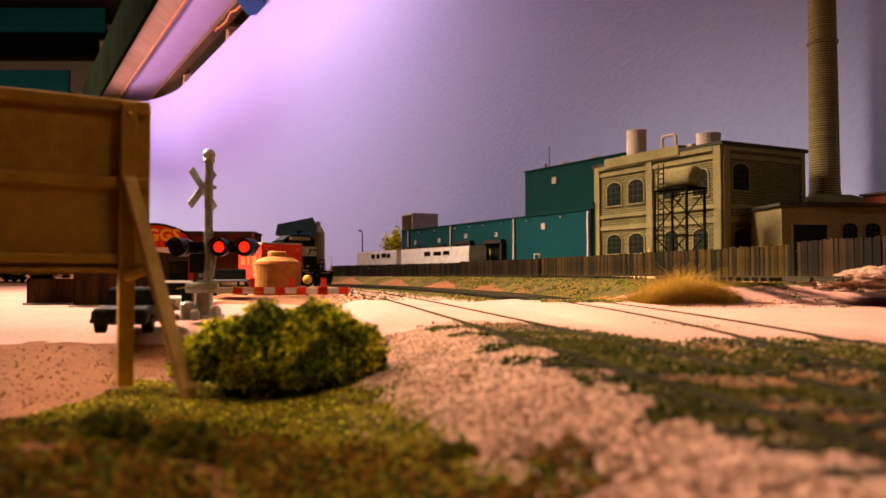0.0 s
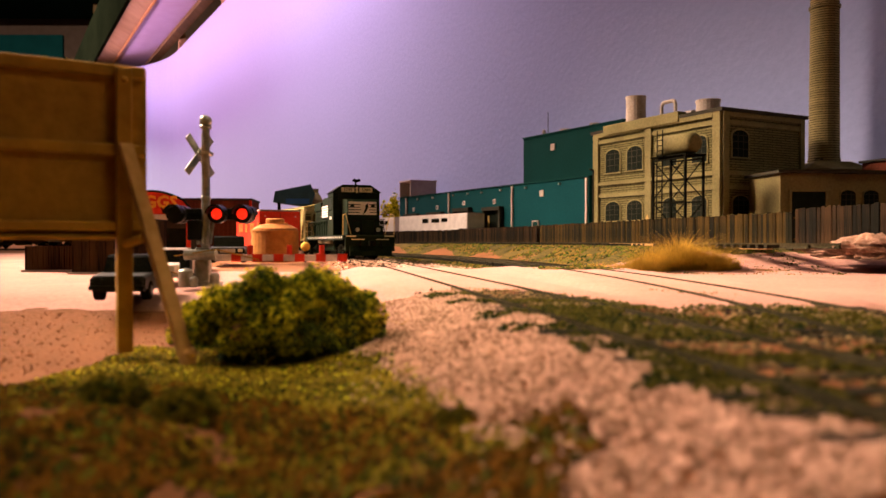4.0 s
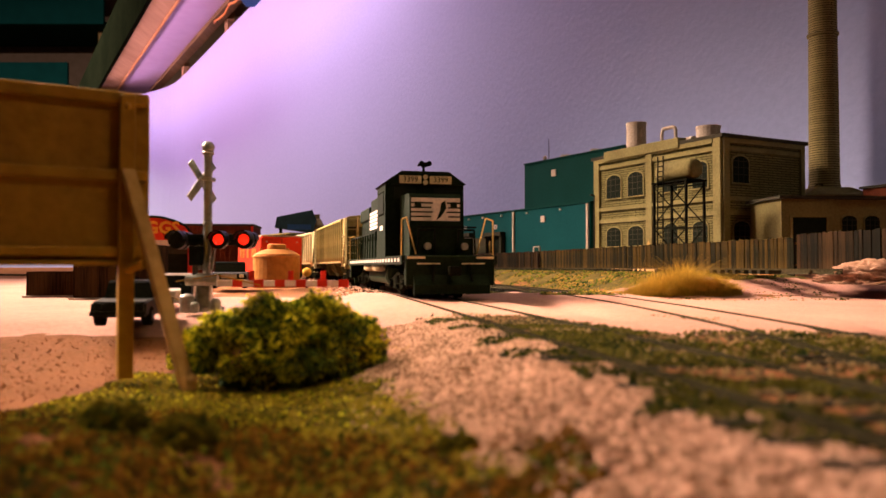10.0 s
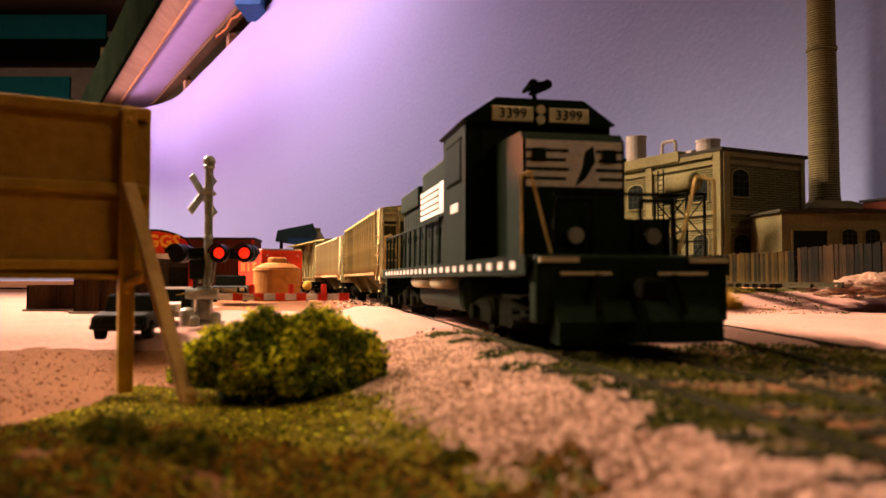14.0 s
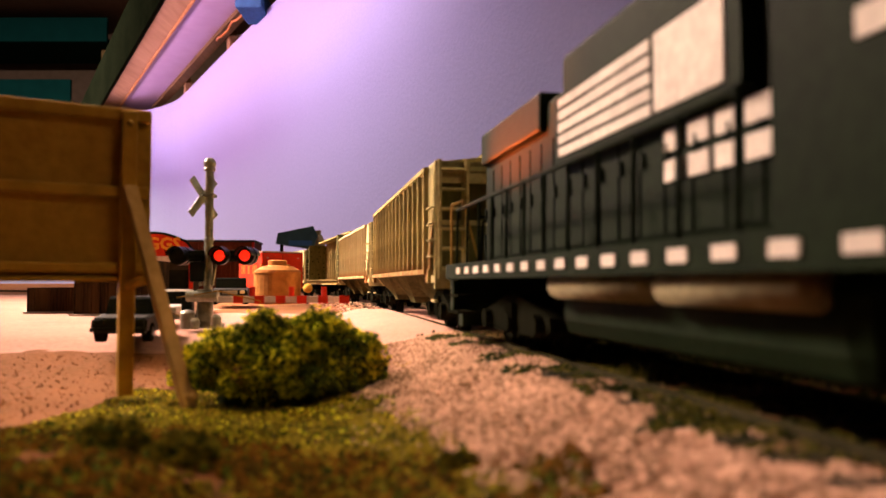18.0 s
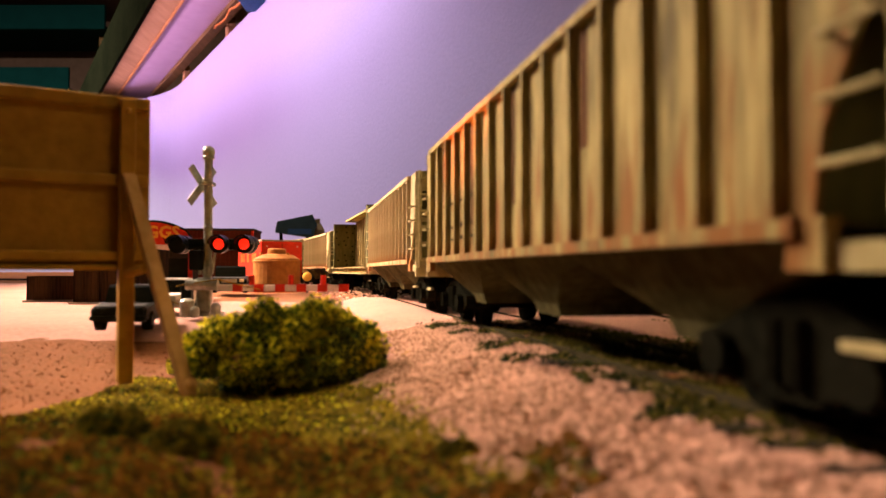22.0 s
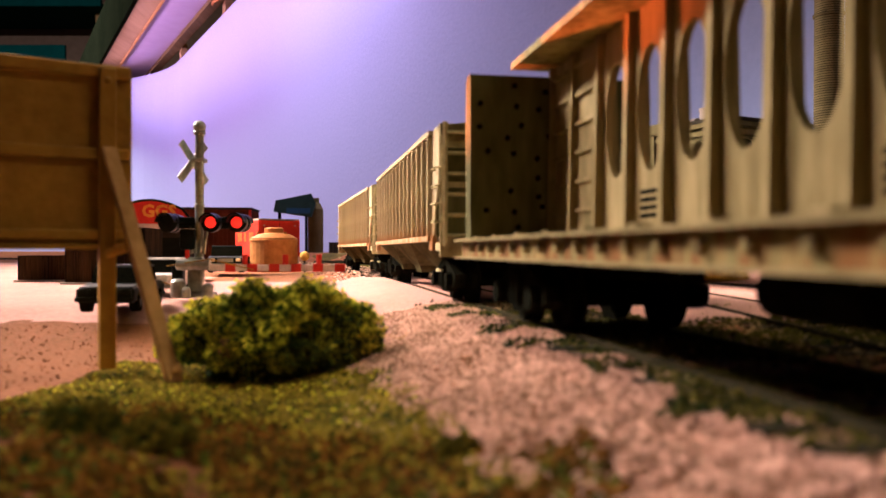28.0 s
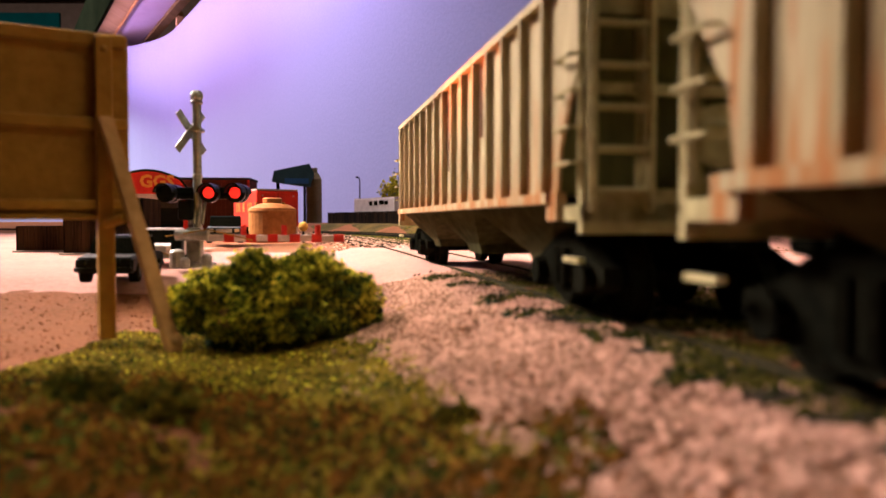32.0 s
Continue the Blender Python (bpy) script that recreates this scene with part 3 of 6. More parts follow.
def build_hopper(L, ribs, paint, label, bays=3, Z1=0.0396):
    """Covered hopper car with ribbed sides; x runs forward, z is up from the rail head."""
    h = thing("hopper_car", Matrix(), label, "freight car", "freight cars of the moving train")
    W, Z0 = 0.0168, 0.0150
    B = L / 2 - 0.0095
    bm = bmesh.new()
    prism(bm, [(-W, Z0), (W, Z0), (W, Z1), (W - 0.0035, Z1 + 0.0022), (0.004, Z1 + 0.0034), (-0.004, Z1 + 0.0034), (-W + 0.0035, Z1 + 0.0022), (-W, Z1)], -B, B, "x")
    body = part("body", bm, paint, h)
    rib = None
    for s in (1, -1):
        for k in range(ribs):
            x = -B + 0.002 + (2 * B - 0.004) * k / (ribs - 1)
            if rib is None:
                bm = bmesh.new()
                prism(bm, [(-0.0007, 0), (-0.0005, 0.0011), (0.0005, 0.0011), (0.0007, 0)], Z0 + 0.0004, Z1 - 0.0002)
                rib = part("rib", bm, paint, body)
                rib.matrix_basis = pose(x, W, 0)
            else:
                share("rib", rib, body, pose(x, s * W, 0, 0, 0, 0 if s > 0 else 180))
        y0, y1 = sorted((s * (W - 0.001), s * (W + 0.0014)))
        part("side_sill", boxes((-B - 0.001, B + 0.001, y0, y1, Z0 - 0.0009, Z0 + 0.0004)), paint, body)
        part("top_rail", boxes((-B, B, *sorted((s * (W - 0.0006), s * (W + 0.0012))), Z1 - 0.0006, Z1 + 0.0005)), paint, body)
        # illegible data lettering
        rnd = random.Random(ribs)
        for a in range(2, 5):
            x0 = -B + 0.002 + (2 * B - 0.004) * a / (ribs - 1) + 0.0022
            for z in (0.0185, 0.021, 0.0262):
                w = rnd.uniform(0.0006, 0.0013)
                part("stencil_bar", boxes((x0, x0 + w, *sorted((s * W, s * (W + 0.00015))), z, z + rnd.uniform(0.0005, 0.001))), M_UNDER, body, "dark stencilled lettering")
        for a in range(1, ribs - 2, 3):
            x0 = -B + 0.002 + (2 * B - 0.004) * a / (ribs - 1) + rnd.uniform(0.001, 0.003)
            part("rust_streak", boxes((x0, x0 + rnd.uniform(0.001, 0.0028), *sorted((s * W, s * (W + 0.0001))), Z0 + rnd.uniform(0.001, 0.012), Z1 - 0.001)), M_RUST, body, "brown rust streak")
    # bays below the sill, in the shade-dark olive
    for k in range(bays):
        c = -B + (2 * B) * (k + 0.5) / bays
        hw = B / bays
        bm = bmesh.new()
        rings = []
        for z, hx, hy in ((Z0 - 0.0008, hw - 0.0006, W * 0.97), (0.0072, hw * 0.26, W * 0.66), (0.0052, hw * 0.24, W * 0.62)):
            rings.append([bm.verts.new((c + i * hx, j * hy, z)) for i, j in ((-1, -1), (1, -1), (1, 1), (-1, 1))])
        for a, b in zip(rings, rings[1:]):
            for i in range(4):
                bm.faces.new((a[i], a[(i + 1) % 4], b[(i + 1) % 4], b[i]))
        bm.faces.new(rings[0]), bm.faces.new(rings[-1][::-1])
        part("discharge_bay", bm, M_BAY, h, "sloped discharge bay with under-car shade in its colour")
    part("centre_sill", boxes((-L / 2 + 0.001, L / 2 - 0.001, -0.003, 0.003, 0.0095, 0.0135)), M_UNDER, h)
    # roof walk and hatches
    part("roof_walk", boxes((-B, B, -0.0028, 0.0028, Z1 + 0.0038, Z1 + 0.0043)), paint, h)
    for k in range(5):
        x = -B * 0.8 + 1.6 * B * k / 4
        bm = boxes((x - 0.008, x + 0.008, 0.005, 0.0105, Z1 + 0.0022, Z1 + 0.0040), bev=0.0004)
        part("roof_hatch", bm, paint, h)
    # open ends: platform, posts, sloped sheet, ladders
    for s in (1, -1):
        x0, x1 = s * B, s * (L / 2)
        a, b = sorted((x0, x1))
        part("end_platform", boxes((a, b, -W, W, Z0 - 0.0030, Z0 - 0.0012)), M_HEND, h)
        part("end_sill", boxes((*sorted((x1 - s * 0.0012, x1)), -W, W, Z0 - 0.0045, Z0 + 0.0006)), M_HEND, h)
        for y in (-W + 0.0006, -W + 0.0075, W - 0.0075, W - 0.0006):
            bm = bmesh.new()
            rod(bm, (x1 - s * 0.0012, y, Z0), (x1 - s * 0.0012, y, Z1 + 0.0005), 0.00075, 6)
            part("end_post", bm, M_HEND, h)
        part("end_beam", boxes((*sorted((x1 - s * 0.002, x1)), -W, W, Z1 - 0.0016, Z1 + 0.0008)), M_HEND, h)
        part("end_beam", boxes((*sorted((x1 - s * 0.0018, x1 - s * 0.0004)), -W, W, 0.0262, 0.0274)), M_HEND, h)
        # slope sheet behind the ladders, its recess shade painted as dark olive
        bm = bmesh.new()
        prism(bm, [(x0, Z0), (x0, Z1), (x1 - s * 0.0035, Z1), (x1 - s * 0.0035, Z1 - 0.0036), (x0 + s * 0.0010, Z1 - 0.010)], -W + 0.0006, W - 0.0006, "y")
        part("end_sheet", bm, M_BULK, h, "dark end slope sheet with the recess shade in its colour")
        for q in (1, -1):
            bm = bmesh.new()
            prism(bm, [(x0, Z0), (x0, Z1), (x1 - s * 0.001, Z1), (x1 - s * 0.001, Z1 - 0.0095), (x0 + s * 0.0022, Z0 + 0.006), (x0 + s * 0.0012, Z0)], *sorted((q * (W - 0.0005), q * W)), "y")
            part("end_gusset", bm, paint, h, "side plate sloping back to the sill")
        part("corner_casting", boxes((*sorted((x0 - s * 0.0005, x0 + s * 0.0032)), *sorted((W - 0.0005, W + 0.0008)), Z0 - 0.0030, Z0 + 0.0004)), paint, h)
        part("corner_casting", boxes((*sorted((x0 - s * 0.0005, x0 + s * 0.0032)), *sorted((-W + 0.0005, -W - 0.0008)), Z0 - 0.0030, Z0 + 0.0004)), paint, h)
        part("end_plate", boxes((*sorted((x1 - s * 0.0016, x1 - s * 0.0004)), -W + 0.001, W - 0.001, Z1 - 0.0046, Z1 - 0.0014)), M_HEND, h)
        part("top_cap", boxes((a, b, -W, W, Z1 - 0.0004, Z1 + 0.0006)), M_HEND, h)
        ladder(h, x1 + s * 0.0006, W - 0.0078, W - 0.001, Z0 - 0.002, Z1 + 0.001, 6, M_HEND)
        ladder(h, x1 + s * 0.0006, -W + 0.001, -W + 0.0078, Z0 - 0.002, Z1 + 0.001, 6, M_HEND)
        for q in (1, -1):
            for z in (0.0185, 0.0225, 0.0265, 0.0305):
                bm = bmesh.new()
                for xa in (x1 - s * 0.0062, x1 - s * 0.0008):
                    rod(bm, (xa, q * (W - 0.0004), z), (xa, q * (W + 0.0011), z), 0.00022, 6)
                rod(bm, (x1 - s * 0.0062, q * (W + 0.0011), z), (x1 - s * 0.0008, q * (W + 0.0011), z), 0.00026, 6)
                part("grab_iron", bm, M_HEND, h)
            part("stirrup_step", boxes((*sorted((x1 - s * 0.006, x1 - s * 0.001)), *sorted((q * (W - 0.0008), q * W)), 0.0072, 0.0078)), M_HEND, h)
        bm = bmesh.new()
        rod(bm, (x1 + s * 0.0012, -0.001, 0.0215), (x1 + s * 0.0018, -0.001, 0.0215), 0.0036, 16)
        part("brake_wheel", bm, M_HEND, h)
        bm = bmesh.new()
        rod(bm, (x1 - s * 0.001, 0.002, 0.027), (x1 - s * 0.001, 0.0085, Z0), 0.0007, 6)
        part("diagonal_brace", bm, M_HEND, h)
        coupler(h, x1 - s * 0.001, s)
        truck(h, s * (L / 2 - 0.0165), (-0.0088, 0.0088))
    return h


def oval_panel(bm, x0, x1, z0, z1, cz, rz, rx, y0, y1, n=24):
    """An upright plate with one oval opening through it."""
    cx = (x0 + x1) / 2
    inner, outer = [], []
    for k in range(n):
        a = math.tau * k / n
        ca, sa = math.cos(a), math.sin(a)
        inner.append((cx + rx * ca, cz + rz * sa))
        hx, hz = (x1 - x0) / 2, ((z1 - cz) if sa > 0 else (cz - z0))
        tt = min(hx / abs(ca) if abs(ca) > 1e-6 else 1e9, hz / abs(sa) if abs(sa) > 1e-6 else 1e9)
        outer.append((cx + tt * ca, cz + tt * sa))
    rows = [[bm.verts.new((p[0], y, p[1])) for p in ring] for y in (y0, y1) for ring in (inner, outer)]
    i0, o0, i1, o1 = rows
    for k in range(n):
        j = (k + 1) % n
        bm.faces.new((i0[k], o0[k], o0[j], i0[j]))
        bm.faces.new((i1[k], i1[j], o1[j], o1[k]))
        bm.faces.new((i0[k], i0[j], i1[j], i1[k]))
        bm.faces.new((o0[k], o1[k], o1[j], o0[j]))


def build_centerbeam(L):
    """Bulkhead flat car with a pierced centre beam."""
    h = thing("centerbeam_car", Matrix(), "weathered tan centre-beam flat car with oval openings and bulkheads", "freight car", "freight cars of the moving train")
    W, D, T, TB = 0.0168, 0.0135, 0.0444, 0.0472
    part("deck", boxes((-L / 2, L / 2, -W, W, D - 0.0012, D)), M_HOPPER2, h)
    for s in (1, -1):
        y0, y1 = sorted((s * (W - 0.0006), s * (W + 0.0002)))
        sill = part("side_sill", boxes((-L / 2, L / 2, y0, y1, D - 0.0026, D + 0.0001)), M_HOPPER2, h)
        part("sill_flange", boxes((-L / 2, L / 2, *sorted((s * (W - 0.001), s * (W + 0.0018))), D - 0.0030, D - 0.0026)), M_BEAM, h)
        part("sill_flange", boxes((-L / 2, L / 2, *sorted((s * (W - 0.001), s * (W + 0.0018))), D + 0.0001, D + 0.0006)), M_BEAM, h)
        knob = None
        n = 26
        for k in range(n):
            x = -L / 2 + L * (k + 0.5) / n
            if knob is None:
                bm = bmesh.new()
                rod(bm, (0, 0, 0), (0, 0.0008, 0), 0.0006, 8)
                knob = part("strap_winch", bm, M_HOPPER2, sill)
                knob.matrix_basis = pose(x, W + 0.0002, D - 0.0012)
            else:
                share("strap_winch", knob, sill, pose(x, s * (W + 0.0002), D - 0.0012, 0, 0, 0 if s > 0 else 180))
            part("deck_clip", boxes((x - 0.0009, x + 0.0009, *sorted((s * (W - 0.0016), s * W)), D + 0.0006, D + 0.0011)), M_BEAM, sill) if k % 2 else None
    part("under_frame", boxes((-L / 2 + 0.004, L / 2 - 0.004, -0.004, 0.004, D - 0.0030, D - 0.0012)), M_UNDER, h)
    bm = bmesh.new()
    rod(bm, (-0.006, -0.004, D - 0.0052), (0.007, -0.004, D - 0.0052), 0.0026, 14)
    part("brake_cylinder", bm, M_UNDER, h)
    for x in (-0.0235, 0.0235):
        part("hanger", boxes((x - 0.0014, x + 0.0014, -0.0055, -0.0025, D - 0.0052, D - 0.0012)), M_UNDER, h)
    bm = bmesh.new()
    rod(bm, (-0.05, -0.004, D - 0.0050), (0.05, -0.004, D - 0.0050), 0.0004, 6)
    part("brake_rod", bm, M_UNDER, h)
    for q in (1, -1):
        part("bolster_box", boxes((*sorted((q * (L / 2 - 0.004), q * (L / 2 - 0.040))), -0.0085, 0.0085, D - 0.0046, D - 0.0012), bev=0.0004), M_UNDER, h)
    # bulkheads
    E = L / 2 - 0.003
    for s in (1, -1):
        a, b = sorted((s * E, s * (E - 0.0032)))
        # bulkhead faces take the same olive with shade in it
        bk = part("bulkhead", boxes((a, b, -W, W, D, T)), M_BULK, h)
        for y in (-W + 0.001, -W * 0.5, 0, W * 0.5, W - 0.001):
            part("bulkhead_rib", boxes((*sorted((s * E, s * (E + 0.0016))), y - 0.0008, y + 0.0008, D, T - 0.0005)), M_BULK, bk)
        rnd = random.Random(7)
        hole = None
        for i in range(6):
            for j in range(9):
                m = pose(s * (E - 0.0033), -W + 0.003 + i * 0.0056 + rnd.uniform(-0.0016, 0.0016), D + 0.003 + j * 0.0032 + rnd.uniform(-0.0012, 0.0012), rnd.uniform(0, 90))
                if rnd.random() < 0.3:
                    continue
                if hole is None:
                    hole = part("knot_mark", boxes((-0.00012, 0.00012, -0.0006, 0.0004, -0.0004, 0.0005)), M_UNDER, bk, "dark mark on the lining")
                    hole.matrix_basis = m
                else:
                    share("knot_mark", hole, bk, m)
        ladder(h, s * (E + 0.0019), W - 0.007, W - 0.001, D, T - 0.001, 8, M_HOPPER2)
        coupler(h, s * (L / 2 - 0.001), s)
        truck(h, s * (L / 2 - 0.024), (-0.0095, 0.0095))
    # centre beam: solid end bays, then oval bays
    n = 14
    x0, x1 = -E + 0.0032, E - 0.0032
    w = (x1 - x0) / n
    for k in range(n):
        a, b = x0 + k * w + 0.0007, x0 + (k + 1) * w - 0.0007
        bm = bmesh.new()
        if k < 2 or k >= n - 2:
            box(bm, a, b, -0.0006, 0.0006, D, TB - 0.0012)
        else:
            oval_panel(bm, a, b, D, TB - 0.0012, 0.0316, 0.0087, (b - a) * 0.41, -0.0006, 0.0006)
        pan = part("beam_panel", bm, M_BEAM, h)
        if k < 2 or k >= n - 2:
            for z in np.linspace(D + 0.005, TB - 0.004, 6):
                part("panel_rib", boxes((a, b, -0.0012, 0.0012, z, z + 0.0007)), M_BEAM, pan)
        if k in (3, 7, 9):
            for q in (1, -1):
                for j in range(4):
                    part("stencil_bar", boxes((a + 0.002, b - 0.002, *sorted((q * 0.0006, q * 0.0007)), D + 0.003 + 0.0011 * j, D + 0.0036 + 0.0011 * j)), M_UNDER, h, "dark stencilled lettering")
    post = None
    for k in range(n + 1):
        x = x0 + k * w
        if post is None:
            bm = bmesh.new()
            prism(bm, [(-0.0022, D), (0.0022, D), (0.0015, TB - 0.0012), (-0.0015, TB - 0.0012)], -0.0007, 0.0007, "x")
            post = part("beam_post", bm, M_BEAM, h)
            post.matrix_basis = pose(x, 0, 0)
        else:
            share("beam_post", post, h, pose(x, 0, 0))
    part("top_chord", boxes((-E + 0.001, E - 0.001, -0.0085, 0.0085, TB - 0.0012, TB)), M_HOPPER2, h)
    return h


def build_loco():
    """Four-axle road diesel in black; x runs forward, z is up from the rail head."""
    h = thing("diesel_locomotive", Matrix(), "black diesel road locomotive with white nose markings", "locomotive")
    part("walkway", boxes((-0.094, 0.094, -0.0172, 0.0172, 0.0142, 0.0160), bev=0.0003), M_BLACK, h)
    for s in (1, -1):
        part("side_sill", boxes((-0.094, 0.094, *sorted((s * 0.0172, s * 0.0178)), 0.0128, 0.0160)), M_BLACK, h)
        mark = None
        for k in range(24):
            x = -0.088 + 0.176 * k / 23
            if mark is None:
                mark = part("sill_stripe", boxes((-0.0017, 0.0017, 0.0, 0.0002, 0.0138, 0.0151)), M_WHITE, h, "white safety stripe")
                mark.matrix_basis = pose(x, 0.0178, 0)
            else:
                share("sill_stripe", mark, h, pose(x, s * 0.0178, 0, 0, 0, 0 if s > 0 else 180))
    part("fuel_tank", boxes((-0.032, 0.030, -0.0135, 0.0135, 0.0042, 0.0138), bev=0.0025), M_BLACK, h)
    for s in (1, -1):
        bm = bmesh.new()
        rod(bm, (-0.028, s * 0.0148, 0.0116), (0.0, s * 0.0148, 0.0116), 0.0019, 12)
        part("air_tank", bm, M_TANKP, h, "pale grey-tan air reservoir", True)
        bm = bmesh.new()
        rod(bm, (0.004, s * 0.0148, 0.0116), (0.026, s * 0.0148, 0.0116), 0.0019, 12)
        part("air_tank", bm, M_TANKP, h, "pale grey-tan air reservoir", True)
    # long hood
    part("long_hood", boxes((-0.087, 0.024, -0.0104, 0.0104, 0.0160, 0.0425), bev=0.0012), M_BLACK, h)
    part("radiator_section", boxes((-0.086, -0.046, -0.0116, 0.0116, 0.0372, 0.0440), bev=0.0006), M_BLACK, h)
    part("brake_housing", boxes((-0.034, 0.016, -0.0122, 0.0122, 0.0380, 0.0462), bev=0.001), M_BLACK, h)
    for x in (-0.078, -0.066, -0.054, -0.018, 0.002):
        bm = bmesh.new()
        revolve(bm, [(0.0052, 0), (0.0052, 0.0016), (0.0044, 0.0020), (0.0012, 0.0018)], 16, (x, 0, 0.0438 if x < -0.04 else 0.0460))
        part("roof_fan", bm, M_UNDER, h, smooth=False)
    door = None
    for s in (1, -1):
        for k in range(16):
            x = -0.082 + 0.0062 * k
            if door is None:
                bm = boxes((-0.0027, 0.0027, 0.0, 0.00025, 0.0175, 0.0355))
                box(bm, 0.0018, 0.0023, 0.0, 0.0007, 0.0255, 0.0275)
                door = part("hood_door", bm, M_BLACK, h)
                door.matrix_basis = pose(x, 0.0104, 0)
            else:
                share("hood_door", door, h, pose(x, s * 0.0104, 0, 0, 0, 0 if s > 0 else 180))
        # side emblem: a plain striped flag with a block beside it
        for k in range(5):
            part("emblem_bar", boxes((-0.034, -0.004, *sorted((s * 0.0125, s * 0.0127)), 0.0308 + 0.00185 * k, 0.0321 + 0.00185 * k)), M_WHITE, h, "white painted emblem stripe")
        part("emblem_block", boxes((-0.003, 0.011, *sorted((s * 0.0125, s * 0.0127)), 0.0308, 0.0396)), M_WHITE, h, "white painted emblem block")
        part("emblem_backing", boxes((-0.036, 0.0135, *sorted((s * 0.0104, s * 0.0125)), 0.0300, 0.0400)), M_BLACK, h)
        for k in range(2):
            for j in range(4):
                x = -0.004 + 0.0052 * j
                part("lettering_bar", boxes((x, x + 0.004, *sorted((s * 0.0108, s * 0.0110)), 0.0232 + 0.0034 * k, 0.0256 + 0.0034 * k)), M_WHITE, h, "white lettering")
    # cab
    bm = bmesh.new()
    prism(bm, [(-0.0168, 0.016), (0.0168, 0.016), (0.0168, 0.0466), (0.0098, 0.0512), (-0.0098, 0.0512), (-0.0168, 0.0466)], 0.024, 0.048, "x")
    cab = part("cab", bm, M_BLACK, h)
    bm = bmesh.new()
    prism(bm, [(-0.0177, 0.0468), (-0.0168, 0.0464), (0.0168, 0.0464), (0.0177, 0.0468), (0.0101, 0.0520), (-0.0101, 0.0520)], 0.0225, 0.0492, "x")
    part("cab_roof", bm, M_BLACK, cab)
    for y in (-0.0085, 0.0085):
        part("windshield", boxes((0.048, 0.0483, y - 0.0046, y + 0.0046, 0.0405, 0.0452), bev=0.0), M_GLASSD, cab)
        nb = part("number_board", boxes((0.0492, 0.0498, y * 0.76 - 0.0047, y * 0.76 + 0.0047, 0.0467, 0.0500), bev=0.0002), M_CREAM, cab, "cream number board with black numerals")
        words("numerals", "3399", 0.0032, M_UNDER, nb, Matrix.Translation((0.0499, y * 0.76, 0.04835)) @ Euler((radians(90), 0, radians(90))).to_matrix().to_4x4(), "black numerals")
    for s in (1, -1):
        part("side_window", boxes((0.029, 0.044, *sorted((s * 0.0168, s * 0.0171)), 0.0345, 0.0432)), M_GLASSD, cab)
        part("window_frame", boxes((0.0283, 0.0447, *sorted((s * 0.0166, s * 0.01695)), 0.0338, 0.0345), (0.0283, 0.0447, *sorted((s * 0.0166, s * 0.01695)), 0.0432, 0.0438)), M_UNDER, cab)
        part("cab_lettering", boxes((0.033, 0.041, *sorted((s * 0.0168, s * 0.01695)), 0.0275, 0.0295)), M_WHITE, cab, "white cab-side lettering")
    for z in (0.0473, 0.0495):
        bm = bmesh.new()
        rod(bm, (0.0480, 0, z), (0.0497, 0, z), 0.00105, 12)
        part("headlight", bm, M_CREAM, cab, "small round headlight")
    # nose
    bm = bmesh.new()
    prism(bm, [(0.048, 0.016), (0.0695, 0.016), (0.0695, 0.0390), (0.0678, 0.0408), (0.048, 0.0416)], -0.0104, 0.0104, "y")
    nose = part("nose", bm, M_BLACK, h)
    part("nose_emblem", boxes((0.0695, 0.0697, -0.0098, 0.0098, 0.0300, 0.0390)), M_WHITE, nose, "white nose emblem panel with black stripes")
    for k in range(4):
        z = 0.0313 + 0.0018 * k
        part("nose_stripe", boxes((0.0697, 0.0698, -0.0098, -0.0018 + 0.0006 * (k % 2), z, z + 0.0006)), M_BLACK, nose, "black emblem stripe")
        part("nose_stripe", boxes((0.0697, 0.0698, 0.0050 - 0.0006 * (k % 2), 0.0098, z, z + 0.0006)), M_BLACK, nose, "black emblem stripe")
    bm = bmesh.new()
    prism(bm, [(0.0002, 0.0303), (0.0020, 0.0315), (0.0042, 0.0349), (0.0038, 0.0381), (0.0022, 0.0369), (0.0018, 0.0341)], 0.0697, 0.0699, "x")
    part("nose_shape", bm, M_BLACK, nose, "plain black emblem shape")
    for y in (-0.0072, 0.0072):
        part("class_light", boxes((0.0697, 0.0703, y - 0.0013, y + 0.0013, 0.0350, 0.0374), bev=0.0002), M_BLACK, nose)
    for y in (-0.007, 0.007):
        bm = bmesh.new()
        rod(bm, (0.0865, y, 0.0195), (0.0885, y, 0.0195), 0.0014, 12)
        part("ditch_light", bm, M_SILVER, h, "small round ditch light")
    # pilot, steps and rails at both ends
    for s in (1, -1):
        part("pilot", boxes((*sorted((s * 0.092, s * 0.0955)), -0.0165, 0.0165, 0.0052, 0.0160), bev=0.0006), M_BLACK, h)
        bm = bmesh.new()
        prism(bm, [(s * 0.0955, 0.009), (s * 0.0985, 0.0055), (s * 0.0985, 0.0022), (s * 0.0945, 0.0022)], -0.0138, 0.0138, "y")
        part("plow", bm, M_BLACK, h)
        part("end_plate", boxes((*sorted((s * 0.0865, s * 0.0875)), -0.0105, 0.0105, 0.0160, 0.0225)), M_BLACK, h)
        coupler(h, s * 0.0955, s)
        part("front_rail", boxes((*sorted((s * 0.0888, s * 0.0893)), -0.0112, 0.0112, 0.0262, 0.0268)), M_UNDER, h)
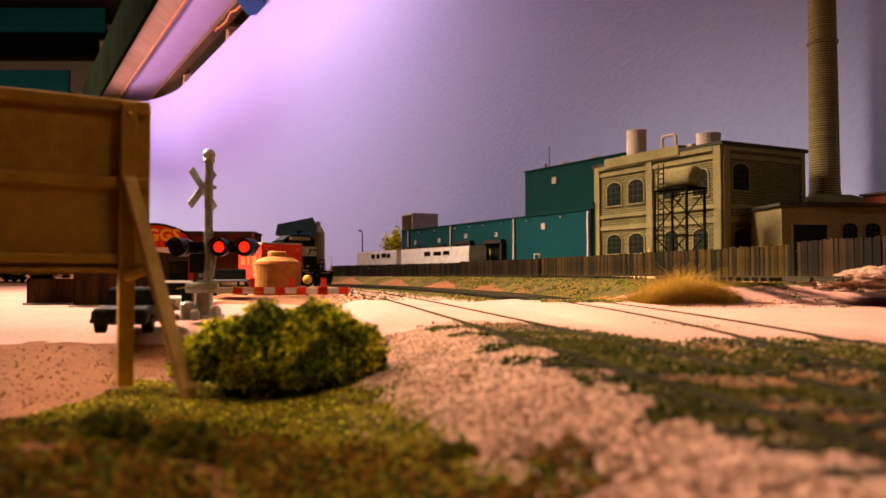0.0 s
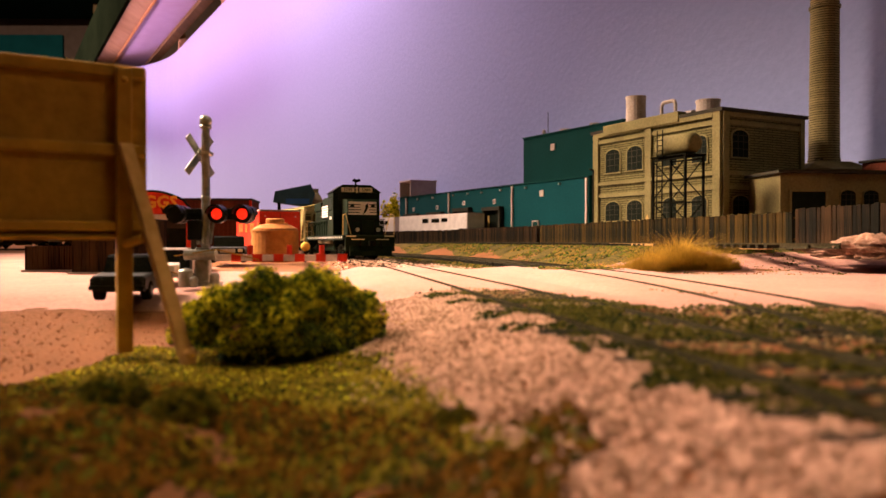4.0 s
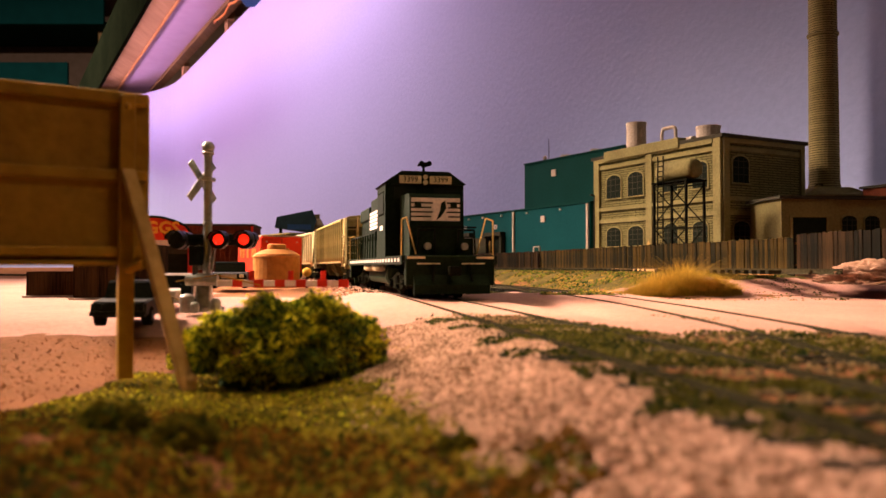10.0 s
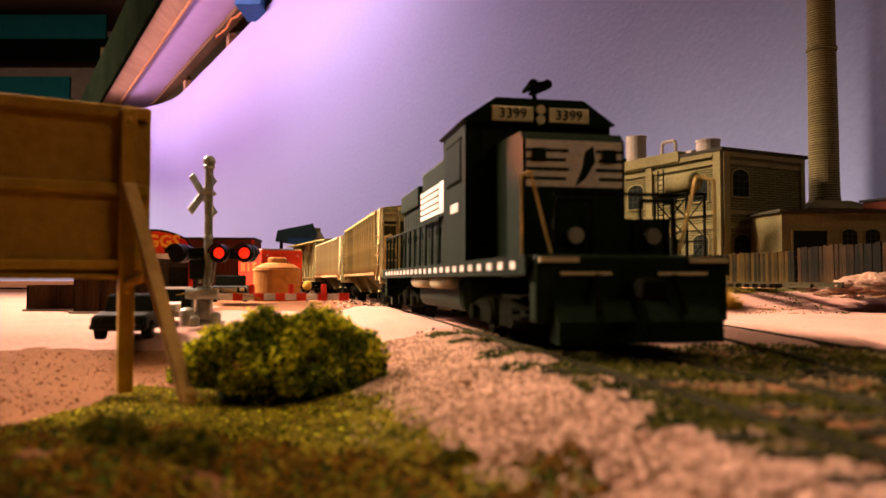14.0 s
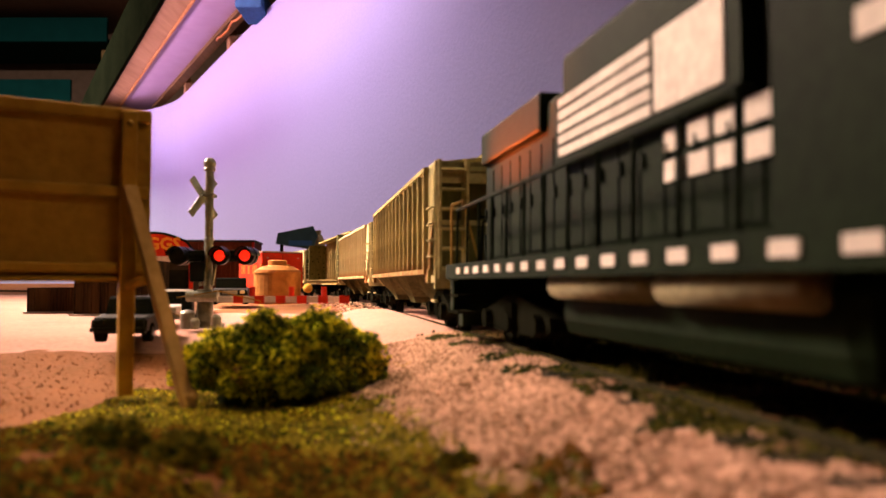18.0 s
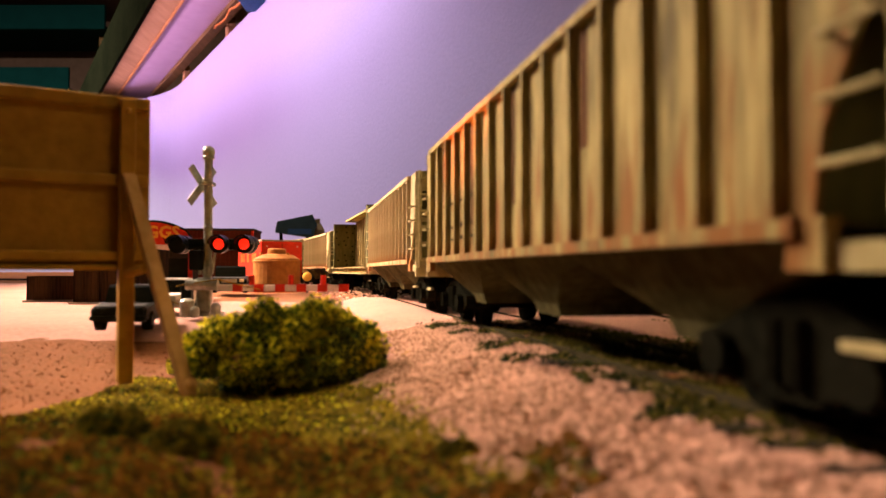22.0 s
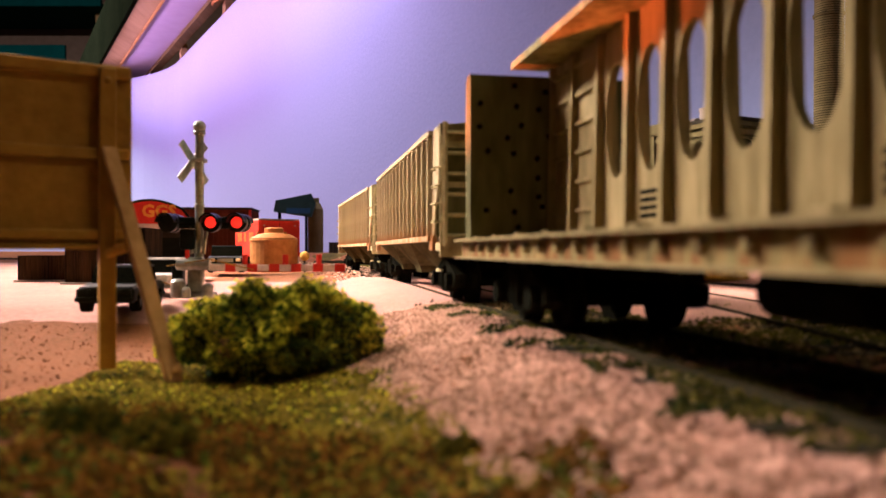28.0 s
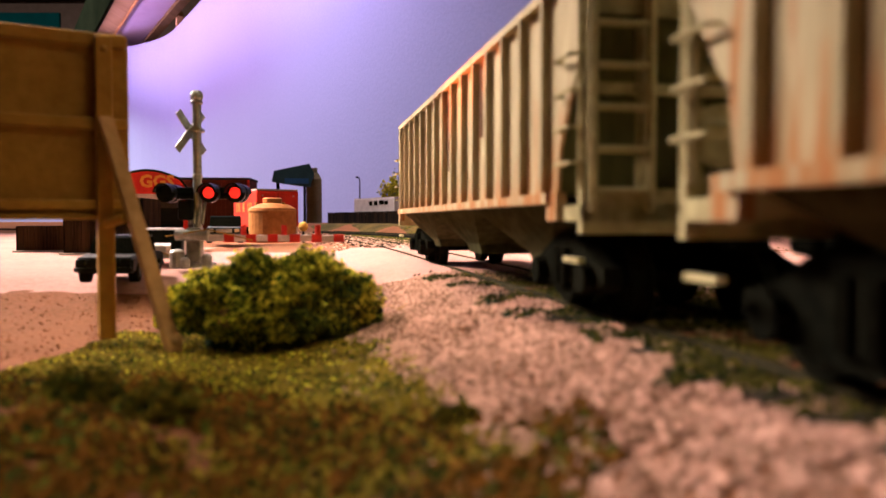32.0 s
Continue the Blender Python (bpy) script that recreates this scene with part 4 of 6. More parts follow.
        for q in (1, -1):
            for j in range(3):
                z = 0.0055 + 0.0035 * j
                part("step", boxes((*sorted((s * 0.081, s * 0.0915)), *sorted((q * 0.0135, q * 0.0178)), z, z + 0.0005)), M_UNDER, h)
            part("step_edge", boxes((*sorted((s * 0.0956, s * 0.0962)), *sorted((q * 0.0095, q * 0.0160)), 0.0148, 0.0156)), M_CREAM, h, "cream step edge")
            bm = bmesh.new()
            rod(bm, (s * 0.0905, q * 0.0172, 0.013), (s * 0.0905, q * 0.0172, 0.0290), 0.0003, 6)
            rod(bm, (s * 0.0905, q * 0.0172, 0.0290), (s * 0.0885, q * 0.0150, 0.0300), 0.0003, 6)
            rod(bm, (s * 0.0885, q * 0.0150, 0.0300), (s * 0.0885, q * 0.0115, 0.0165), 0.0003, 6)
            part("grab_iron", bm, M_RAILING, h, "yellow-tan handrail")
            bm = bmesh.new()
            rod(bm, (s * 0.0885, q * 0.0110, 0.0165), (s * 0.0885, q * 0.0105, 0.0255), 0.0004, 6)
            rod(bm, (s * 0.0885, q * 0.0105, 0.0255), (s * 0.0885, q * 0.0045, 0.0255), 0.0004, 6)
            rod(bm, (s * 0.0885, q * 0.0045, 0.0255), (s * 0.0885, q * 0.0045, 0.0165), 0.0004, 6)
            part("end_handrail", bm, M_UNDER, h, "grimy black handrail")
            bm = bmesh.new()
            rod(bm, (s * 0.0962, q * 0.0065, 0.0128), (s * 0.0985, q * 0.0072, 0.0068), 0.0005, 6)
            part("air_hose", bm, M_UNDER, h)
            part("uncoupling_lever", boxes((*sorted((s * 0.0956, s * 0.0960)), *sorted((q * 0.004, q * 0.0125)), 0.0128, 0.0133)), M_CREAM, h)
        truck(h, s * 0.058, (-0.0155, 0.0, 0.0155))
    for q in (1, -1):
        bm = bmesh.new()
        rod(bm, (-0.085, q * 0.0170, 0.0275), (0.020, q * 0.0170, 0.0275), 0.00035, 6)
        hr = part("side_handrail", bm, M_BLACK, h)
        for k in range(12):
            x = -0.085 + 0.105 * k / 11
            bm = bmesh.new()
            rod(bm, (x, q * 0.0172, 0.0160), (x, q * 0.0170, 0.0275), 0.00035, 6)
            part("stanchion", bm, M_BLACK, hr)
    bm = bmesh.new()
    rod(bm, (0.0450, 0, 0.0518), (0.0450, 0, 0.0545), 0.0006, 6)
    for y in (-0.0016, 0.0, 0.0016):
        rod(bm, (0.0420, y, 0.0548 + abs(y) * 0.3), (0.0495, y, 0.0548 + abs(y) * 0.3), 0.00045, 8, 0.00115)
    part("air_horn", bm, M_UNDER, cab)
    bm = bmesh.new()
    rod(bm, (-0.005, 0.006, 0.0462), (-0.005, 0.006, 0.0482), 0.0016, 10)
    part("exhaust_stack", bm, M_UNDER, h)
    return h


loco = build_loco()
hopper_1 = build_hopper(0.1605, 15, M_HOPPER2, "rust-streaked tan covered hopper car, next behind the locomotive", Z1=0.0412)
hopper_2 = build_hopper(0.148, 15, M_HOPPER, "pale tan ribbed covered hopper car with rusty sills")
centerbeam = build_centerbeam(0.172)
hopper_4 = build_hopper(0.1435, 15, M_HOPPER, "tan ribbed covered hopper car behind the centre-beam car")
hopper_5 = build_hopper(0.158, 15, M_HOPPER, "pale tan ribbed hopper car, last of the train")

# arc length of the first hopper's leading end along the main line, ahead of the eye, by seconds
LEAD = [
    (0, 0.9720), (1, 0.9023), (2, 0.8230), (3, 0.7610), (3.5, 0.7365), (5.5, 0.6595), (6, 0.6394), (7, 0.5995), (8, 0.5600), (8.5, 0.5405),
    (10, 0.4840), (11, 0.4457), (12, 0.4075), (13, 0.3696), (14, 0.3281), (14.5, 0.3101), (15.5, 0.2746), (16.5, 0.2407), (17.5, 0.2091), (18.5, 0.1778),
    (19.5, 0.1454), (20.5, 0.1124), (21, 0.0966), (21.5, 0.0745), (22, 0.0445), (22.5, 0.0101), (23, -0.0248), (23.5, -0.0585), (24, -0.0931), (25, -0.1550),
    (25.5, -0.1870), (26.5, -0.2510), (27.5, -0.3150), (28.5, -0.3785), (29.5, -0.4410), (30.5, -0.5040), (31.5, -0.5680), (32, -0.6000),
]


def lead_at(t):
    """Smooth interpolation of LEAD (monotone cubic)."""
    n = len(LEAD)
    d = [(LEAD[i + 1][1] - LEAD[i][1]) / (LEAD[i + 1][0] - LEAD[i][0]) for i in range(n - 1)]
    sl = [d[0]] + [(a + b) / 2 for a, b in zip(d, d[1:])] + [d[-1]]
    for i in range(n - 1):
        (t0, s0), (t1, s1) = LEAD[i], LEAD[i + 1]
        if t <= t1:
            w, k = t1 - t0, (t - t0) / (t1 - t0)
            return (2 * k**3 - 3 * k**2 + 1) * s0 + (k**3 - 2 * k**2 + k) * w * sl[i] + (-2 * k**3 + 3 * k**2) * s1 + (k**3 - k**2) * w * sl[i + 1]
    return LEAD[-1][1]


def arc_table():
    tab, s, y = [(0.0, 0.0)], 0.0, 0.0
    while y < 2.2:
        s += math.hypot(0.002, track_x(y + 0.002) - track_x(y))
        y += 0.002
        tab.append((s, y))
    return tab


ARC = arc_table()
ARC_S, ARC_Y = [a for a, b in ARC], [b for a, b in ARC]


def on_line(s):
    y = s / math.hypot(1, 0.1856) if s <= 0 else float(np.interp(s, ARC_S, ARC_Y))
    return Vector((track_x(y), y, RAIL_Z))


def ride(s_centre, reach):
    """Pose of a vehicle whose bogie centres stand reach metres before and behind s_centre; x points the way the train runs."""
    a, b = on_line(s_centre - reach), on_line(s_centre + reach)
    mid = (a + b) / 2
    return Matrix.Translation(mid) @ Matrix.Rotation(math.atan2(a.y - b.y, a.x - b.x), 4, "Z")


# thing, distance of its centre behind the first hopper's leading end, bogie reach
TRAIN = [(loco, -0.1085, 0.058), (hopper_1, 0.08025, 0.0638), (hopper_2, 0.18 + 0.074, 0.0575), (centerbeam, 0.335 + 0.086, 0.062), (hopper_4, 0.5315 + 0.07175, 0.0553), (hopper_5, 0.697 + 0.079, 0.0625)]

# ---- room round the layout ----
def strip(name, p0, p1, z0, z1, s0, s1, material, label, category="", kind="structure"):
    """A board parallel to the backdrop, between two distances from the eye along the wall's normal."""
    bm = bmesh.new()
    lo = []
    for s in (s0, s1):
        for p in (p0, p1):
            q = WALL_N * p + WALL_DIR * s
            lo.append(q)
    a, b, c, d = lo
    vs = [(q.x, q.y, z) for z in (z0, z1) for q in (a, b, d, c)]
    quads(bm, vs, ((0, 1, 2, 3), (4, 7, 6, 5), (0, 4, 5, 1), (1, 5, 6, 2), (2, 6, 7, 3), (3, 7, 4, 0)))
    return tagged(new(name, mesh_of(bm, name, material)), label, category, kind=kind)


strip("trim_valance", 0.345, 0.357, 0.743, 0.93, -1.4, 5.2, M_WOODD, "valance board hiding the lamp tubes, its shade in the dark colour", "board")
strip("trim_soffit_board", 0.43, 0.515, 0.917, 0.932, -1.4, 5.2, M_WOOD, "raw pine soffit board over the layout", "board")
strip("trim_soffit_slat", 0.515, 0.523, 0.912, 0.93, -1.4, 5.2, M_BRACE, "thin raw pine batten beside the soffit panel", "board")
strip("ceiling_panel", 0.523, 0.662, 0.922, 0.93, -1.4, 5.2, M_CEIL, "pale lavender soffit panel lit by the tubes", "panel")
strip("trim_joist", 0.662, 0.70, 0.905, 0.95, -1.4, 5.2, M_WOODJ, "rough pine joist along the top of the backdrop", "beam")
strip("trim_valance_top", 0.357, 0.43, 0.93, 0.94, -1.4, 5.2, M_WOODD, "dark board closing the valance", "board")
for k in range(7):
    s = -1.0 + 0.75 * k
    strip("trim_hanger", 0.704, 0.73, 0.80, 0.93, s, s + 0.04, M_WOOD, "pine hanger block above the backdrop", "block")

bm = boxes((-4.6, 2.6, -2.2, 6.2, 2.05, 2.1))
tagged(new("ceiling", mesh_of(bm, "ceiling", M_ROOM)), "brown shaded room ceiling", "ceiling", kind="structure")
for nm, b in (("wall_south", (-4.6, 2.6, -2.3, -2.2, -0.9, 2.05)), ("wall_west", (-4.7, -4.6, -2.2, 6.2, -0.9, 2.05)), ("wall_east", (2.6, 2.7, -2.2, 6.2, -0.9, 2.05)), ("wall_north", (-4.6, 2.6, 6.2, 6.3, -0.9, 2.05))):
    tagged(new(nm, mesh_of(boxes(b), nm, M_ROOM)), "brown painted train-room wall", "wall", kind="structure")
tagged(new("floor", mesh_of(boxes((-4.6, 2.6, -2.2, 6.2, -1.0, -0.9)), "floor", M_ROOM)), "brown train-room floor", "floor", kind="structure")
for x0, x1, z0, z1 in ((-4.5, -2.48, 1.79, 1.97), (-4.5, -2.74, 1.33, 1.51)):
    sh = thing("storage_shelf", Matrix(), "long teal-painted storage shelf on the room wall", "shelf", "shelves on the far room wall")
    part("board", boxes((x0, x1, 5.6, 6.15, z0, z0 + 0.03), bev=0.004), M_TEALD, sh)
    part("front", boxes((x0, x1, 5.57, 5.6, z0, z1), bev=0.004), M_TEAL, sh)
    for x in (x0 + 0.1, x1 - 0.1):
        part("bracket", boxes((x - 0.02, x + 0.02, 5.75, 6.199, z0 - 0.15, z0 - 0.0005), bev=0.004), M_WOOD, sh)


t = thing("cable", Matrix(), "loose orange cable clipped to the pine joist", "cable")
bm = bmesh.new()
pts = [WALL_N * (0.665 + 0.006 * math.sin(k * 1.7)) + WALL_DIR * (2.40 + 0.05 * k) for k in range(9)]
for k, (a, b) in enumerate(zip(pts, pts[1:])):
    rod(bm, (a.x, a.y, 0.899 - 0.016 * math.sin(k * 0.8) ** 2), (b.x, b.y, 0.899 - 0.016 * math.sin(k * 0.8 + 0.8) ** 2), 0.004, 8)
part("sheath", bm, M_ORANGE, t)
t = thing("junction_box", Matrix(), "blue-grey electrical junction box on the joist", "electrical box")
q = WALL_N * 0.672 + WALL_DIR * 2.33
part("box", boxes((q.x - 0.04, q.x + 0.04, q.y - 0.08, q.y + 0.08, 0.845, 0.9045), bev=0.004), M_BLUE, t)

# ---- yard: fence ----
PLANK = {}


def fence_run(p, q, material, label, lift=0.0, height=0.0205):
    """Planks on edge from plan point p to q."""
    t = thing("plank_fence", Matrix(), label, "fence", "plank fences of the yard")
    rnd = random.Random(int(p[1] * 1000))
    key = (material.name, height)
    if key not in PLANK:
        bm = bmesh.new()
        prism(bm, [(-0.00125, 0), (0.00125, 0), (0.00125, height - 0.0003), (0.0009, height), (-0.0009, height), (-0.00125, height - 0.0003)], -0.0004, 0.0004, "y")
        PLANK[key] = mesh_of(bm, "plank", material)
    (x_a, y_a), (x_b, y_b) = p, q
    ang = math.degrees(math.atan2(y_b - y_a, x_b - x_a))
    L = math.hypot(y_b - y_a, x_b - x_a)
    n = int(L / 0.0027)
    for k in range(n):
        f = (k + 0.5) / n
        ob = new("plank", PLANK[key])
        ob.parent = t
        ob.matrix_basis = pose(x_a + (x_b - x_a) * f + rnd.uniform(-0.0003, 0.0003), y_a + (y_b - y_a) * f, YARD_Z - 0.001 + lift + rnd.uniform(-0.0005, 0.0005), 0, rnd.uniform(-0.8, 0.8), ang)
    m = pose(x_a, y_a, YARD_Z + lift, 0, 0, ang)
    for z in (0.004, 0.0155):
        bm = bmesh.new()
        box(bm, 0, L, -0.0016, -0.0005, z, z + 0.0012)
        part("rail", bm, material, t).matrix_basis = m
    return t


def along_wall(p, s):
    v = WALL_N * p + WALL_DIR * s
    return (v.x, v.y)


fence_run((fence_x(0.325), 0.325), (fence_x(0.405), 0.405), M_FENCE, "dark-stained plank fence panel beside the dirt pile", 0.0015)
fence_run((fence_x(0.407), 0.407), (fence_x(0.80), 0.80), M_FENCE_L, "brown-stained vertical plank fence in front of the factory")
fence_run(along_wall(0.479, 0.63), along_wall(0.482, 0.79), M_FENCE, "dark brown plank fence in front of the warehouse", -0.0005)
fence_run(along_wall(0.489, 0.79), along_wall(0.487, 1.22), M_FENCE, "dark brown plank fence beside the truck trailers", -0.001, 0.0195)

# ---- factory ----
def arch(w, h, n=8):
    """Outline of an arched opening, w wide and h high, with its foot centre at the origin."""
    rise = w * 0.28
    pts = [(-w / 2, 0), (w / 2, 0), (w / 2, h - rise)]
    for k in range(1, n):
        a = math.pi * k / n
        pts.append((w / 2 * math.cos(a), h - rise + rise * math.sin(a)))
    pts.append((-w / 2, h - rise))
    return pts


def arched_window(parent, m, w, h):
    """Window set into a wall: m puts x along the wall, y out of it and z up."""
    bm = bmesh.new()
    prism(bm, arch(w * 1.16, h * 1.06), -0.0002, 0.0009, "y")
    win = part("window", bm, M_FACTT, parent)
    win.matrix_basis = m
    bm = bmesh.new()
    prism(bm, arch(w, h), 0.0003, 0.0011, "y")
    pane = part("pane", bm, M_GLASSD, win, "dark window glass")
    bm = bmesh.new()
    for x in (-w * 0.17, w * 0.17):
        box(bm, x - 0.00025, x + 0.00025, 0.0011, 0.0014, 0.0005, h * 0.93)
    for z in (h * 0.3, h * 0.56, h * 0.8):
        box(bm, -w * 0.48, w * 0.48, 0.0011, 0.0014, z, z + 0.0005)
    part("glazing_grid", bm, M_ROOF, win)
    part("sill", boxes((-w * 0.62, w * 0.62, 0, 0.0018, -0.0012, 0.0)), M_FACTT, win)
    return win


def build_factory():
    m = pose(0.230, 0.63, YARD_Z, 0, 0, 27.4)
    f = thing("factory", m, "two-storey tan brick factory with arched windows and roof tanks", "factory building")
    X, Y, H = 0.0997, 0.1637, 0.1135
    part("wall", boxes((0, X, 0, Y, -0.002, H - 0.003)), M_FACT, f)
    part("roof", boxes((-0.003, X + 0.003, -0.003, Y + 0.003, H - 0.003, H)), M_ROOF, f, "dark flat roof slab")

    def on_front(y, z):
        return pose(0, y, z) @ Matrix(((0, -1, 0, 0), (1, 0, 0, 0), (0, 0, 1, 0), (0, 0, 0, 1)))

    def on_side(x, z):
        return pose(x, 0, z) @ Matrix(((1, 0, 0, 0), (0, -1, 0, 0), (0, 0, 1, 0), (0, 0, 0, 1)))
    # pilasters and belts on the front and the side
    for y in (0.0, 0.0805, Y - 0.008):
        part("pilaster", boxes((-0.0022, 0.0, y, y + 0.008, -0.002, H - 0.003)), M_FACTT, f)
    for z, t, d in ((0.0465, 0.004, 0.0016), (0.0585, 0.0035, 0.002), (0.100, 0.0035, 0.0016), (0.1065, 0.004, 0.0026)):
        part("belt_course", boxes((-d, 0.0, 0.008, 0.0805, z, z + t)), M_FACTT, f)
        part("belt_course", boxes((-d, 0.0, 0.0885, Y - 0.008, z, z + t)), M_FACTT, f)
        part("belt_course", boxes((0.007, X - 0.005, -d * 0.7, 0.0, z, z + t)), M_FACTT, f)
    for x in (0.0, X - 0.005):
        part("pilaster", boxes((x, x + 0.007 if x == 0 else X, -0.0018, 0.0, -0.002, H - 0.003)), M_FACTT, f)
    for y, w in ((0.135, 0.0205), (0.1037, 0.0205), (0.0235, 0.0165), (0.058, 0.0165)):
        arched_window(f, on_front(y, 0.0705), w, 0.0225)
        arched_window(f, on_front(y, 0.0235), w, 0.0185)
    arched_window(f, on_side(0.0208, 0.0735), 0.0185, 0.0225)
    arched_window(f, on_side(0.0215, 0.023), 0.0185, 0.0185)
    # parapet block and what stands on the roof
    part("parapet", boxes((-0.004, 0.006, 0.045, 0.146, H - 0.006, H + 0.0035), bev=0.0008), M_FACTT, f)

    def roof_drum(name, x, y, r, h, label):
        bm = bmesh.new()
        revolve(bm, [(r, 0), (r, h - r * 0.25), (r * 1.05, h - r * 0.25), (r * 1.05, h), (r * 0.3, h + r * 0.1)], 20)
        ob = part(name, bm, M_CONC, f, label)
        ob.matrix_basis = pose(x, y, H)
        return ob
    roof_drum("roof_tank", 0.016, 0.121, 0.0095, 0.030, "tall pale roof tank")
    roof_drum("roof_drum", 0.05, 0.062, 0.0108, 0.020, "wide pale roof drum")
    bm = bmesh.new()
    path = [Vector((0, 0, 0)), Vector((0, 0, 0.014)), Vector((0.0, -0.001, 0.0165)), Vector((0, -0.003, 0.0178)), Vector((0, -0.014, 0.0178)), Vector((0, -0.0165, 0.0168)), Vector((0, -0.0175, 0.0145)), Vector((0, -0.0175, 0.0))]
    for a, b in zip(path, path[1:]):
        rod(bm, a, b, 0.0017, 10)
    ob = part("vent_pipe", bm, M_CONC, f, "pale bent vent pipe")
    ob.matrix_basis = pose(0.014, 0.084, H)
    bm = bmesh.new()
    rod(bm, (0, -0.012, 0.003), (0, 0.008, 0.003), 0.0042, 16)
    ob = part("roof_duct", bm, M_CONC, f, "pale round roof duct")
    ob.matrix_basis = pose(0.02, 0.062, H)
    ob = part("roof_vent", boxes((-0.004, 0.004, -0.004, 0.004, 0, 0.003), (-0.005, 0.005, -0.005, 0.005, 0.003, 0.0042)), M_CONC, f)
    ob.matrix_basis = pose(0.01, 0.146, H)
    bm = bmesh.new()
    prism(bm, [(-0.0022, 0), (0.0022, 0), (0, 0.0042)], 0, 0.0003, "y")
    part("warning_plate", bm, M_RAILING, f, "small yellow triangular warning plate").matrix_basis = on_front(0.0845, 0.024) @ pose(0, 0.0024, 0)
    bm = bmesh.new()
    rod(bm, (-0.0025, Y - 0.001, 0), (-0.0025, Y - 0.001, 0.075), 0.0008, 8)
    rod(bm, (-0.0025, Y - 0.001, 0.075), (-0.0075, Y - 0.001, 0.076), 0.0008, 8)
    part("downpipe", bm, M_ROOF, f)
    return f


build_factory()


def build_tank_stand():
    m = pose(0.1885, 0.612, YARD_Z, 0, 0, 27.4)
    t = thing("oil_tank_stand", m, "tan horizontal tank on a dark steel trestle with a ladder", "storage tank")
    bm = bmesh.new()
    n = 18
    rings = []
    for y, k in ((-0.0195, 0.5), (-0.019, 0.82), (-0.0165, 1.0), (0.0165, 1.0), (0.019, 0.82), (0.0195, 0.5)):
        rings.append([bm.verts.new((0.0082 * k * math.cos(a * math.tau / n), y, 0.0805 + 0.0082 * k * math.sin(a * math.tau / n))) for a in range(n)])
    for a, b in zip(rings, rings[1:]):
        for k in range(n):
            bm.faces.new((a[k], a[(k + 1) % n], b[(k + 1) % n], b[k]))
    bm.faces.new(rings[0]), bm.faces.new(rings[-1])
    part("tank", bm, M_FACTT, t, "tan horizontal tank", True)
    part("platform", boxes((-0.0105, 0.0105, -0.0195, 0.0195, 0.0705, 0.0718)), M_UNDER, t)
    for x in (-0.0095, 0.0095):
        for y in (-0.0175, 0.0175):
            part("leg", boxes((x - 0.0008, x + 0.0008, y - 0.0008, y + 0.0008, 0, 0.0704)), M_UNDER, t)
    for x in (-0.0095, 0.0095):
        for z0, z1 in ((0.004, 0.034), (0.037, 0.068)):
            bm = bmesh.new()
            rod(bm, (x, -0.0175, z0), (x, 0.0175, z1), 0.0005, 6)
            rod(bm, (x, 0.0175, z0), (x, -0.0175, z1), 0.0005, 6)
            part("cross_brace", bm, M_UNDER, t)
            part("girt", boxes((x - 0.0006, x + 0.0006, -0.0175, 0.0175, z1, z1 + 0.0012)), M_UNDER, t)
    bm = bmesh.new()
    for y in (0.0045, 0.0105):
        rod(bm, (-0.013, y, 0), (-0.0118, y, 0.092), 0.0006, 6)
    for k in range(22):
        rod(bm, (-0.0129 + 0.0012 * k / 22, 0.0045, 0.002 + 0.0041 * k), (-0.0129 + 0.0012 * k / 22, 0.0105, 0.002 + 0.0041 * k), 0.0004, 6)
    part("ladder", bm, M_UNDER, t)
    part("pump_box", boxes((-0.006, 0.006, -0.008, 0.008, 0.0, 0.012), bev=0.0006), M_UNDER, t)


build_tank_stand()


def build_chimney():
    t = thing("factory_chimney", pose(0.3515, 0.705, 0.0), "tall tapering tan brick chimney on a flared base", "chimney")
    bm = bmesh.new()
    prof = [(0.0140, 0.0), (0.0140, 0.0895), (0.0136, 0.092)]
    for k in range(46):
        z = 0.092 + 0.0072 * k
        prof.append((0.0132 - 0.0022 * k / 46, z))
    revolve(bm, prof, 28)
    part("shaft", bm, M_CHIM, t)
    for z in (0.2285, 0.385):
        bm = bmesh.new()
        revolve(bm, [(0.0112, 0), (0.0134, 0.001), (0.0136, 0.0032), (0.0112, 0.0045)], 28, (0, 0, z))
        part("band", bm, M_CHIM, t)
    bm = bmesh.new()
    prism(bm, [(-0.0285, -0.0285), (0.0285, -0.0285), (0.0285, 0.0285), (-0.0285, 0.0285)], 0.012, 0.0805)
    part("plinth", bm, M_FACTT, t)
    bm = bmesh.new()
    quads(bm, [(-0.030, -0.030, 0.0805), (0.030, -0.030, 0.0805), (0.030, 0.030, 0.0805), (-0.030, 0.030, 0.0805), (-0.016, -0.016, 0.0885), (0.016, -0.016, 0.0885), (0.016, 0.016, 0.0885), (-0.016, 0.016, 0.0885)],
          ((0, 3, 2, 1), (4, 5, 6, 7), (0, 1, 5, 4), (1, 2, 6, 5), (2, 3, 7, 6), (3, 0, 4, 7)))
    part("plinth_cap", bm, M_FACTT, t)


build_chimney()


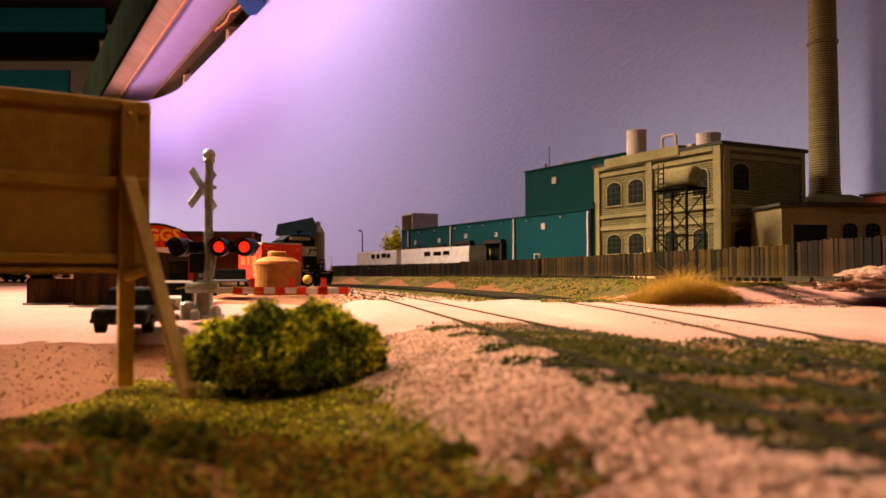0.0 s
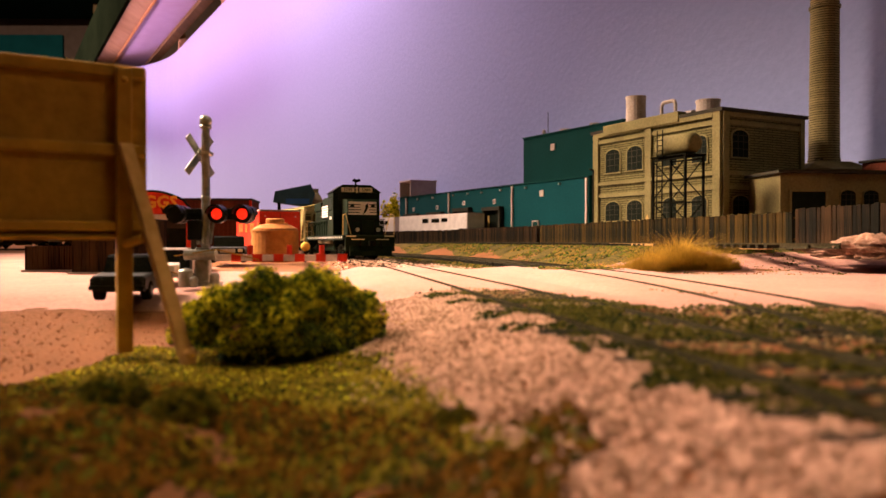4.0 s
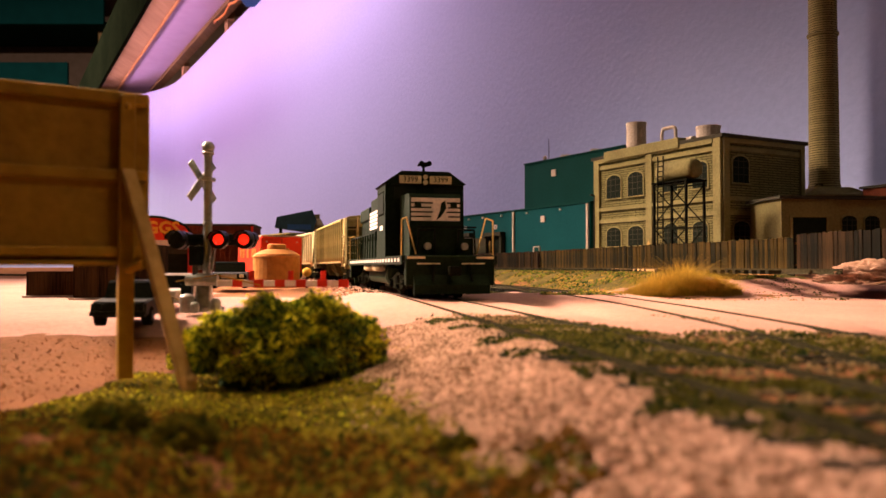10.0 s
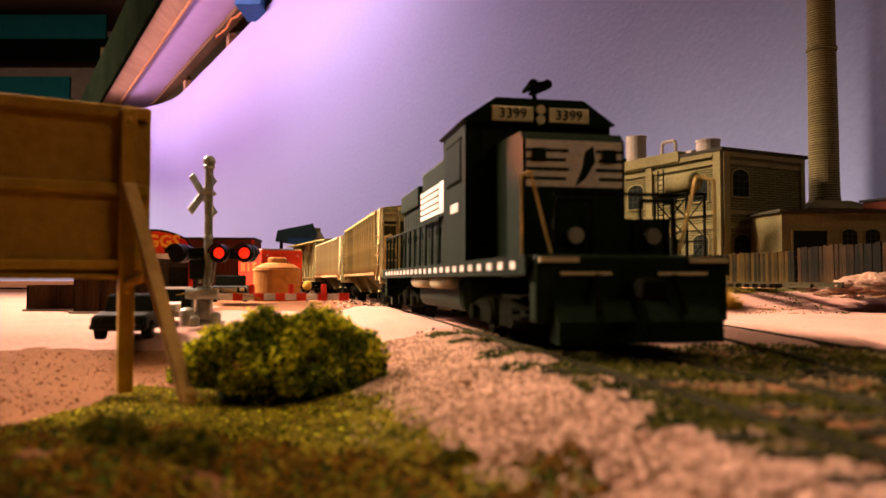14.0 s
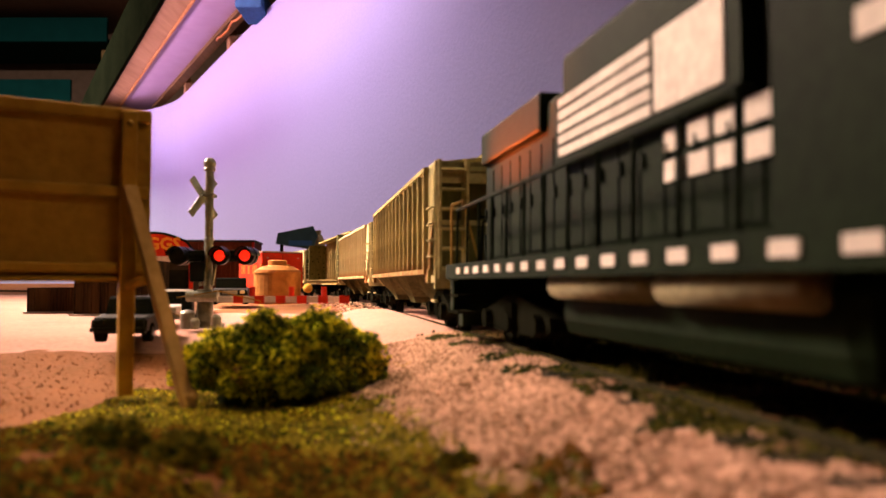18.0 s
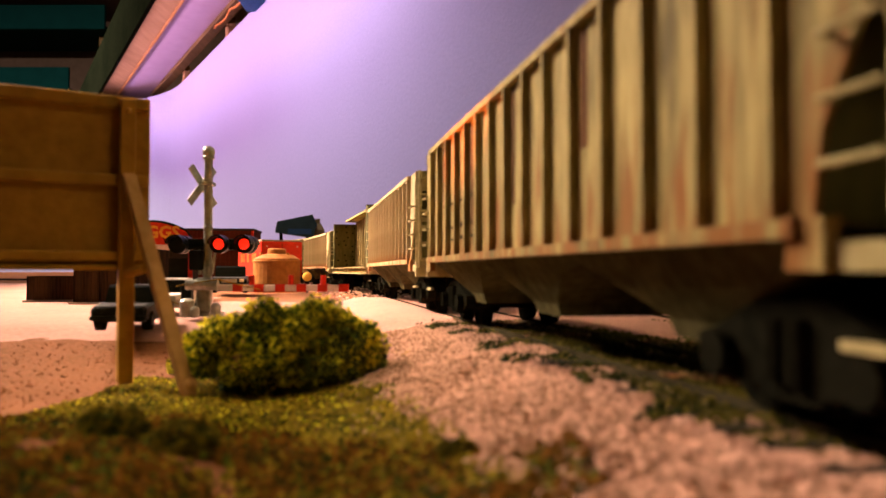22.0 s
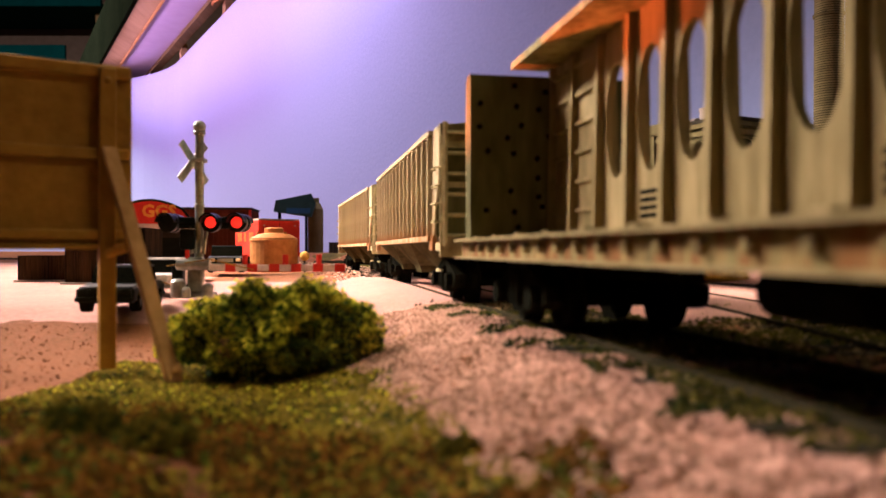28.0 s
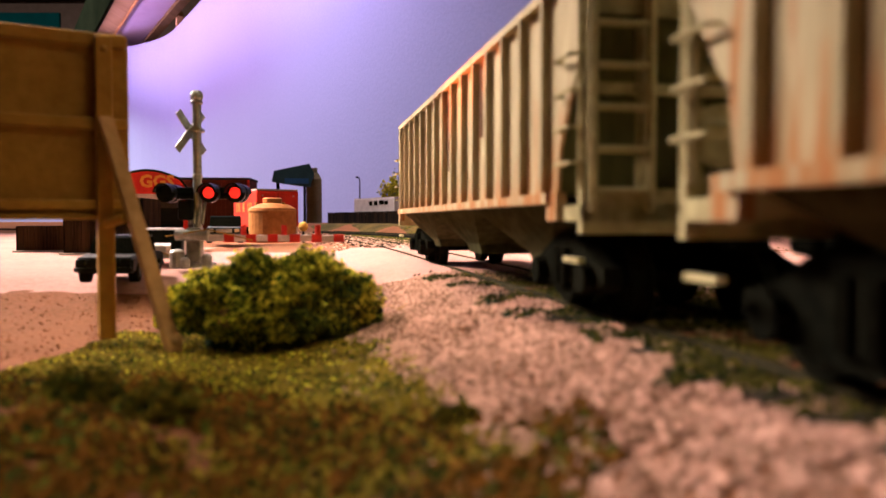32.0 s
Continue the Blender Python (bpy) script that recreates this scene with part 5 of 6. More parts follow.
def build_annex():
    t = thing("boiler_house", pose(0.2585, 0.585, YARD_Z, 0, 0, 4), "low tan boiler house with a dark doorway and arched windows", "building")
    part("wall", boxes((0, 0.042, 0, 0.05, -0.002, 0.0555)), M_FACTT, t)
    part("wing", boxes((0.0422, 0.088, 0.004, 0.05, -0.002, 0.0555)), M_FACTT, t)
    part("roof", boxes((-0.003, 0.091, -0.003, 0.053, 0.0556, 0.0580)), M_ROOF, t, "dark flat roof slab")
    part("doorway", boxes((0.0085, 0.0355, -0.0003, 0.001, 0.0, 0.0415)), M_GLASSD, t, "dark open doorway")
    part("door_frame", boxes((0.007, 0.0085, -0.0012, 0.0, 0.0, 0.043), (0.0355, 0.037, -0.0012, 0.0, 0.0, 0.043), (0.007, 0.037, -0.0012, 0.0, 0.0415, 0.043)), M_FACTT, t)
    for x in (0.056, 0.0745):
        arched_window(t, pose(x, 0.004, 0.0255) @ Matrix(((1, 0, 0, 0), (0, -1, 0, 0), (0, 0, 1, 0), (0, 0, 0, 1))), 0.0118, 0.0175)


build_annex()


def build_brown_shed():
    t = thing("brown_shed", pose(0.372, 0.60, YARD_Z, 0, 0, 20), "brown brick shed with a dark flat roof in the yard", "shed")
    part("wall", boxes((0, 0.10, 0, 0.05, -0.002, 0.069)), M_BROWN, t)
    part("roof", boxes((-0.002, 0.102, -0.002, 0.052, 0.0692, 0.0712)), M_ROOF, t)
    bm = bmesh.new()
    for x in (-0.004, 0.012):
        rod(bm, (x, -0.006, 0), (x, -0.006, 0.062), 0.0009, 8)
    rod(bm, (-0.004, -0.006, 0.056), (0.012, -0.006, 0.056), 0.0007, 8)
    part("pipe_frame", bm, M_UNDER, t)


build_brown_shed()


# ---- teal warehouse ----
def build_warehouse():
    t = thing("teal_warehouse", pose(0.154, 0.80, YARD_Z, 0, 0, 28.2), "long low teal warehouse with loading docks and pale pilasters", "warehouse")
    L, H = 0.465, 0.0705
    part("wall", boxes((0, 0.07, 0, L, -0.002, H)), M_TEAL, t)
    part("roof", boxes((-0.0012, 0.071, -0.001, L + 0.001, H + 0.0002, H + 0.0016)), M_TEALD, t)
    for y in (0.0035, 0.1438, 0.3025, 0.439):
        part("pilaster", boxes((-0.0018, 0.0, y - 0.0014, y + 0.0014, 0, H - 0.0005)), M_CONC, t, "pale downpipe strip")
    for y, w, h in ((0.185, 0.034, 0.042), (0.2615, 0.036, 0.0435), (0.338, 0.036, 0.0405), (0.415, 0.036, 0.0405)):
        dk = part("loading_dock", boxes((-0.006, 0.0, y - w / 2 - 0.004, y - w / 2, 0, h + 0.004), (-0.006, 0.0, y + w / 2, y + w / 2 + 0.004, 0, h + 0.004), (-0.007, 0.0, y - w / 2 - 0.004, y + w / 2 + 0.004, h, h + 0.0045)), M_ROOF, t, "dark rubber dock surround")
        part("dock_opening", boxes((-0.0006, 0.0, y - w / 2, y + w / 2, 0.002, h)), M_GLASSD, dk, "dark dock opening")
        part("dock_number_plate", boxes((-0.0006, 0.0, y - 0.003, y + 0.003, h + 0.0085, h + 0.014)), M_WHITE, t, "small white plate")
        part("numeral_bar", boxes((-0.0009, -0.0007, y - 0.001, y + 0.001, h + 0.0095, h + 0.013)), M_UNDER, t, "dark numeral")
    part("dock_light", boxes((-0.0013, -0.0004, 0.1965, 0.1995, 0.004, 0.036)), M_RAILING, t, "yellow dock edge")
    door = part("door", boxes((-0.001, 0.0, 0.0905, 0.1005, 0, 0.026)), M_TEALD, t)
    part("door_frame", boxes((-0.0014, 0.0, 0.0893, 0.0905, 0, 0.0272), (-0.0014, 0.0, 0.1005, 0.1017, 0, 0.0272), (-0.0014, 0.0, 0.0893, 0.1017, 0.026, 0.0272)), M_CONC, door, "pale door frame")
    part("wall_vent", boxes((-0.0012, 0.0, 0.080, 0.087, 0.0545, 0.0615)), M_CONC, t, "pale wall vent")
    for y in (0.05, 0.115, 0.17, 0.215, 0.25, 0.29, 0.35, 0.40):
        part("wall_lamp", boxes((-0.0022, 0.0, y - 0.0009, y + 0.0009, 0.0655, 0.0675)), M_CONC, t, "small wall lamp")
    h = thing("tall_warehouse", pose(0.19, 0.862, YARD_Z, 0, 0, 30.5), "tall dark teal warehouse block with roof vents", "warehouse")
    part("wall", boxes((0, 0.08, -0.02, 0.163, -0.002, 0.1365)), M_TEALD, h)
    part("roof", boxes((-0.0012, 0.0812, -0.0212, 0.1642, 0.1366, 0.1382)), M_TEALD, h)
    part("wall_vent", boxes((-0.0012, 0.0, 0.098, 0.106, 0.116, 0.124)), M_CONC, h, "pale wall vent")
    for x, y, r, k in ((0.018, 0.10, 0.0075, 0.005), (0.012, 0.04, 0.006, 0.004), (0.014, 0.138, 0.0025, 0.0075)):
        bm = bmesh.new()
        revolve(bm, [(r * 0.7, 0), (r * 0.7, k * 0.5), (r, k * 0.55), (r, k), (r * 0.2, k * 1.15)], 14, (x, y, 0.1382))
        part("roof_vent", bm, M_CONC, h, "pale roof vent")
    bm = bmesh.new()
    rod(bm, (0.03, 0.150, 0.138), (0.03, 0.150, 0.172), 0.0005, 6)
    part("aerial", bm, M_UNDER, h)


build_warehouse()


def build_roof_box():
    t = thing("tan_roof_house", pose(-0.055, 1.34, YARD_Z, 0, 0, 26), "tan box-shaped lift house open to one side behind the warehouse", "building")
    part("base", boxes((0, 0.05, -0.002, 0.046, -0.002, 0.080)), M_CONC, t)
    part("wall", boxes((0.0, 0.05, -0.002, 0.0, 0.080, 0.108), (0.046, 0.05, 0.0, 0.044, 0.080, 0.108), (0.0, 0.05, 0.044, 0.046, 0.080, 0.108)), M_CONC, t)
    part("roof", boxes((-0.001, 0.051, -0.003, 0.047, 0.1081, 0.1105)), M_CONC, t)


build_roof_box()


def bar_text(parent, m, n, h, w, material, label):
    """A row of plain bars in place of a brand's letters."""
    rnd = random.Random(n)
    x = 0.0
    for k in range(n):
        ww = w / n * rnd.uniform(0.6, 0.9)
        lift = h * rnd.uniform(0.0, 0.2)
        part("emblem_bar", boxes((x, x + ww, -0.0002, 0.0, lift, h * rnd.uniform(0.75, 1.0))), material, parent, label).matrix_basis = m
        x += w / n


def build_trailer(m, L, label, ends, bars):
    t = thing("semi_trailer", m, label, "truck trailer", "white trailers behind the fence")
    W, Z0, Z1 = 0.026, 0.0105, 0.0382
    part("body", boxes((0, W, 0, L, Z0, Z1), bev=0.0012), M_WHITE, t)
    part("roof", boxes((0.0006, W - 0.0006, 0.0006, L - 0.0006, Z1, Z1 + 0.0008)), M_CONC, t)
    part("lower_rail", boxes((-0.0006, W + 0.0006, 0, L, Z0 - 0.0012, Z0)), M_UNDER, t)
    for x in (0.002, W - 0.008):
        for y in (L - 0.012, L - 0.026):
            bm = bmesh.new()
            rod(bm, (x, y, 0.0058), (x + 0.006, y, 0.0058), 0.0058, 16)
            part("wheel", bm, M_UNDER, t)
        part("landing_leg", boxes((x + 0.002, x + 0.0035, 0.022, 0.0245, 0, Z0 - 0.0012)), M_UNDER, t)
    bm = boxes((0.004, W - 0.004, L - 0.04, L - 0.004, 0.0075, Z0 - 0.0012))
    part("axle_frame", bm, M_UNDER, t)
    bar_text(t, pose(-0.0002, L * ends[1], Z0 + 0.0165, 0, 0, -90), bars, 0.0080, L * (ends[1] - ends[0]), M_UNDER, "black emblem bars")


WALL_ANGLE = math.degrees(math.atan2(0.502, 0.865))
for along, L, label, ends, bars in ((0.802, 0.185, "white semi-trailer with black side emblem parked behind the fence", (0.2, 0.62), 3), (1.0, 0.145, "older white semi-trailer with black side emblem behind the fence", (0.1, 0.6), 4)):
    x, y = along_wall(0.502, along)
    build_trailer(pose(x, y, YARD_Z, 0, 0, WALL_ANGLE), L, label, ends, bars)

# street lamp by the trailers
t = thing("street_lamp", pose(-0.135, 1.28, YARD_Z), "thin dark street lamp with a curved arm", "street lamp")
bm = bmesh.new()
rod(bm, (0, 0, 0), (0, 0, 0.072), 0.0013, 8, 0.0009)
part("pole", bm, M_UNDER, t)
bm = bmesh.new()
rod(bm, (0, 0, 0.072), (-0.003, 0, 0.0765), 0.0009, 8)
rod(bm, (-0.003, 0, 0.0765), (-0.006, 0, 0.0765), 0.0009, 8)
part("arm", bm, M_UNDER, t)
part("lamp_head", boxes((-0.0065, -0.0005, -0.0016, 0.0016, 0.0745, 0.0762), bev=0.0004), M_UNDER, t)


# ---- foliage ----
def clump_mesh(name, n, spread, leaf, material, seed, shell=0.55, tufts=14, small=(0.2, 0.46)):
    """A crown of n small leaf flakes spread through uneven lobes."""
    rnd = random.Random(seed)
    lobes = []
    for k in range(tufts):
        a, e = rnd.uniform(0, 6.3), rnd.uniform(-0.2, 1.15)
        reach = rnd.uniform(0.5, 0.84)
        lobes.append((Vector((math.cos(a) * math.cos(e) * spread[0] * reach, math.sin(a) * math.cos(e) * spread[1] * reach, spread[2] * (0.33 + 0.46 * math.sin(e) * rnd.uniform(0.75, 1.15)))), rnd.uniform(*small)))
    vs, fs = [], []
    size = max(spread)
    for k in range(n):
        c, r = lobes[rnd.randrange(tufts)]
        d = Vector((rnd.gauss(0, 1), rnd.gauss(0, 1), rnd.gauss(0, 1))).normalized()
        ragged = 1 + 0.6 * noise.noise((c + d * r * size) * (4.5 / size))
        q = c + Vector((d.x * spread[0], d.y * spread[1], d.z * spread[2])) * r * ragged * rnd.uniform(shell, 1.0)
        if q.z < 0:
            q.z = abs(q.z) * 0.4
        s = leaf * rnd.uniform(0.5, 1.4)
        u = Vector((rnd.gauss(0, 1), rnd.gauss(0, 1), rnd.gauss(0, 1))).normalized() * s
        v = u.orthogonal().normalized() * s * rnd.uniform(0.3, 0.7)
        w = u.cross(v).normalized() * s * 0.5
        b = len(vs)
        vs += [tuple(q - u), tuple(q + v), tuple(q + u), tuple(q - v + w)]
        fs += [(b, b + 1, b + 2), (b, b + 2, b + 3), (b, b + 3, b + 1)]
    me = bpy.data.meshes.new(name)
    me.from_pydata(vs, [], fs)
    me.materials.append(material)
    return me


def lump(name, rx, ry, rz, material, parent, seed, rough=0.0, cuts=4):
    bm = bmesh.new()
    bmesh.ops.create_icosphere(bm, subdivisions=cuts, radius=1)
    for v in bm.verts:
        d = v.co.normalized()
        k = 1 + 0.22 * noise.noise(d * 2.5 + Vector((seed, 0, 0))) + 0.15 * noise.noise(d * 7 + Vector((0, seed, 0))) + rough * (noise.noise(d * 22) + 0.6 * noise.noise(d * 45))
        v.co = Vector((d.x * rx * k, d.y * ry * k, max(-0.05 * rz, d.z * rz * k)))
    return part(name, bm, material, parent, smooth=True)


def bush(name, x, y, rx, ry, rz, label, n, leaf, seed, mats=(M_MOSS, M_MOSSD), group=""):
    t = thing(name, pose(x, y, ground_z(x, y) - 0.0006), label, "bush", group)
    # darker core and inner leaves: shade in the gaps, done by colour
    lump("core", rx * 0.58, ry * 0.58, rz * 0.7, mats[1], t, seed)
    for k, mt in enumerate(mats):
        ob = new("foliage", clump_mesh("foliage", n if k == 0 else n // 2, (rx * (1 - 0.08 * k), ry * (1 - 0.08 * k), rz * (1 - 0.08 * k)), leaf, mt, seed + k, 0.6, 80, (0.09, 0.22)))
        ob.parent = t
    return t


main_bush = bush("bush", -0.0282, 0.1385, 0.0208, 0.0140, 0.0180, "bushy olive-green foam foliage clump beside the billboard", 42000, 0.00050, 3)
bm = bmesh.new()
rnd = random.Random(5)
for k in range(9):
    p = Vector((rnd.uniform(-0.012, 0.014), rnd.uniform(-0.012, 0.0), rnd.uniform(0.004, 0.012)))
    for j in range(5):
        q = p + Vector((rnd.uniform(0.0005, 0.0028), rnd.uniform(-0.0012, 0.0008), rnd.uniform(-0.0008, 0.0012)))
        rod(bm, p, q, 0.00006, 4)
        p = q
part("stray_fibre", bm, M_GRASSY, main_bush, "loose pale fibres")
bm = bmesh.new()
for k in range(18):
    p = Vector((-0.0055 + rnd.gauss(0, 0.0008), -0.011 + rnd.gauss(0, 0.0006), 0.0072 + rnd.gauss(0, 0.0012)))
    box(bm, p.x - 0.00013, p.x + 0.00013, p.y - 0.0001, p.y + 0.0001, p.z - 0.0002, p.z + 0.0002)
part("orange_fleck", bm, M_PATCH, main_bush, "orange flecks in the foliage")
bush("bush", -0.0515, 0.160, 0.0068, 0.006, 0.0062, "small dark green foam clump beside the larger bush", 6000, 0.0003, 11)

for x, y, r, k in ((-0.0345, 0.080, 0.0046, 12), (-0.0262, 0.078, 0.0042, 13), (-0.058, 0.083, 0.0030, 14), (0.0015, 0.074, 0.0026, 15)):
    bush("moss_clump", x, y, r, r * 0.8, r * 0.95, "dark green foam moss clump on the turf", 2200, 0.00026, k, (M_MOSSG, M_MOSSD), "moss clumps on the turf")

tree = thing("tree", pose(-0.092, 1.42, YARD_Z), "small yellow-green tree in front of the backdrop", "tree")
bm = bmesh.new()
rod(bm, (0, 0, 0), (0.001, 0, 0.05), 0.0035, 8, 0.0016)
part("trunk", bm, M_RUST, tree)
bm = bmesh.new()
for a in range(6):
    rod(bm, (0.0, 0, 0.03 + 0.003 * a), (0.014 * math.cos(a * 1.9), 0.014 * math.sin(a * 1.9), 0.05 + 0.004 * a), 0.0012, 6, 0.0004)
part("limb", bm, M_RUST, tree)
ob = new("crown", clump_mesh("crown", 2600, (0.024, 0.024, 0.066), 0.0022, M_MOSS, 21))
ob.parent = tree
ob.matrix_basis = pose(0, 0, 0.024)


def blades(name, n, where, height, width, material, label, category, seed, splay=0.6):
    """Upright fibres, each a bent two-piece blade; one mesh."""
    rnd = random.Random(seed)
    vs, fs = [], []
    while n > 0:
        p = where(rnd)
        if p is None:
            continue
        n -= 1
        x, y, lift, hk = p
        h = height * rnd.uniform(0.5, 1.2) * hk
        a = rnd.uniform(0, 6.3)
        dx, dy = math.cos(a), math.sin(a)
        s = rnd.uniform(0, splay) * h
        z = ground_z(x, y) + lift - 0.0003
        px, py = -dy * width / 2, dx * width / 2
        b = len(vs)
        vs += [(x - px, y - py, z), (x + px, y + py, z), (x + dx * s * 0.35 + px * 0.7, y + dy * s * 0.35 + py * 0.7, z + h * 0.6), (x + dx * s * 0.35 - px * 0.7, y + dy * s * 0.35 - py * 0.7, z + h * 0.6), (x + dx * s, y + dy * s, z + h)]
        fs += [(b, b + 1, b + 2, b + 3), (b + 3, b + 2, b + 4)]
    me = bpy.data.meshes.new(name)
    me.from_pydata(vs, [], fs)
    me.materials.append(material)
    return tagged(new(name, me), label, category, kind="stuff")


def tuft_at(cx, cy, rx, ry):
    def f(rnd):
        a, r = rnd.uniform(0, 6.3), math.sqrt(rnd.random())
        return (cx + rx * r * math.cos(a), cy + ry * r * math.sin(a), 0.0, 1.15 - 0.75 * r)
    return f


for x, y, rx, ry, h, n in ((0.098, 0.360, 0.013, 0.008, 0.0125, 3000), (0.113, 0.365, 0.014, 0.009, 0.0165, 4200), (0.128, 0.361, 0.012, 0.008, 0.0115, 2600), (0.086, 0.366, 0.009, 0.006, 0.0070, 1200)):
    blades("yellow_grass_tuft", n, tuft_at(x, y, rx, ry), h, 0.00022, M_GRASSY, "dry yellow fibre grass tuft in front of the fence", "grass", n, 1.7)
blades("yellow_grass_tuft", 900, tuft_at(0.078, 0.385, 0.014, 0.010), 0.005, 0.0003, M_GRASSY, "low dry yellow grass patch beside the rails", "grass", 32, 1.3)


def turf_near(rnd):
    """The grassy rise nearest the eye, thick on the billboard's side."""
    x, y = rnd.uniform(-0.095, 0.012), rnd.uniform(0.045, 0.118)
    edge = 0.104 - 0.034 * step(-0.04, 0.008, x) + 0.012 * noise.noise(Vector((x * 60, 0, 7)))
    if y > edge + 0.006 * rnd.random() or noise.noise(Vector((x * 130, y * 130, 2))) < -0.25:
        return None
    return (x, y)


gravel("turf", 17000, turf_near, (0.0003, 0.0008), M_GRASSN, "brown-green foam turf on the foreground rise", 41)
gravel("turf", 3600, turf_near, (0.0003, 0.0008), M_MOSSD, "dark green foam crumbs on the foreground rise", 42)


def moss_edge(x, y):
    """Above zero on the gravel, below it on the moss."""
    return x + 0.0109 - 0.293 * (0.1175 - y) + 0.004 * noise.noise(Vector((x * 90, y * 90, 3)))


def moss_spots(rnd):
    x, y = rnd.uniform(-0.06, 0.016), rnd.uniform(0.06, 0.15)
    e = moss_edge(x, y)
    if e > 0.003 or (e > 0 and rnd.random() < 0.7) or noise.noise(Vector((x * 75, y * 75, 12))) < -0.55 - 0.2 * step(0.13, 0.1, y):
        return None
    if x < -0.018 and y < 0.098 and rnd.random() < 0.8:
        return None
    return (x, y)


# where the brighter crumbs go; the lit look of this moss is their colour
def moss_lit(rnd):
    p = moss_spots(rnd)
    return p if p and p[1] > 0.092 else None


def moss_by_track(rnd):
    y = rnd.uniform(0.05, 0.2)
    x = track_x(y) + rnd.uniform(-0.020, -0.008)
    if noise.noise(Vector((x * 75, y * 75, 22))) < 0.22:
        return None
    return (x, y)


def moss_on_track(rnd):
    y = rnd.uniform(0.03, 0.165)
    x = track_x(y) + (rnd.uniform(-0.0125 - 0.003 * step(0.10, 0.06, y), 0.012) if rnd.random() < 0.7 else rnd.uniform(0.012, 0.045))
    if noise.noise(Vector((x * 70, y * 70, 27))) < -0.14:
        return None
    return (x, y)


def scatter_ballast(rnd):
    y = rnd.uniform(0.04, 0.195)
    x = track_x(y) + rnd.uniform(-0.058, -0.010)
    if moss_edge(x, y) < (0.0 if rnd.random() < 0.9 else -0.006):
        return None
    return (x, y)


def scatter_between(rnd):
    y = rnd.uniform(-0.05, 0.2)
    return (track_x(y) + rnd.uniform(-0.014, 0.05), y)


def scatter_far(rnd):
    y = rnd.uniform(0.36, 0.9)
    x = track_x(y) + rnd.uniform(-0.03, 0.05)
    return (x, y)


def scatter_yard(rnd):
    y = rnd.uniform(0.33, 0.85)
    x = rnd.uniform(siding_x(y) - 0.03, fence_x(min(y, 0.8)) - 0.01)
    if noise.noise(Vector((x * 50, y * 50, 33))) < -0.1:
        return None
    return (x, y)


def in_yard(x, y):
    return 0.345 + 0.02 * noise.noise(Vector((x * 30, y * 30, 4))) < y < 1.1 and track_x(min(y, 1.1)) + 0.012 < x < fence_x(min(y, 0.8)) - 0.002


bed = sheet("ground_yard", spread_axis(-0.3, 0.22, (0.0, 0.2), 0.004, 0.01), spread_axis(0.33, 1.1, (0.33, 0.6), 0.004, 0.012), lambda x, y: ground_z(x, y) + 0.0006 + 0.0006 * noise.noise(Vector((x * 120, y * 120, 9))), M_YARD, in_yard)
tagged(bed, "ochre and olive weedy earth of the yard", "ground", kind="structure")


def scatter_dirt(rnd):
    x, y = rnd.uniform(-0.13, 0.0), rnd.uniform(0.10, 0.192)
    return (x, y)


gravel("ballast", 27000, scatter_ballast, (0.00022, 0.00052), M_BALLAST, "pale pinkish gravel shoulder beside the main track", 51)
gravel("ballast", 9000, scatter_between, (0.0003, 0.0006), M_BALLASTD, "dusty olive-tan ballast between and beside the rails", 52)
gravel("ballast", 2600, scatter_far, (0.0006, 0.0011), M_BALLAST, "pale gravel round the far rails", 53)
gravel("yard_scatter", 26000, scatter_yard, (0.0005, 0.0014), M_DIRT, "ochre ground scatter between the yard rails", 57)
gravel("yard_scatter", 9000, scatter_yard, (0.0006, 0.0016), M_MOSSD, "dark green weeds between the yard rails", 58)
gravel("dirt_grains", 2600, scatter_dirt, (0.0001, 0.0004), M_GROUND, "fine brown earth grains on the ground", 54)
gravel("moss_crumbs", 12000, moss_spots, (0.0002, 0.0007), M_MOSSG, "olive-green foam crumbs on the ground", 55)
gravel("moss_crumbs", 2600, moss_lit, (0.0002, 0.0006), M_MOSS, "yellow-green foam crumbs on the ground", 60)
gravel("moss_crumbs", 900, moss_by_track, (0.0003, 0.0009), M_MOSST, "dark green foam crumbs beside the rails", 56)
gravel("moss_crumbs", 9000, moss_on_track, (0.0003, 0.0008), M_MOSST, "dark green foam crumbs between the rails", 61)

M_HEAP = mat("pinkish_heap_gravel", (0.42, 0.26, 0.18), (0.22, 0.12, 0.07), 0.95, 0, 500, 90, 1.0)
# dirt pile by the fence
t = thing("dirt_pile", pose(0.207, 0.352, 0.0095), "pale pinkish heap of loose gravel by the fence", "gravel pile")
lump("mound", 0.034, 0.018, 0.0105, M_HEAP, t, 4, 0.09, 6)

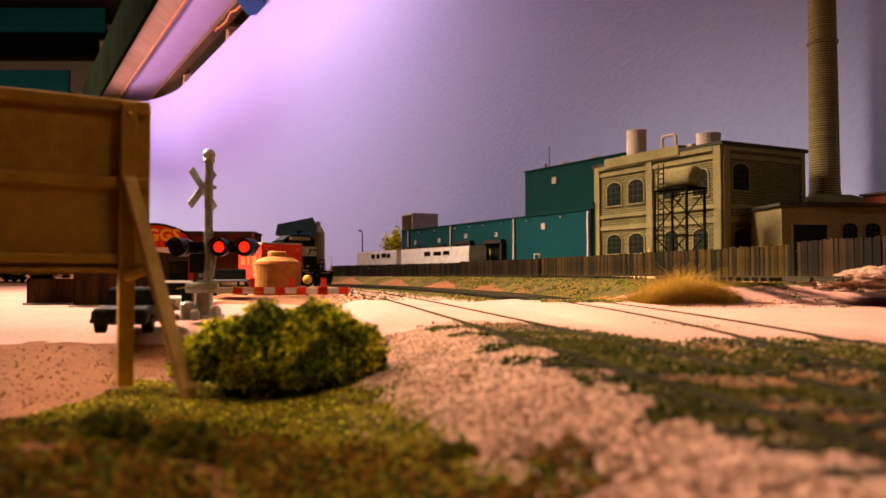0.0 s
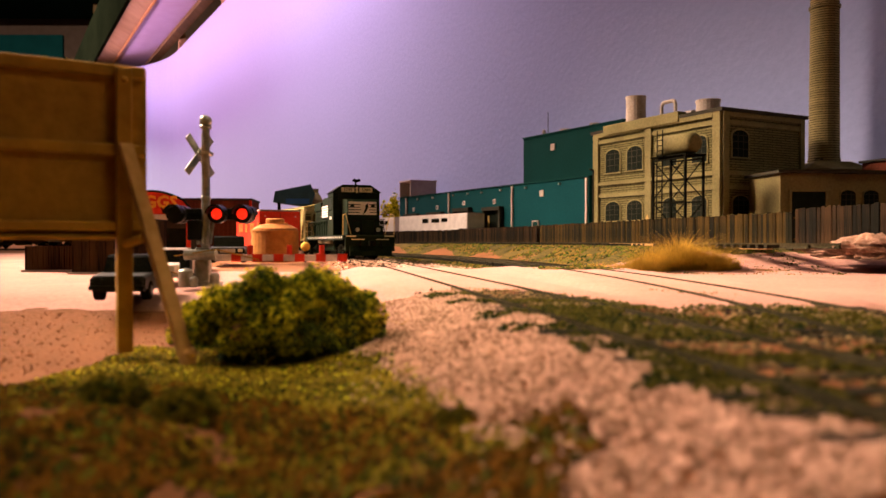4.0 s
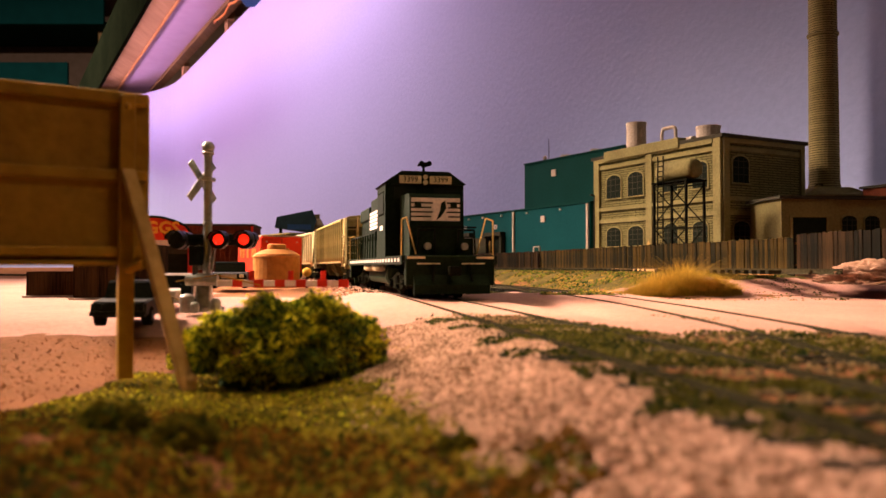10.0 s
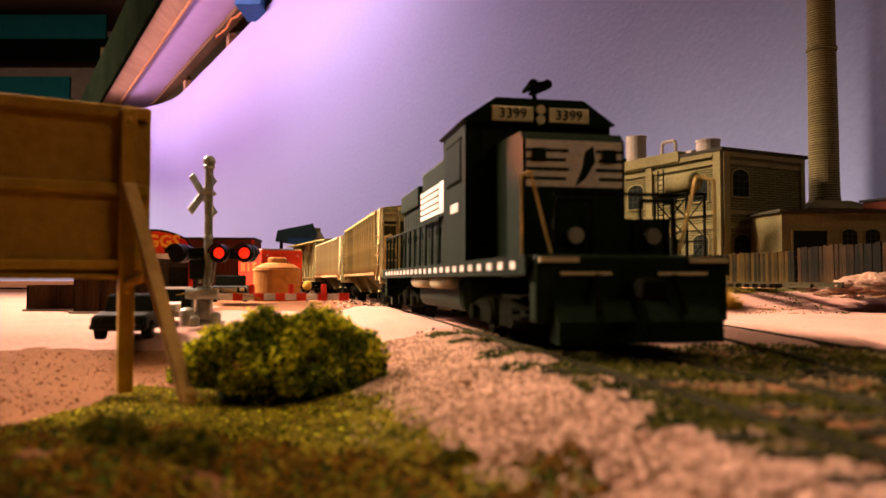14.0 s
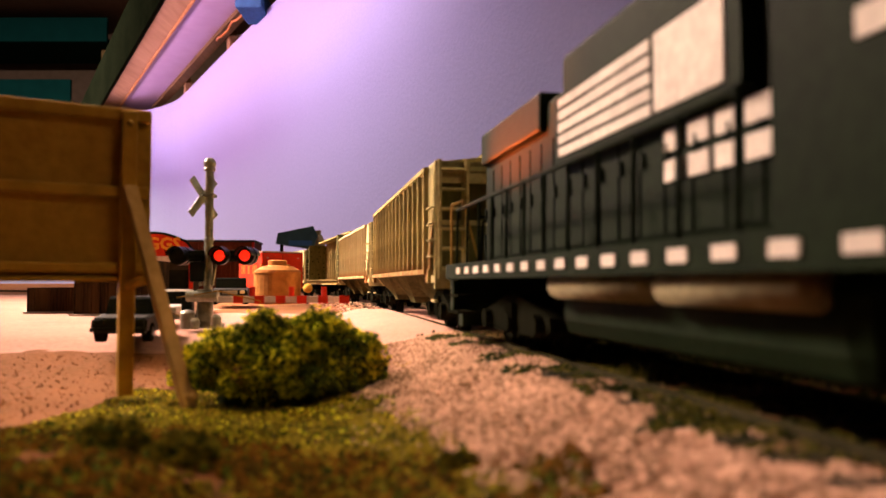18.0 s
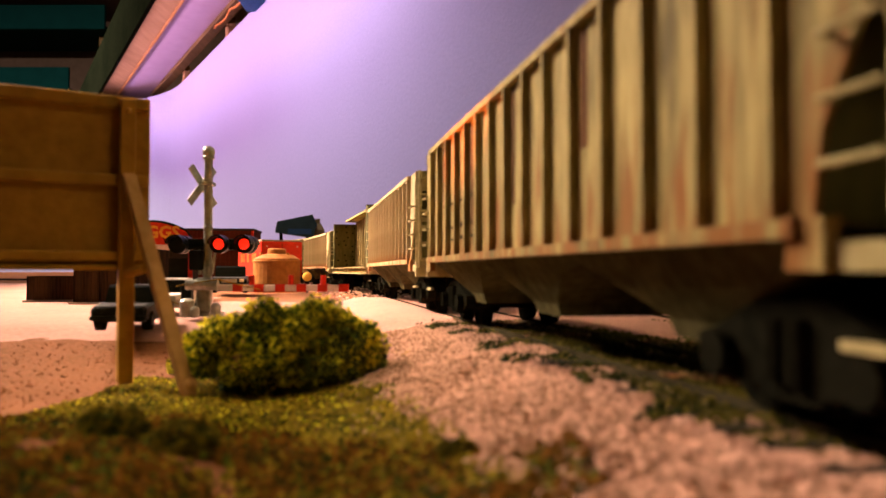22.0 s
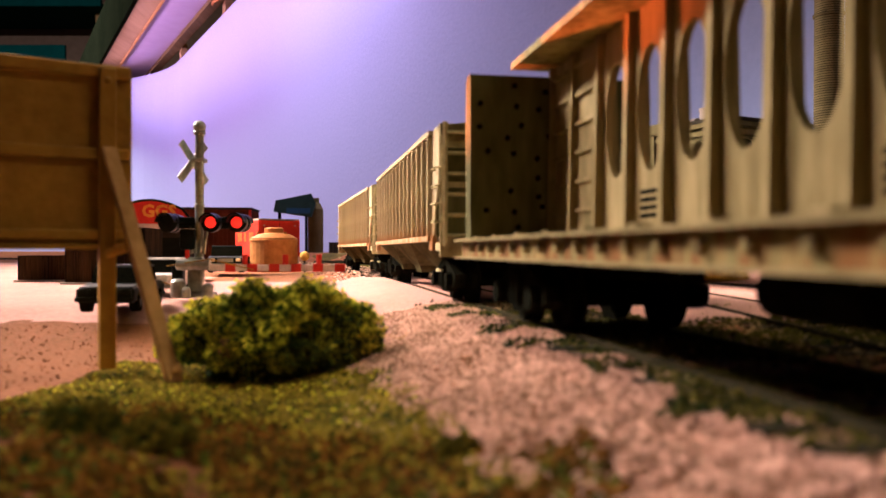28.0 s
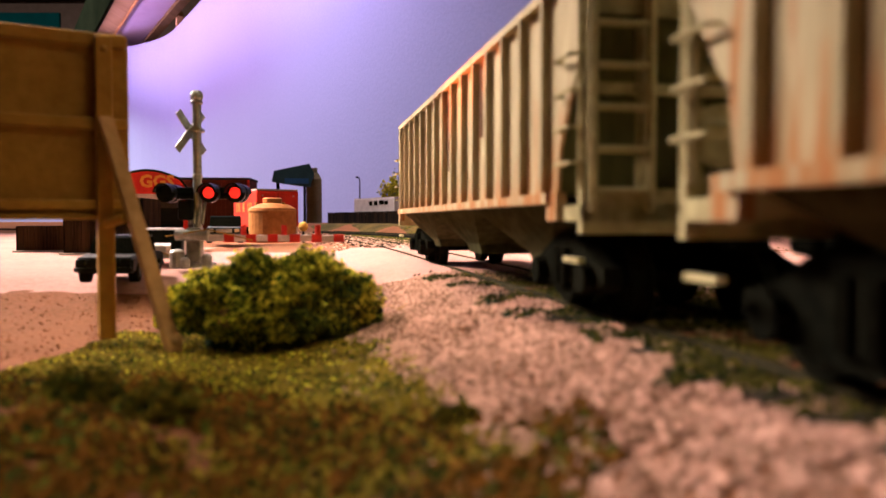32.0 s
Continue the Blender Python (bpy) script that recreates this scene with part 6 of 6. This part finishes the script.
# ---- billboard, seen from behind ----
def build_billboard():
    ang = math.degrees(math.atan2(-0.012, -0.0203))
    t = thing("billboard", pose(-0.0537, 0.140, 0.0, 0, 0, ang), "tan billboard seen from behind, with rails and braces on two legs", "billboard")
    # x runs along the board away from the track; y is its back, turned to the eye
    L, Z0, Z1 = 0.088, 0.0172, 0.0482
    part("panel", boxes((0.0, L, -0.0010, 0.0002, Z0, Z1), bev=0.0002), M_SIGNB, t)
    for z, h in ((Z1 - 0.0022, 0.0022), (0.0322, 0.0020), (Z0 + 0.0016, 0.0017), (Z0, 0.0009)):
        part("rail", boxes((0.0004, L, 0.0002, 0.0017, z, z + h), bev=0.0003), M_SIGNB, t)
    for x in (0.0028, 0.034, 0.062, 0.084):
        part("post", boxes((x, x + 0.0026, 0.0003, 0.0030, -0.0028, Z1 - 0.0006), bev=0.0003), M_SIGNB, t)
        bm = bmesh.new()
        a, b = Vector((x + 0.0013, 0.0034, 0.0340)), Vector((x - 0.0072, 0.0135, -0.0042))
        u = (b - a).normalized()
        sx = Vector((0.0012, 0, 0))
        sy = u.cross(sx).normalized() * 0.0010
        vs = [a + i * sx + j * sy for i in (-1, 1) for j in (-1, 1)] + [b + i * sx + j * sy for i in (-1, 1) for j in (-1, 1)]
        quads(bm, vs, ((0, 1, 3, 2), (4, 6, 7, 5), (0, 4, 5, 1), (2, 3, 7, 6), (0, 2, 6, 4), (1, 5, 7, 3)))
        bmesh.ops.bevel(bm, geom=list(bm.edges), offset=0.00025, segments=2, affect="EDGES")
        part("brace", bm, M_BRACE, t, "bright tan diagonal brace")
        bm = bmesh.new()
        bmesh.ops.create_icosphere(bm, subdivisions=2, radius=0.0006, matrix=Matrix.Translation((x + 0.0013, 0.0030, Z1 - 0.0028)))
        part("bolt", bm, M_SIGNB, t, smooth=True)
        bm = bmesh.new()
        bmesh.ops.create_icosphere(bm, subdivisions=2, radius=0.0013, matrix=Matrix.Translation((x - 0.0074, 0.0132, -0.0022)))
        part("foot_blob", bm, M_BRACE, t, smooth=True)
        bm = bmesh.new()
        rod(bm, (x + 0.0013, 0.003, 0.0165), (x - 0.001, 0.0075, 0.0175), 0.0008, 8)
        part("strut", bm, M_SIGNB, t)
    return t


build_billboard()


# ---- crossing signal ----
def build_signal():
    FZ = 0.0214
    t = thing("crossing_signal", pose(-0.0705, 0.230, 0.0036, 0, 0, 0), "silver railway crossing signal with crossbuck and red flashers", "crossing signal")
    bm = bmesh.new()
    rod(bm, (0, 0, 0.004), (0, 0, 0.0478), 0.00125, 12)
    part("mast", bm, M_SILVER, t, smooth=False)
    bm = bmesh.new()
    bmesh.ops.create_icosphere(bm, subdivisions=2, radius=0.0019, matrix=Matrix.Translation((0, 0, 0.0492)))
    rod(bm, (0, 0, 0.0470), (0, 0, 0.0480), 0.0017, 12)
    part("finial", bm, M_SILVER, t, "round silver mast cap", True)
    for a in (48, -48):
        bm = boxes((-0.0075, 0.0075, -0.0009, -0.0004, -0.0012, 0.0012), bev=0.0002)
        part("crossbuck_blade", bm, M_SILVER, t, "grey-white crossbuck blade").matrix_basis = pose(-0.0030, 0.0024 + a * 0.00001, 0.0392, 0, a, 62)
    part("crossbuck_clamp", boxes((-0.0016, 0.0016, -0.0016, 0.0026, 0.0390, 0.0402), bev=0.0003), M_SILVER, t)
    bm = bmesh.new()
    rod(bm, (-0.0090, 0, FZ), (0.0118, 0, FZ), 0.0009, 8)
    part("light_bar", bm, M_SIGBLK, t)
    part("light_backplate", boxes((-0.0088, 0.0122, -0.0006, 0.0006, FZ - 0.0017, FZ + 0.0017), bev=0.0003), M_SIGBLK, t)
    part("junction_box", boxes((-0.0050, -0.0006, -0.0026, 0.0012, FZ - 0.0078, FZ - 0.0018), bev=0.0006), M_SIGBLK, t)
    for x, sides in ((-0.0082, (-1, 1)), (0.0041, (-1,)), (0.0116, (-1, 1))):
        for q in sides:
            bm = bmesh.new()
            rod(bm, (x, q * 0.0008, FZ), (x, q * 0.0030, FZ), 0.0028, 18)
            hd = part("flasher", bm, M_SIGBLK, t, "black round flasher head")
            bm = bmesh.new()
            n = 14
            ring = []
            for k in range(n + 1):
                a = math.pi * (0.0 + k / n)
                ring.append([bm.verts.new((x + r * math.cos(a), q * yy, FZ + r * math.sin(a))) for r, yy in ((0.0027, 0.0028), (0.0027, 0.0058), (0.0022, 0.0058), (0.0022, 0.0028))])
            for a, b in zip(ring, ring[1:]):
                for k in range(4):
                    bm.faces.new((a[k], a[(k + 1) % 4], b[(k + 1) % 4], b[k]))
            part("hood", bm, M_SIGBLK, hd)
            if q < 0 and x > 0:
                bm = bmesh.new()
                revolve(bm, [(0.0016, 0.0), (0.0014, 0.0006), (0.0008, 0.0010), (0.0003, 0.0011)], 16)
                ob = part("lens", bm, M_LENS, hd, "glowing red lens")
                ob.matrix_basis = pose(x, -0.0031, FZ, 90, 0, 0)
    bm = bmesh.new()
    bmesh.ops.create_icosphere(bm, subdivisions=2, radius=0.0015, matrix=Matrix.Translation((0, 0, 0.0262)))
    part("bell", bm, M_SILVER, t, smooth=True)
    # gate machine and lowered arm
    for k, (x, y, r, h) in enumerate(((-0.0040, -0.0062, 0.0021, 0.0052), (0.0046, -0.0070, 0.0015, 0.0040), (-0.0012, -0.0080, 0.0013, 0.0030))):
        bm = bmesh.new()
        revolve(bm, [(r * 0.8, 0), (r, 0.0004), (r, h - 0.0006), (r * 0.7, h), (r * 0.2, h + 0.0003)], 14, (x, y, 0.0))
        part("counterweight", bm, M_SILVER, t, "rounded silver counterweight")
    part("base", boxes((-0.0042, 0.0042, -0.0036, 0.0036, 0.0, 0.0014), bev=0.0003), M_SILVER, t)
    part("gate_machine", boxes((-0.0022, 0.0022, -0.0044, -0.0014, 0.0014, 0.0115), bev=0.0006), M_SILVER, t)
    part("relay_box", boxes((-0.0078, -0.0046, -0.0010, 0.0020, 0.0, 0.0095), bev=0.0005), M_SIGBLK, t)
    for k in range(4):
        bm = bmesh.new()
        rod(bm, (0.0012 * (k - 1.5), -0.0018, 0.0125), (0.0016 * (k - 1.5), 0.0, 0.0205), 0.0005, 6)
        part("stay", bm, M_SILVER, t)
    bm = bmesh.new()
    rod(bm, (-0.0046, -0.0052, 0.0094), (0.0046, -0.0052, 0.0094), 0.0016, 12)
    part("arm_pivot", bm, M_SILVER, t)
    arm = part("gate_arm", boxes((0.004, 0.041, -0.0054, -0.0048, 0.0076, 0.0094), bev=0.0002), M_WHITE, t, "white gate arm with red bands")
    for k in range(6):
        x = 0.009 + 0.0062 * k
        part("red_band", boxes((x, x + 0.0029, -0.00555, -0.0046, 0.0074, 0.0096)), M_RED, arm, "red reflective band")
    for x in (0.0145, 0.026, 0.0355):
        bm = bmesh.new()
        rod(bm, (x, -0.0051, 0.0094), (x, -0.0051, 0.0122), 0.0008, 10)
        part("arm_lamp", bm, M_RED, arm, "small red arm lamp")
    bm = bmesh.new()
    for k, (a, b) in enumerate((((-0.008, -0.004, 0.009), (0.006, -0.010, 0.011)), ((0.006, -0.010, 0.011), (0.018, -0.009, 0.008)), ((-0.002, -0.005, 0.002), (-0.012, -0.007, 0.006)))):
        rod(bm, a, b, 0.00018, 6)
    part("wire", bm, M_GRASSY, t, "thin loose wire")


build_signal()


# ---- road vehicles ----
def build_car(m, paint, roof_paint, label, L=0.052, W=0.0195, pickup=False, trim=None):
    trim = trim or M_SILVER
    t = thing("car", m, label, "car", "parked cars by the service station")
    k = L / 0.052
    prof = [(-0.026 * k, 0.0035), (0.026 * k, 0.0035), (0.0262 * k, 0.0062), (0.0255 * k, 0.0092), (0.0115 * k, 0.0102), (-0.016 * k, 0.0104), (-0.0255 * k, 0.0098), (-0.0262 * k, 0.007)]
    bm = bmesh.new()
    prism(bm, prof, -W / 2, W / 2, "y")
    bmesh.ops.bevel(bm, geom=list(bm.edges), offset=0.0008, segments=2, affect="EDGES")
    body = part("body", bm, paint, t)
    c0, c1 = (0.000 * k, 0.0118 * k) if pickup else (-0.0155 * k, 0.0118 * k)
    bm = bmesh.new()
    prism(bm, [(c0 - 0.001, 0.0100), (c1, 0.0100), (c1 - 0.0048, 0.0158), (c0 + 0.0025, 0.0158)], -W / 2 + 0.0012, W / 2 - 0.0012, "y")
    part("glasshouse", bm, M_UNDER, t, "dark car windows")
    bm = bmesh.new()
    prism(bm, [(c0 + 0.0018, 0.0157), (c1 - 0.0045, 0.0157), (c1 - 0.0058, 0.0168), (c0 + 0.0032, 0.0168)], -W / 2 + 0.0012, W / 2 - 0.0012, "y")
    bmesh.ops.bevel(bm, geom=list(bm.edges), offset=0.0003, segments=2, affect="EDGES")
    part("roof", bm, roof_paint, t)
    for x in (-0.0165 * k, 0.0168 * k):
        for s in (1, -1):
            bm = bmesh.new()
            rod(bm, (x, s * (W / 2 - 0.0028), 0.0036), (x, s * (W / 2 + 0.0002), 0.0036), 0.0036, 18)
            wh = part("wheel", bm, M_UNDER, t)
            bm = bmesh.new()
            rod(bm, (x, s * (W / 2 + 0.0002), 0.0036), (x, s * (W / 2 + 0.0005), 0.0036), 0.0019, 14)
            part("hubcap", bm, trim, wh, "round hubcap")
    for x in (-0.0266 * k, 0.0266 * k):
        part("bumper", boxes((x - 0.0006, x + 0.0006, -W / 2, W / 2, 0.0042, 0.0058), bev=0.0003), trim, t)
    for s in (1, -1):
        part("headlight", boxes((0.0258 * k, 0.0266 * k, s * W * 0.36 - 0.0014, s * W * 0.36 + 0.0014, 0.0068, 0.0088), bev=0.0003), trim if trim is M_SIGBLK else M_CREAM, t)
        part("tail_light", boxes((-0.0266 * k, -0.0258 * k, s * W * 0.38 - 0.0012, s * W * 0.38 + 0.0012, 0.0066, 0.0088), bev=0.0002), M_RED, t)
    part("grille", boxes((0.0261 * k, 0.0267 * k, -W * 0.22, W * 0.22, 0.0064, 0.0088)), trim, t)
    return t


M_CAR = mat("black_car_paint", (0.008, 0.011, 0.008), (0.005, 0.007, 0.005), 0.45, 0, 300, 30, 0.0, spec=0.08)
build_car(pose(-0.0800, 0.200, 0.0024, 0, 0, 277) @ Matrix.Scale(0.66, 4), M_CAR, M_CAR, "black toy car parked on the road behind the billboard", 0.046, trim=M_SIGBLK)
build_car(pose(-0.0925, 0.262, 0.0026, 0, 0, 283) @ Matrix.Scale(0.72, 4), M_WHITE, M_WHITE, "white toy car with dark windows parked beside the crossing signal", 0.046)
build_car(pose(-0.138, 0.50, 0.0034, 0, 0, 283), M_CAR, M_CAR, "black toy pickup with silver bumper beside the red truck", 0.056, 0.021, True)


def build_box_truck():
    t = thing("red_trailer", pose(-0.110, 0.60, 0.0034, 0, 0, 126), "bright red box trailer with faded lettering bars by the tracks", "truck trailer")
    # x runs away from the eye, y to the far side of the tracks
    W, L = 0.034, 0.047
    part("body", boxes((0, L, 0, W, 0.009, 0.0365), bev=0.0009), M_RED, t)
    part("roof", boxes((0.0005, L - 0.0005, 0.0005, W - 0.0005, 0.0365, 0.0376)), M_CONC, t, "pale roof edge")
    part("frame", boxes((0.002, L - 0.002, 0.004, W - 0.004, 0.0065, 0.009)), M_UNDER, t)
    for x in (0.010, 0.037):
        for y in (0.002, W - 0.007):
            bm = bmesh.new()
            rod(bm, (x, y, 0.0056), (x, y + 0.005, 0.0056), 0.0056, 16)
            part("wheel", bm, M_UNDER, t)
    for x, w in ((0.040, 0.009), (0.027, 0.006), (0.017, 0.009)):
        for k in range(2 if w < 0.008 else 3):
            part("lettering_bar", boxes((x - w * k / 3 - 0.0015, x - w * k / 3, W + 0.0001, W + 0.0004, 0.0205, 0.0275)), M_ORANGE, t, "faded orange lettering")
    part("door_seam", boxes((-0.0003, 0.0, W / 2 - 0.0002, W / 2 + 0.0002, 0.010, 0.0355)), M_BROWN, t)
    for z in (0.0095, 0.0350):
        part("edge_rail", boxes((-0.0006, 0.0, 0.001, W - 0.001, z, z + 0.0009)), M_RED, t)
    for y in (0.004, W - 0.005):
        part("corner_bolt", boxes((-0.0008, 0.0, y, y + 0.001, 0.0320, 0.0330)), M_CONC, t)


build_box_truck()


def build_tan_tank():
    t = thing("oil_tank", pose(-0.1115, 0.515, 0.003), "squat orange-tan storage tank with a domed lid", "storage tank")
    bm = bmesh.new()
    revolve(bm, [(0.0155, 0), (0.0155, 0.0205), (0.0150, 0.0222), (0.0105, 0.0248), (0.0062, 0.0256), (0.0062, 0.0285), (0.0050, 0.0292)], 32)
    part("shell", bm, M_ORANGE, t)
    for z in (0.0008, 0.0198):
        bm = bmesh.new()
        revolve(bm, [(0.0150, 0), (0.0159, 0.0003), (0.0159, 0.0011), (0.0150, 0.0014)], 32, (0, 0, z))
        part("hoop", bm, M_ORANGE, t)
    for x in (-0.0095, 0.0085):
        bm = bmesh.new()
        rod(bm, (x, -0.005, 0.0222), (x, -0.005, 0.0262), 0.0010, 8)
        part("filler_cap", bm, M_ORANGE, t)
    g = thing("signal_globe", pose(-0.0885, 0.50, 0.003), "small yellow glass globe lamp on a short post", "lamp")
    bm = bmesh.new()
    rod(bm, (0, 0, 0), (0, 0, 0.0075), 0.0007, 8)
    part("post", bm, M_UNDER, g)
    bm = bmesh.new()
    bmesh.ops.create_icosphere(bm, subdivisions=3, radius=0.0031, matrix=Matrix.Translation((0, 0, 0.0104)))
    part("globe", bm, mat("amber_glass", (0.75, 0.5, 0.1), (0.5, 0.3, 0.05), 0.1, 0, 200, 30, 0.0), g, "glossy amber globe", True)


build_tan_tank()


# ---- service station and the buildings by the far road ----
def build_station():
    t = thing("service_station", pose(-0.300, 0.70, 0.0034, 0, 0, 12) @ Matrix.Scale(1.1, 4), "dark service station with an arched red and yellow sign", "service station")
    W = 0.062
    part("wall", boxes((0, W, 0.004, 0.05, 0, 0.030)), M_ROOF, t)
    part("bay_door", boxes((W - 0.026, W - 0.004, 0.0035, 0.0045, 0, 0.023)), M_GLASSD, t)
    part("corner_post", boxes((W - 0.0035, W, 0.0, 0.004, 0, 0.030)), M_RED, t)
    part("corner_post", boxes((W - 0.029, W - 0.0265, 0.0, 0.004, 0, 0.030)), M_RED, t)
    part("canopy", boxes((-0.001, W + 0.001, -0.003, 0.05, 0.030, 0.0345)), M_WHITE, t, "white canopy band")
    bm = bmesh.new()
    pts = [(0, 0.0345), (W, 0.0345), (W, 0.040)]
    for k in range(1, 12):
        a = k / 12
        pts.append((W * (1 - a), 0.0405 + 0.0135 * math.sin(math.pi * (0.08 + 0.84 * a))))
    pts.append((0, 0.040))
    prism(bm, pts, -0.003, 0.0, "y")
    sg = part("sign", bm, M_RED, t, "arched red sign with yellow letters")
    bm = bmesh.new()
    edge = pts[2:]
    for a, b in zip(edge, edge[1:]):
        rod(bm, (a[0], -0.0025, a[1]), (b[0], -0.0025, b[1]), 0.0011, 6)
    part("sign_border", bm, M_GLASSD, sg, "dark sign edge")
    rot = Euler((radians(90), 0, 0)).to_matrix().to_4x4()
    M_YEL = mat("yellow_sign_paint", (0.8, 0.42, 0.04), (0.6, 0.3, 0.03), 0.6)
    words("sign_letters", "GGS", 0.0140, M_YEL, sg, Matrix.Translation((0.0385, -0.0033, 0.0445)) @ rot, "bold yellow letters", 0.035)
    words("sign_letters", "VICE", 0.0075, M_UNDER, sg, Matrix.Translation((W * 0.74, -0.0033, 0.0385)) @ rot, "small black letters")
    words("canopy_letters", "SERVI", 0.0034, M_UNDER, t, Matrix.Translation((W * 0.80, -0.0033, 0.0322)) @ rot, "small black letters")


build_station()


def build_brown_building():
    t = thing("brown_depot", pose(-0.296, 0.82, 0.0034, 0, 0, 6) @ Matrix.Scale(1.06, 4), "red-brown sided depot building with a flat roof", "building")
    W = 0.086
    part("wall", boxes((0, W, 0, 0.06, 0, 0.054)), M_BROWN, t)
    part("roof", boxes((-0.001, W + 0.001, -0.001, 0.061, 0.0542, 0.0562)), M_ROOF, t)
    for k in range(18):
        x = 0.002 + 0.0046 * k
        part("batten", boxes((x, x + 0.0012, -0.0007, 0.0, 0, 0.0535)), M_BROWN, t)
    part("corner_trim", boxes((W - 0.002, W + 0.0005, -0.0012, 0.001, 0, 0.054)), M_RED, t)


build_brown_building()


def build_bins():
    for x, y, w, h, a in ((-0.195, 0.362, 0.021, 0.0112, 12), (-0.1605, 0.336, 0.031, 0.0235, 4)):
        t = thing("timber_bin", pose(x, y, 0.0034, 0, 0, a), "dark weathered timber storage bin on the road", "storage bin", "timber bins by the road")
        n = 9
        for k in range(n):
            part("plank", boxes((w * k / n + 0.0001, w * (k + 1) / n - 0.0001, -0.0012, 0.0, 0, h)), M_FENCE, t)
            part("plank", boxes((w * k / n + 0.0001, w * (k + 1) / n - 0.0001, 0.026, 0.0272, 0, h)), M_FENCE, t)
        part("side", boxes((-0.0012, 0.0, 0.0, 0.026, 0, h)), M_FENCE, t)
        part("side", boxes((w, w + 0.0012, 0.0, 0.026, 0, h)), M_FENCE, t)
        part("floor", boxes((0, w, 0.0, 0.026, 0.0005, 0.002)), M_FENCE, t)
        part("pallet", boxes((-0.002, w + 0.002, -0.003, 0.029, -0.0012, 0.0)), M_CONC, t)


build_bins()


def build_blue_bin():
    t = thing("coal_hopper", pose(-0.318, 1.45, 0.003, 0, 0, 8), "weathered blue-grey raised coal hopper near the backdrop", "hopper building")
    bm = bmesh.new()
    prism(bm, [(0.0, 0.088), (0.070, 0.078), (0.078, 0.104), (0.070, 0.122), (0.004, 0.108)], 0, 0.04, "y")
    part("bin", bm, mat("grey_green_bin_paint", (0.05, 0.12, 0.11), (0.03, 0.075, 0.07), 0.7), t)
    part("name_panel", boxes((0.024, 0.068, -0.0015, 0.0, 0.084, 0.094)), M_BLUE, t, "blue painted panel")
    for x in (0.008, 0.058):
        for y in (0.004, 0.034):
            part("leg", boxes((x, x + 0.004, y, y + 0.004, 0, 0.088 if x < 0.03 else 0.082)), M_UNDER, t)
    s = thing("tan_silo", pose(-0.247, 1.50, 0.003), "tan grain silo tower near the backdrop", "silo")
    bm = bmesh.new()
    revolve(bm, [(0.015, 0), (0.015, 0.094), (0.009, 0.106), (0.002, 0.109)], 22)
    part("tower", bm, M_FACTT, s)
    part("head_house", boxes((-0.006, 0.006, -0.006, 0.006, 0.104, 0.116)), M_FACTT, s)


build_blue_bin()

# loose timber by the yard rails
for x, y, a, L in ((0.128, 0.46, 99, 0.07), (0.165, 0.385, 100, 0.05)):
    t = thing("timber_baulk", pose(x, y, YARD_Z, 0, 0, a), "pale loose timber baulk lying by the rails", "timber", "loose timbers in the yard")
    part("baulk", boxes((0, L, -0.0016, 0.0016, -0.0006, 0.0022), bev=0.0003), M_BRACE, t)


def motions():
    times = [k * 0.5 for k in range(65)]
    for ob, off, reach in TRAIN:
        seat = pose(0, 0.0022, 0, 0, 0, 0.8) if ob is loco else Matrix()
        walk(ob, [(t, ride(lead_at(t) + off, reach) @ seat) for t in times])
    # the wheels roll without slipping
    roll = [k * 0.1 for k in range(321)]
    turned = [math.degrees((lead_at(0.0) - lead_at(t)) / 0.0048) for t in roll]
    for ws, car in SPINNERS:
        x = ws.matrix_basis.translation.x
        walk(ws, [(t, pose(x, 0, 0.0048, 0, a, 0)) for t, a in zip(roll, turned)])


motions()
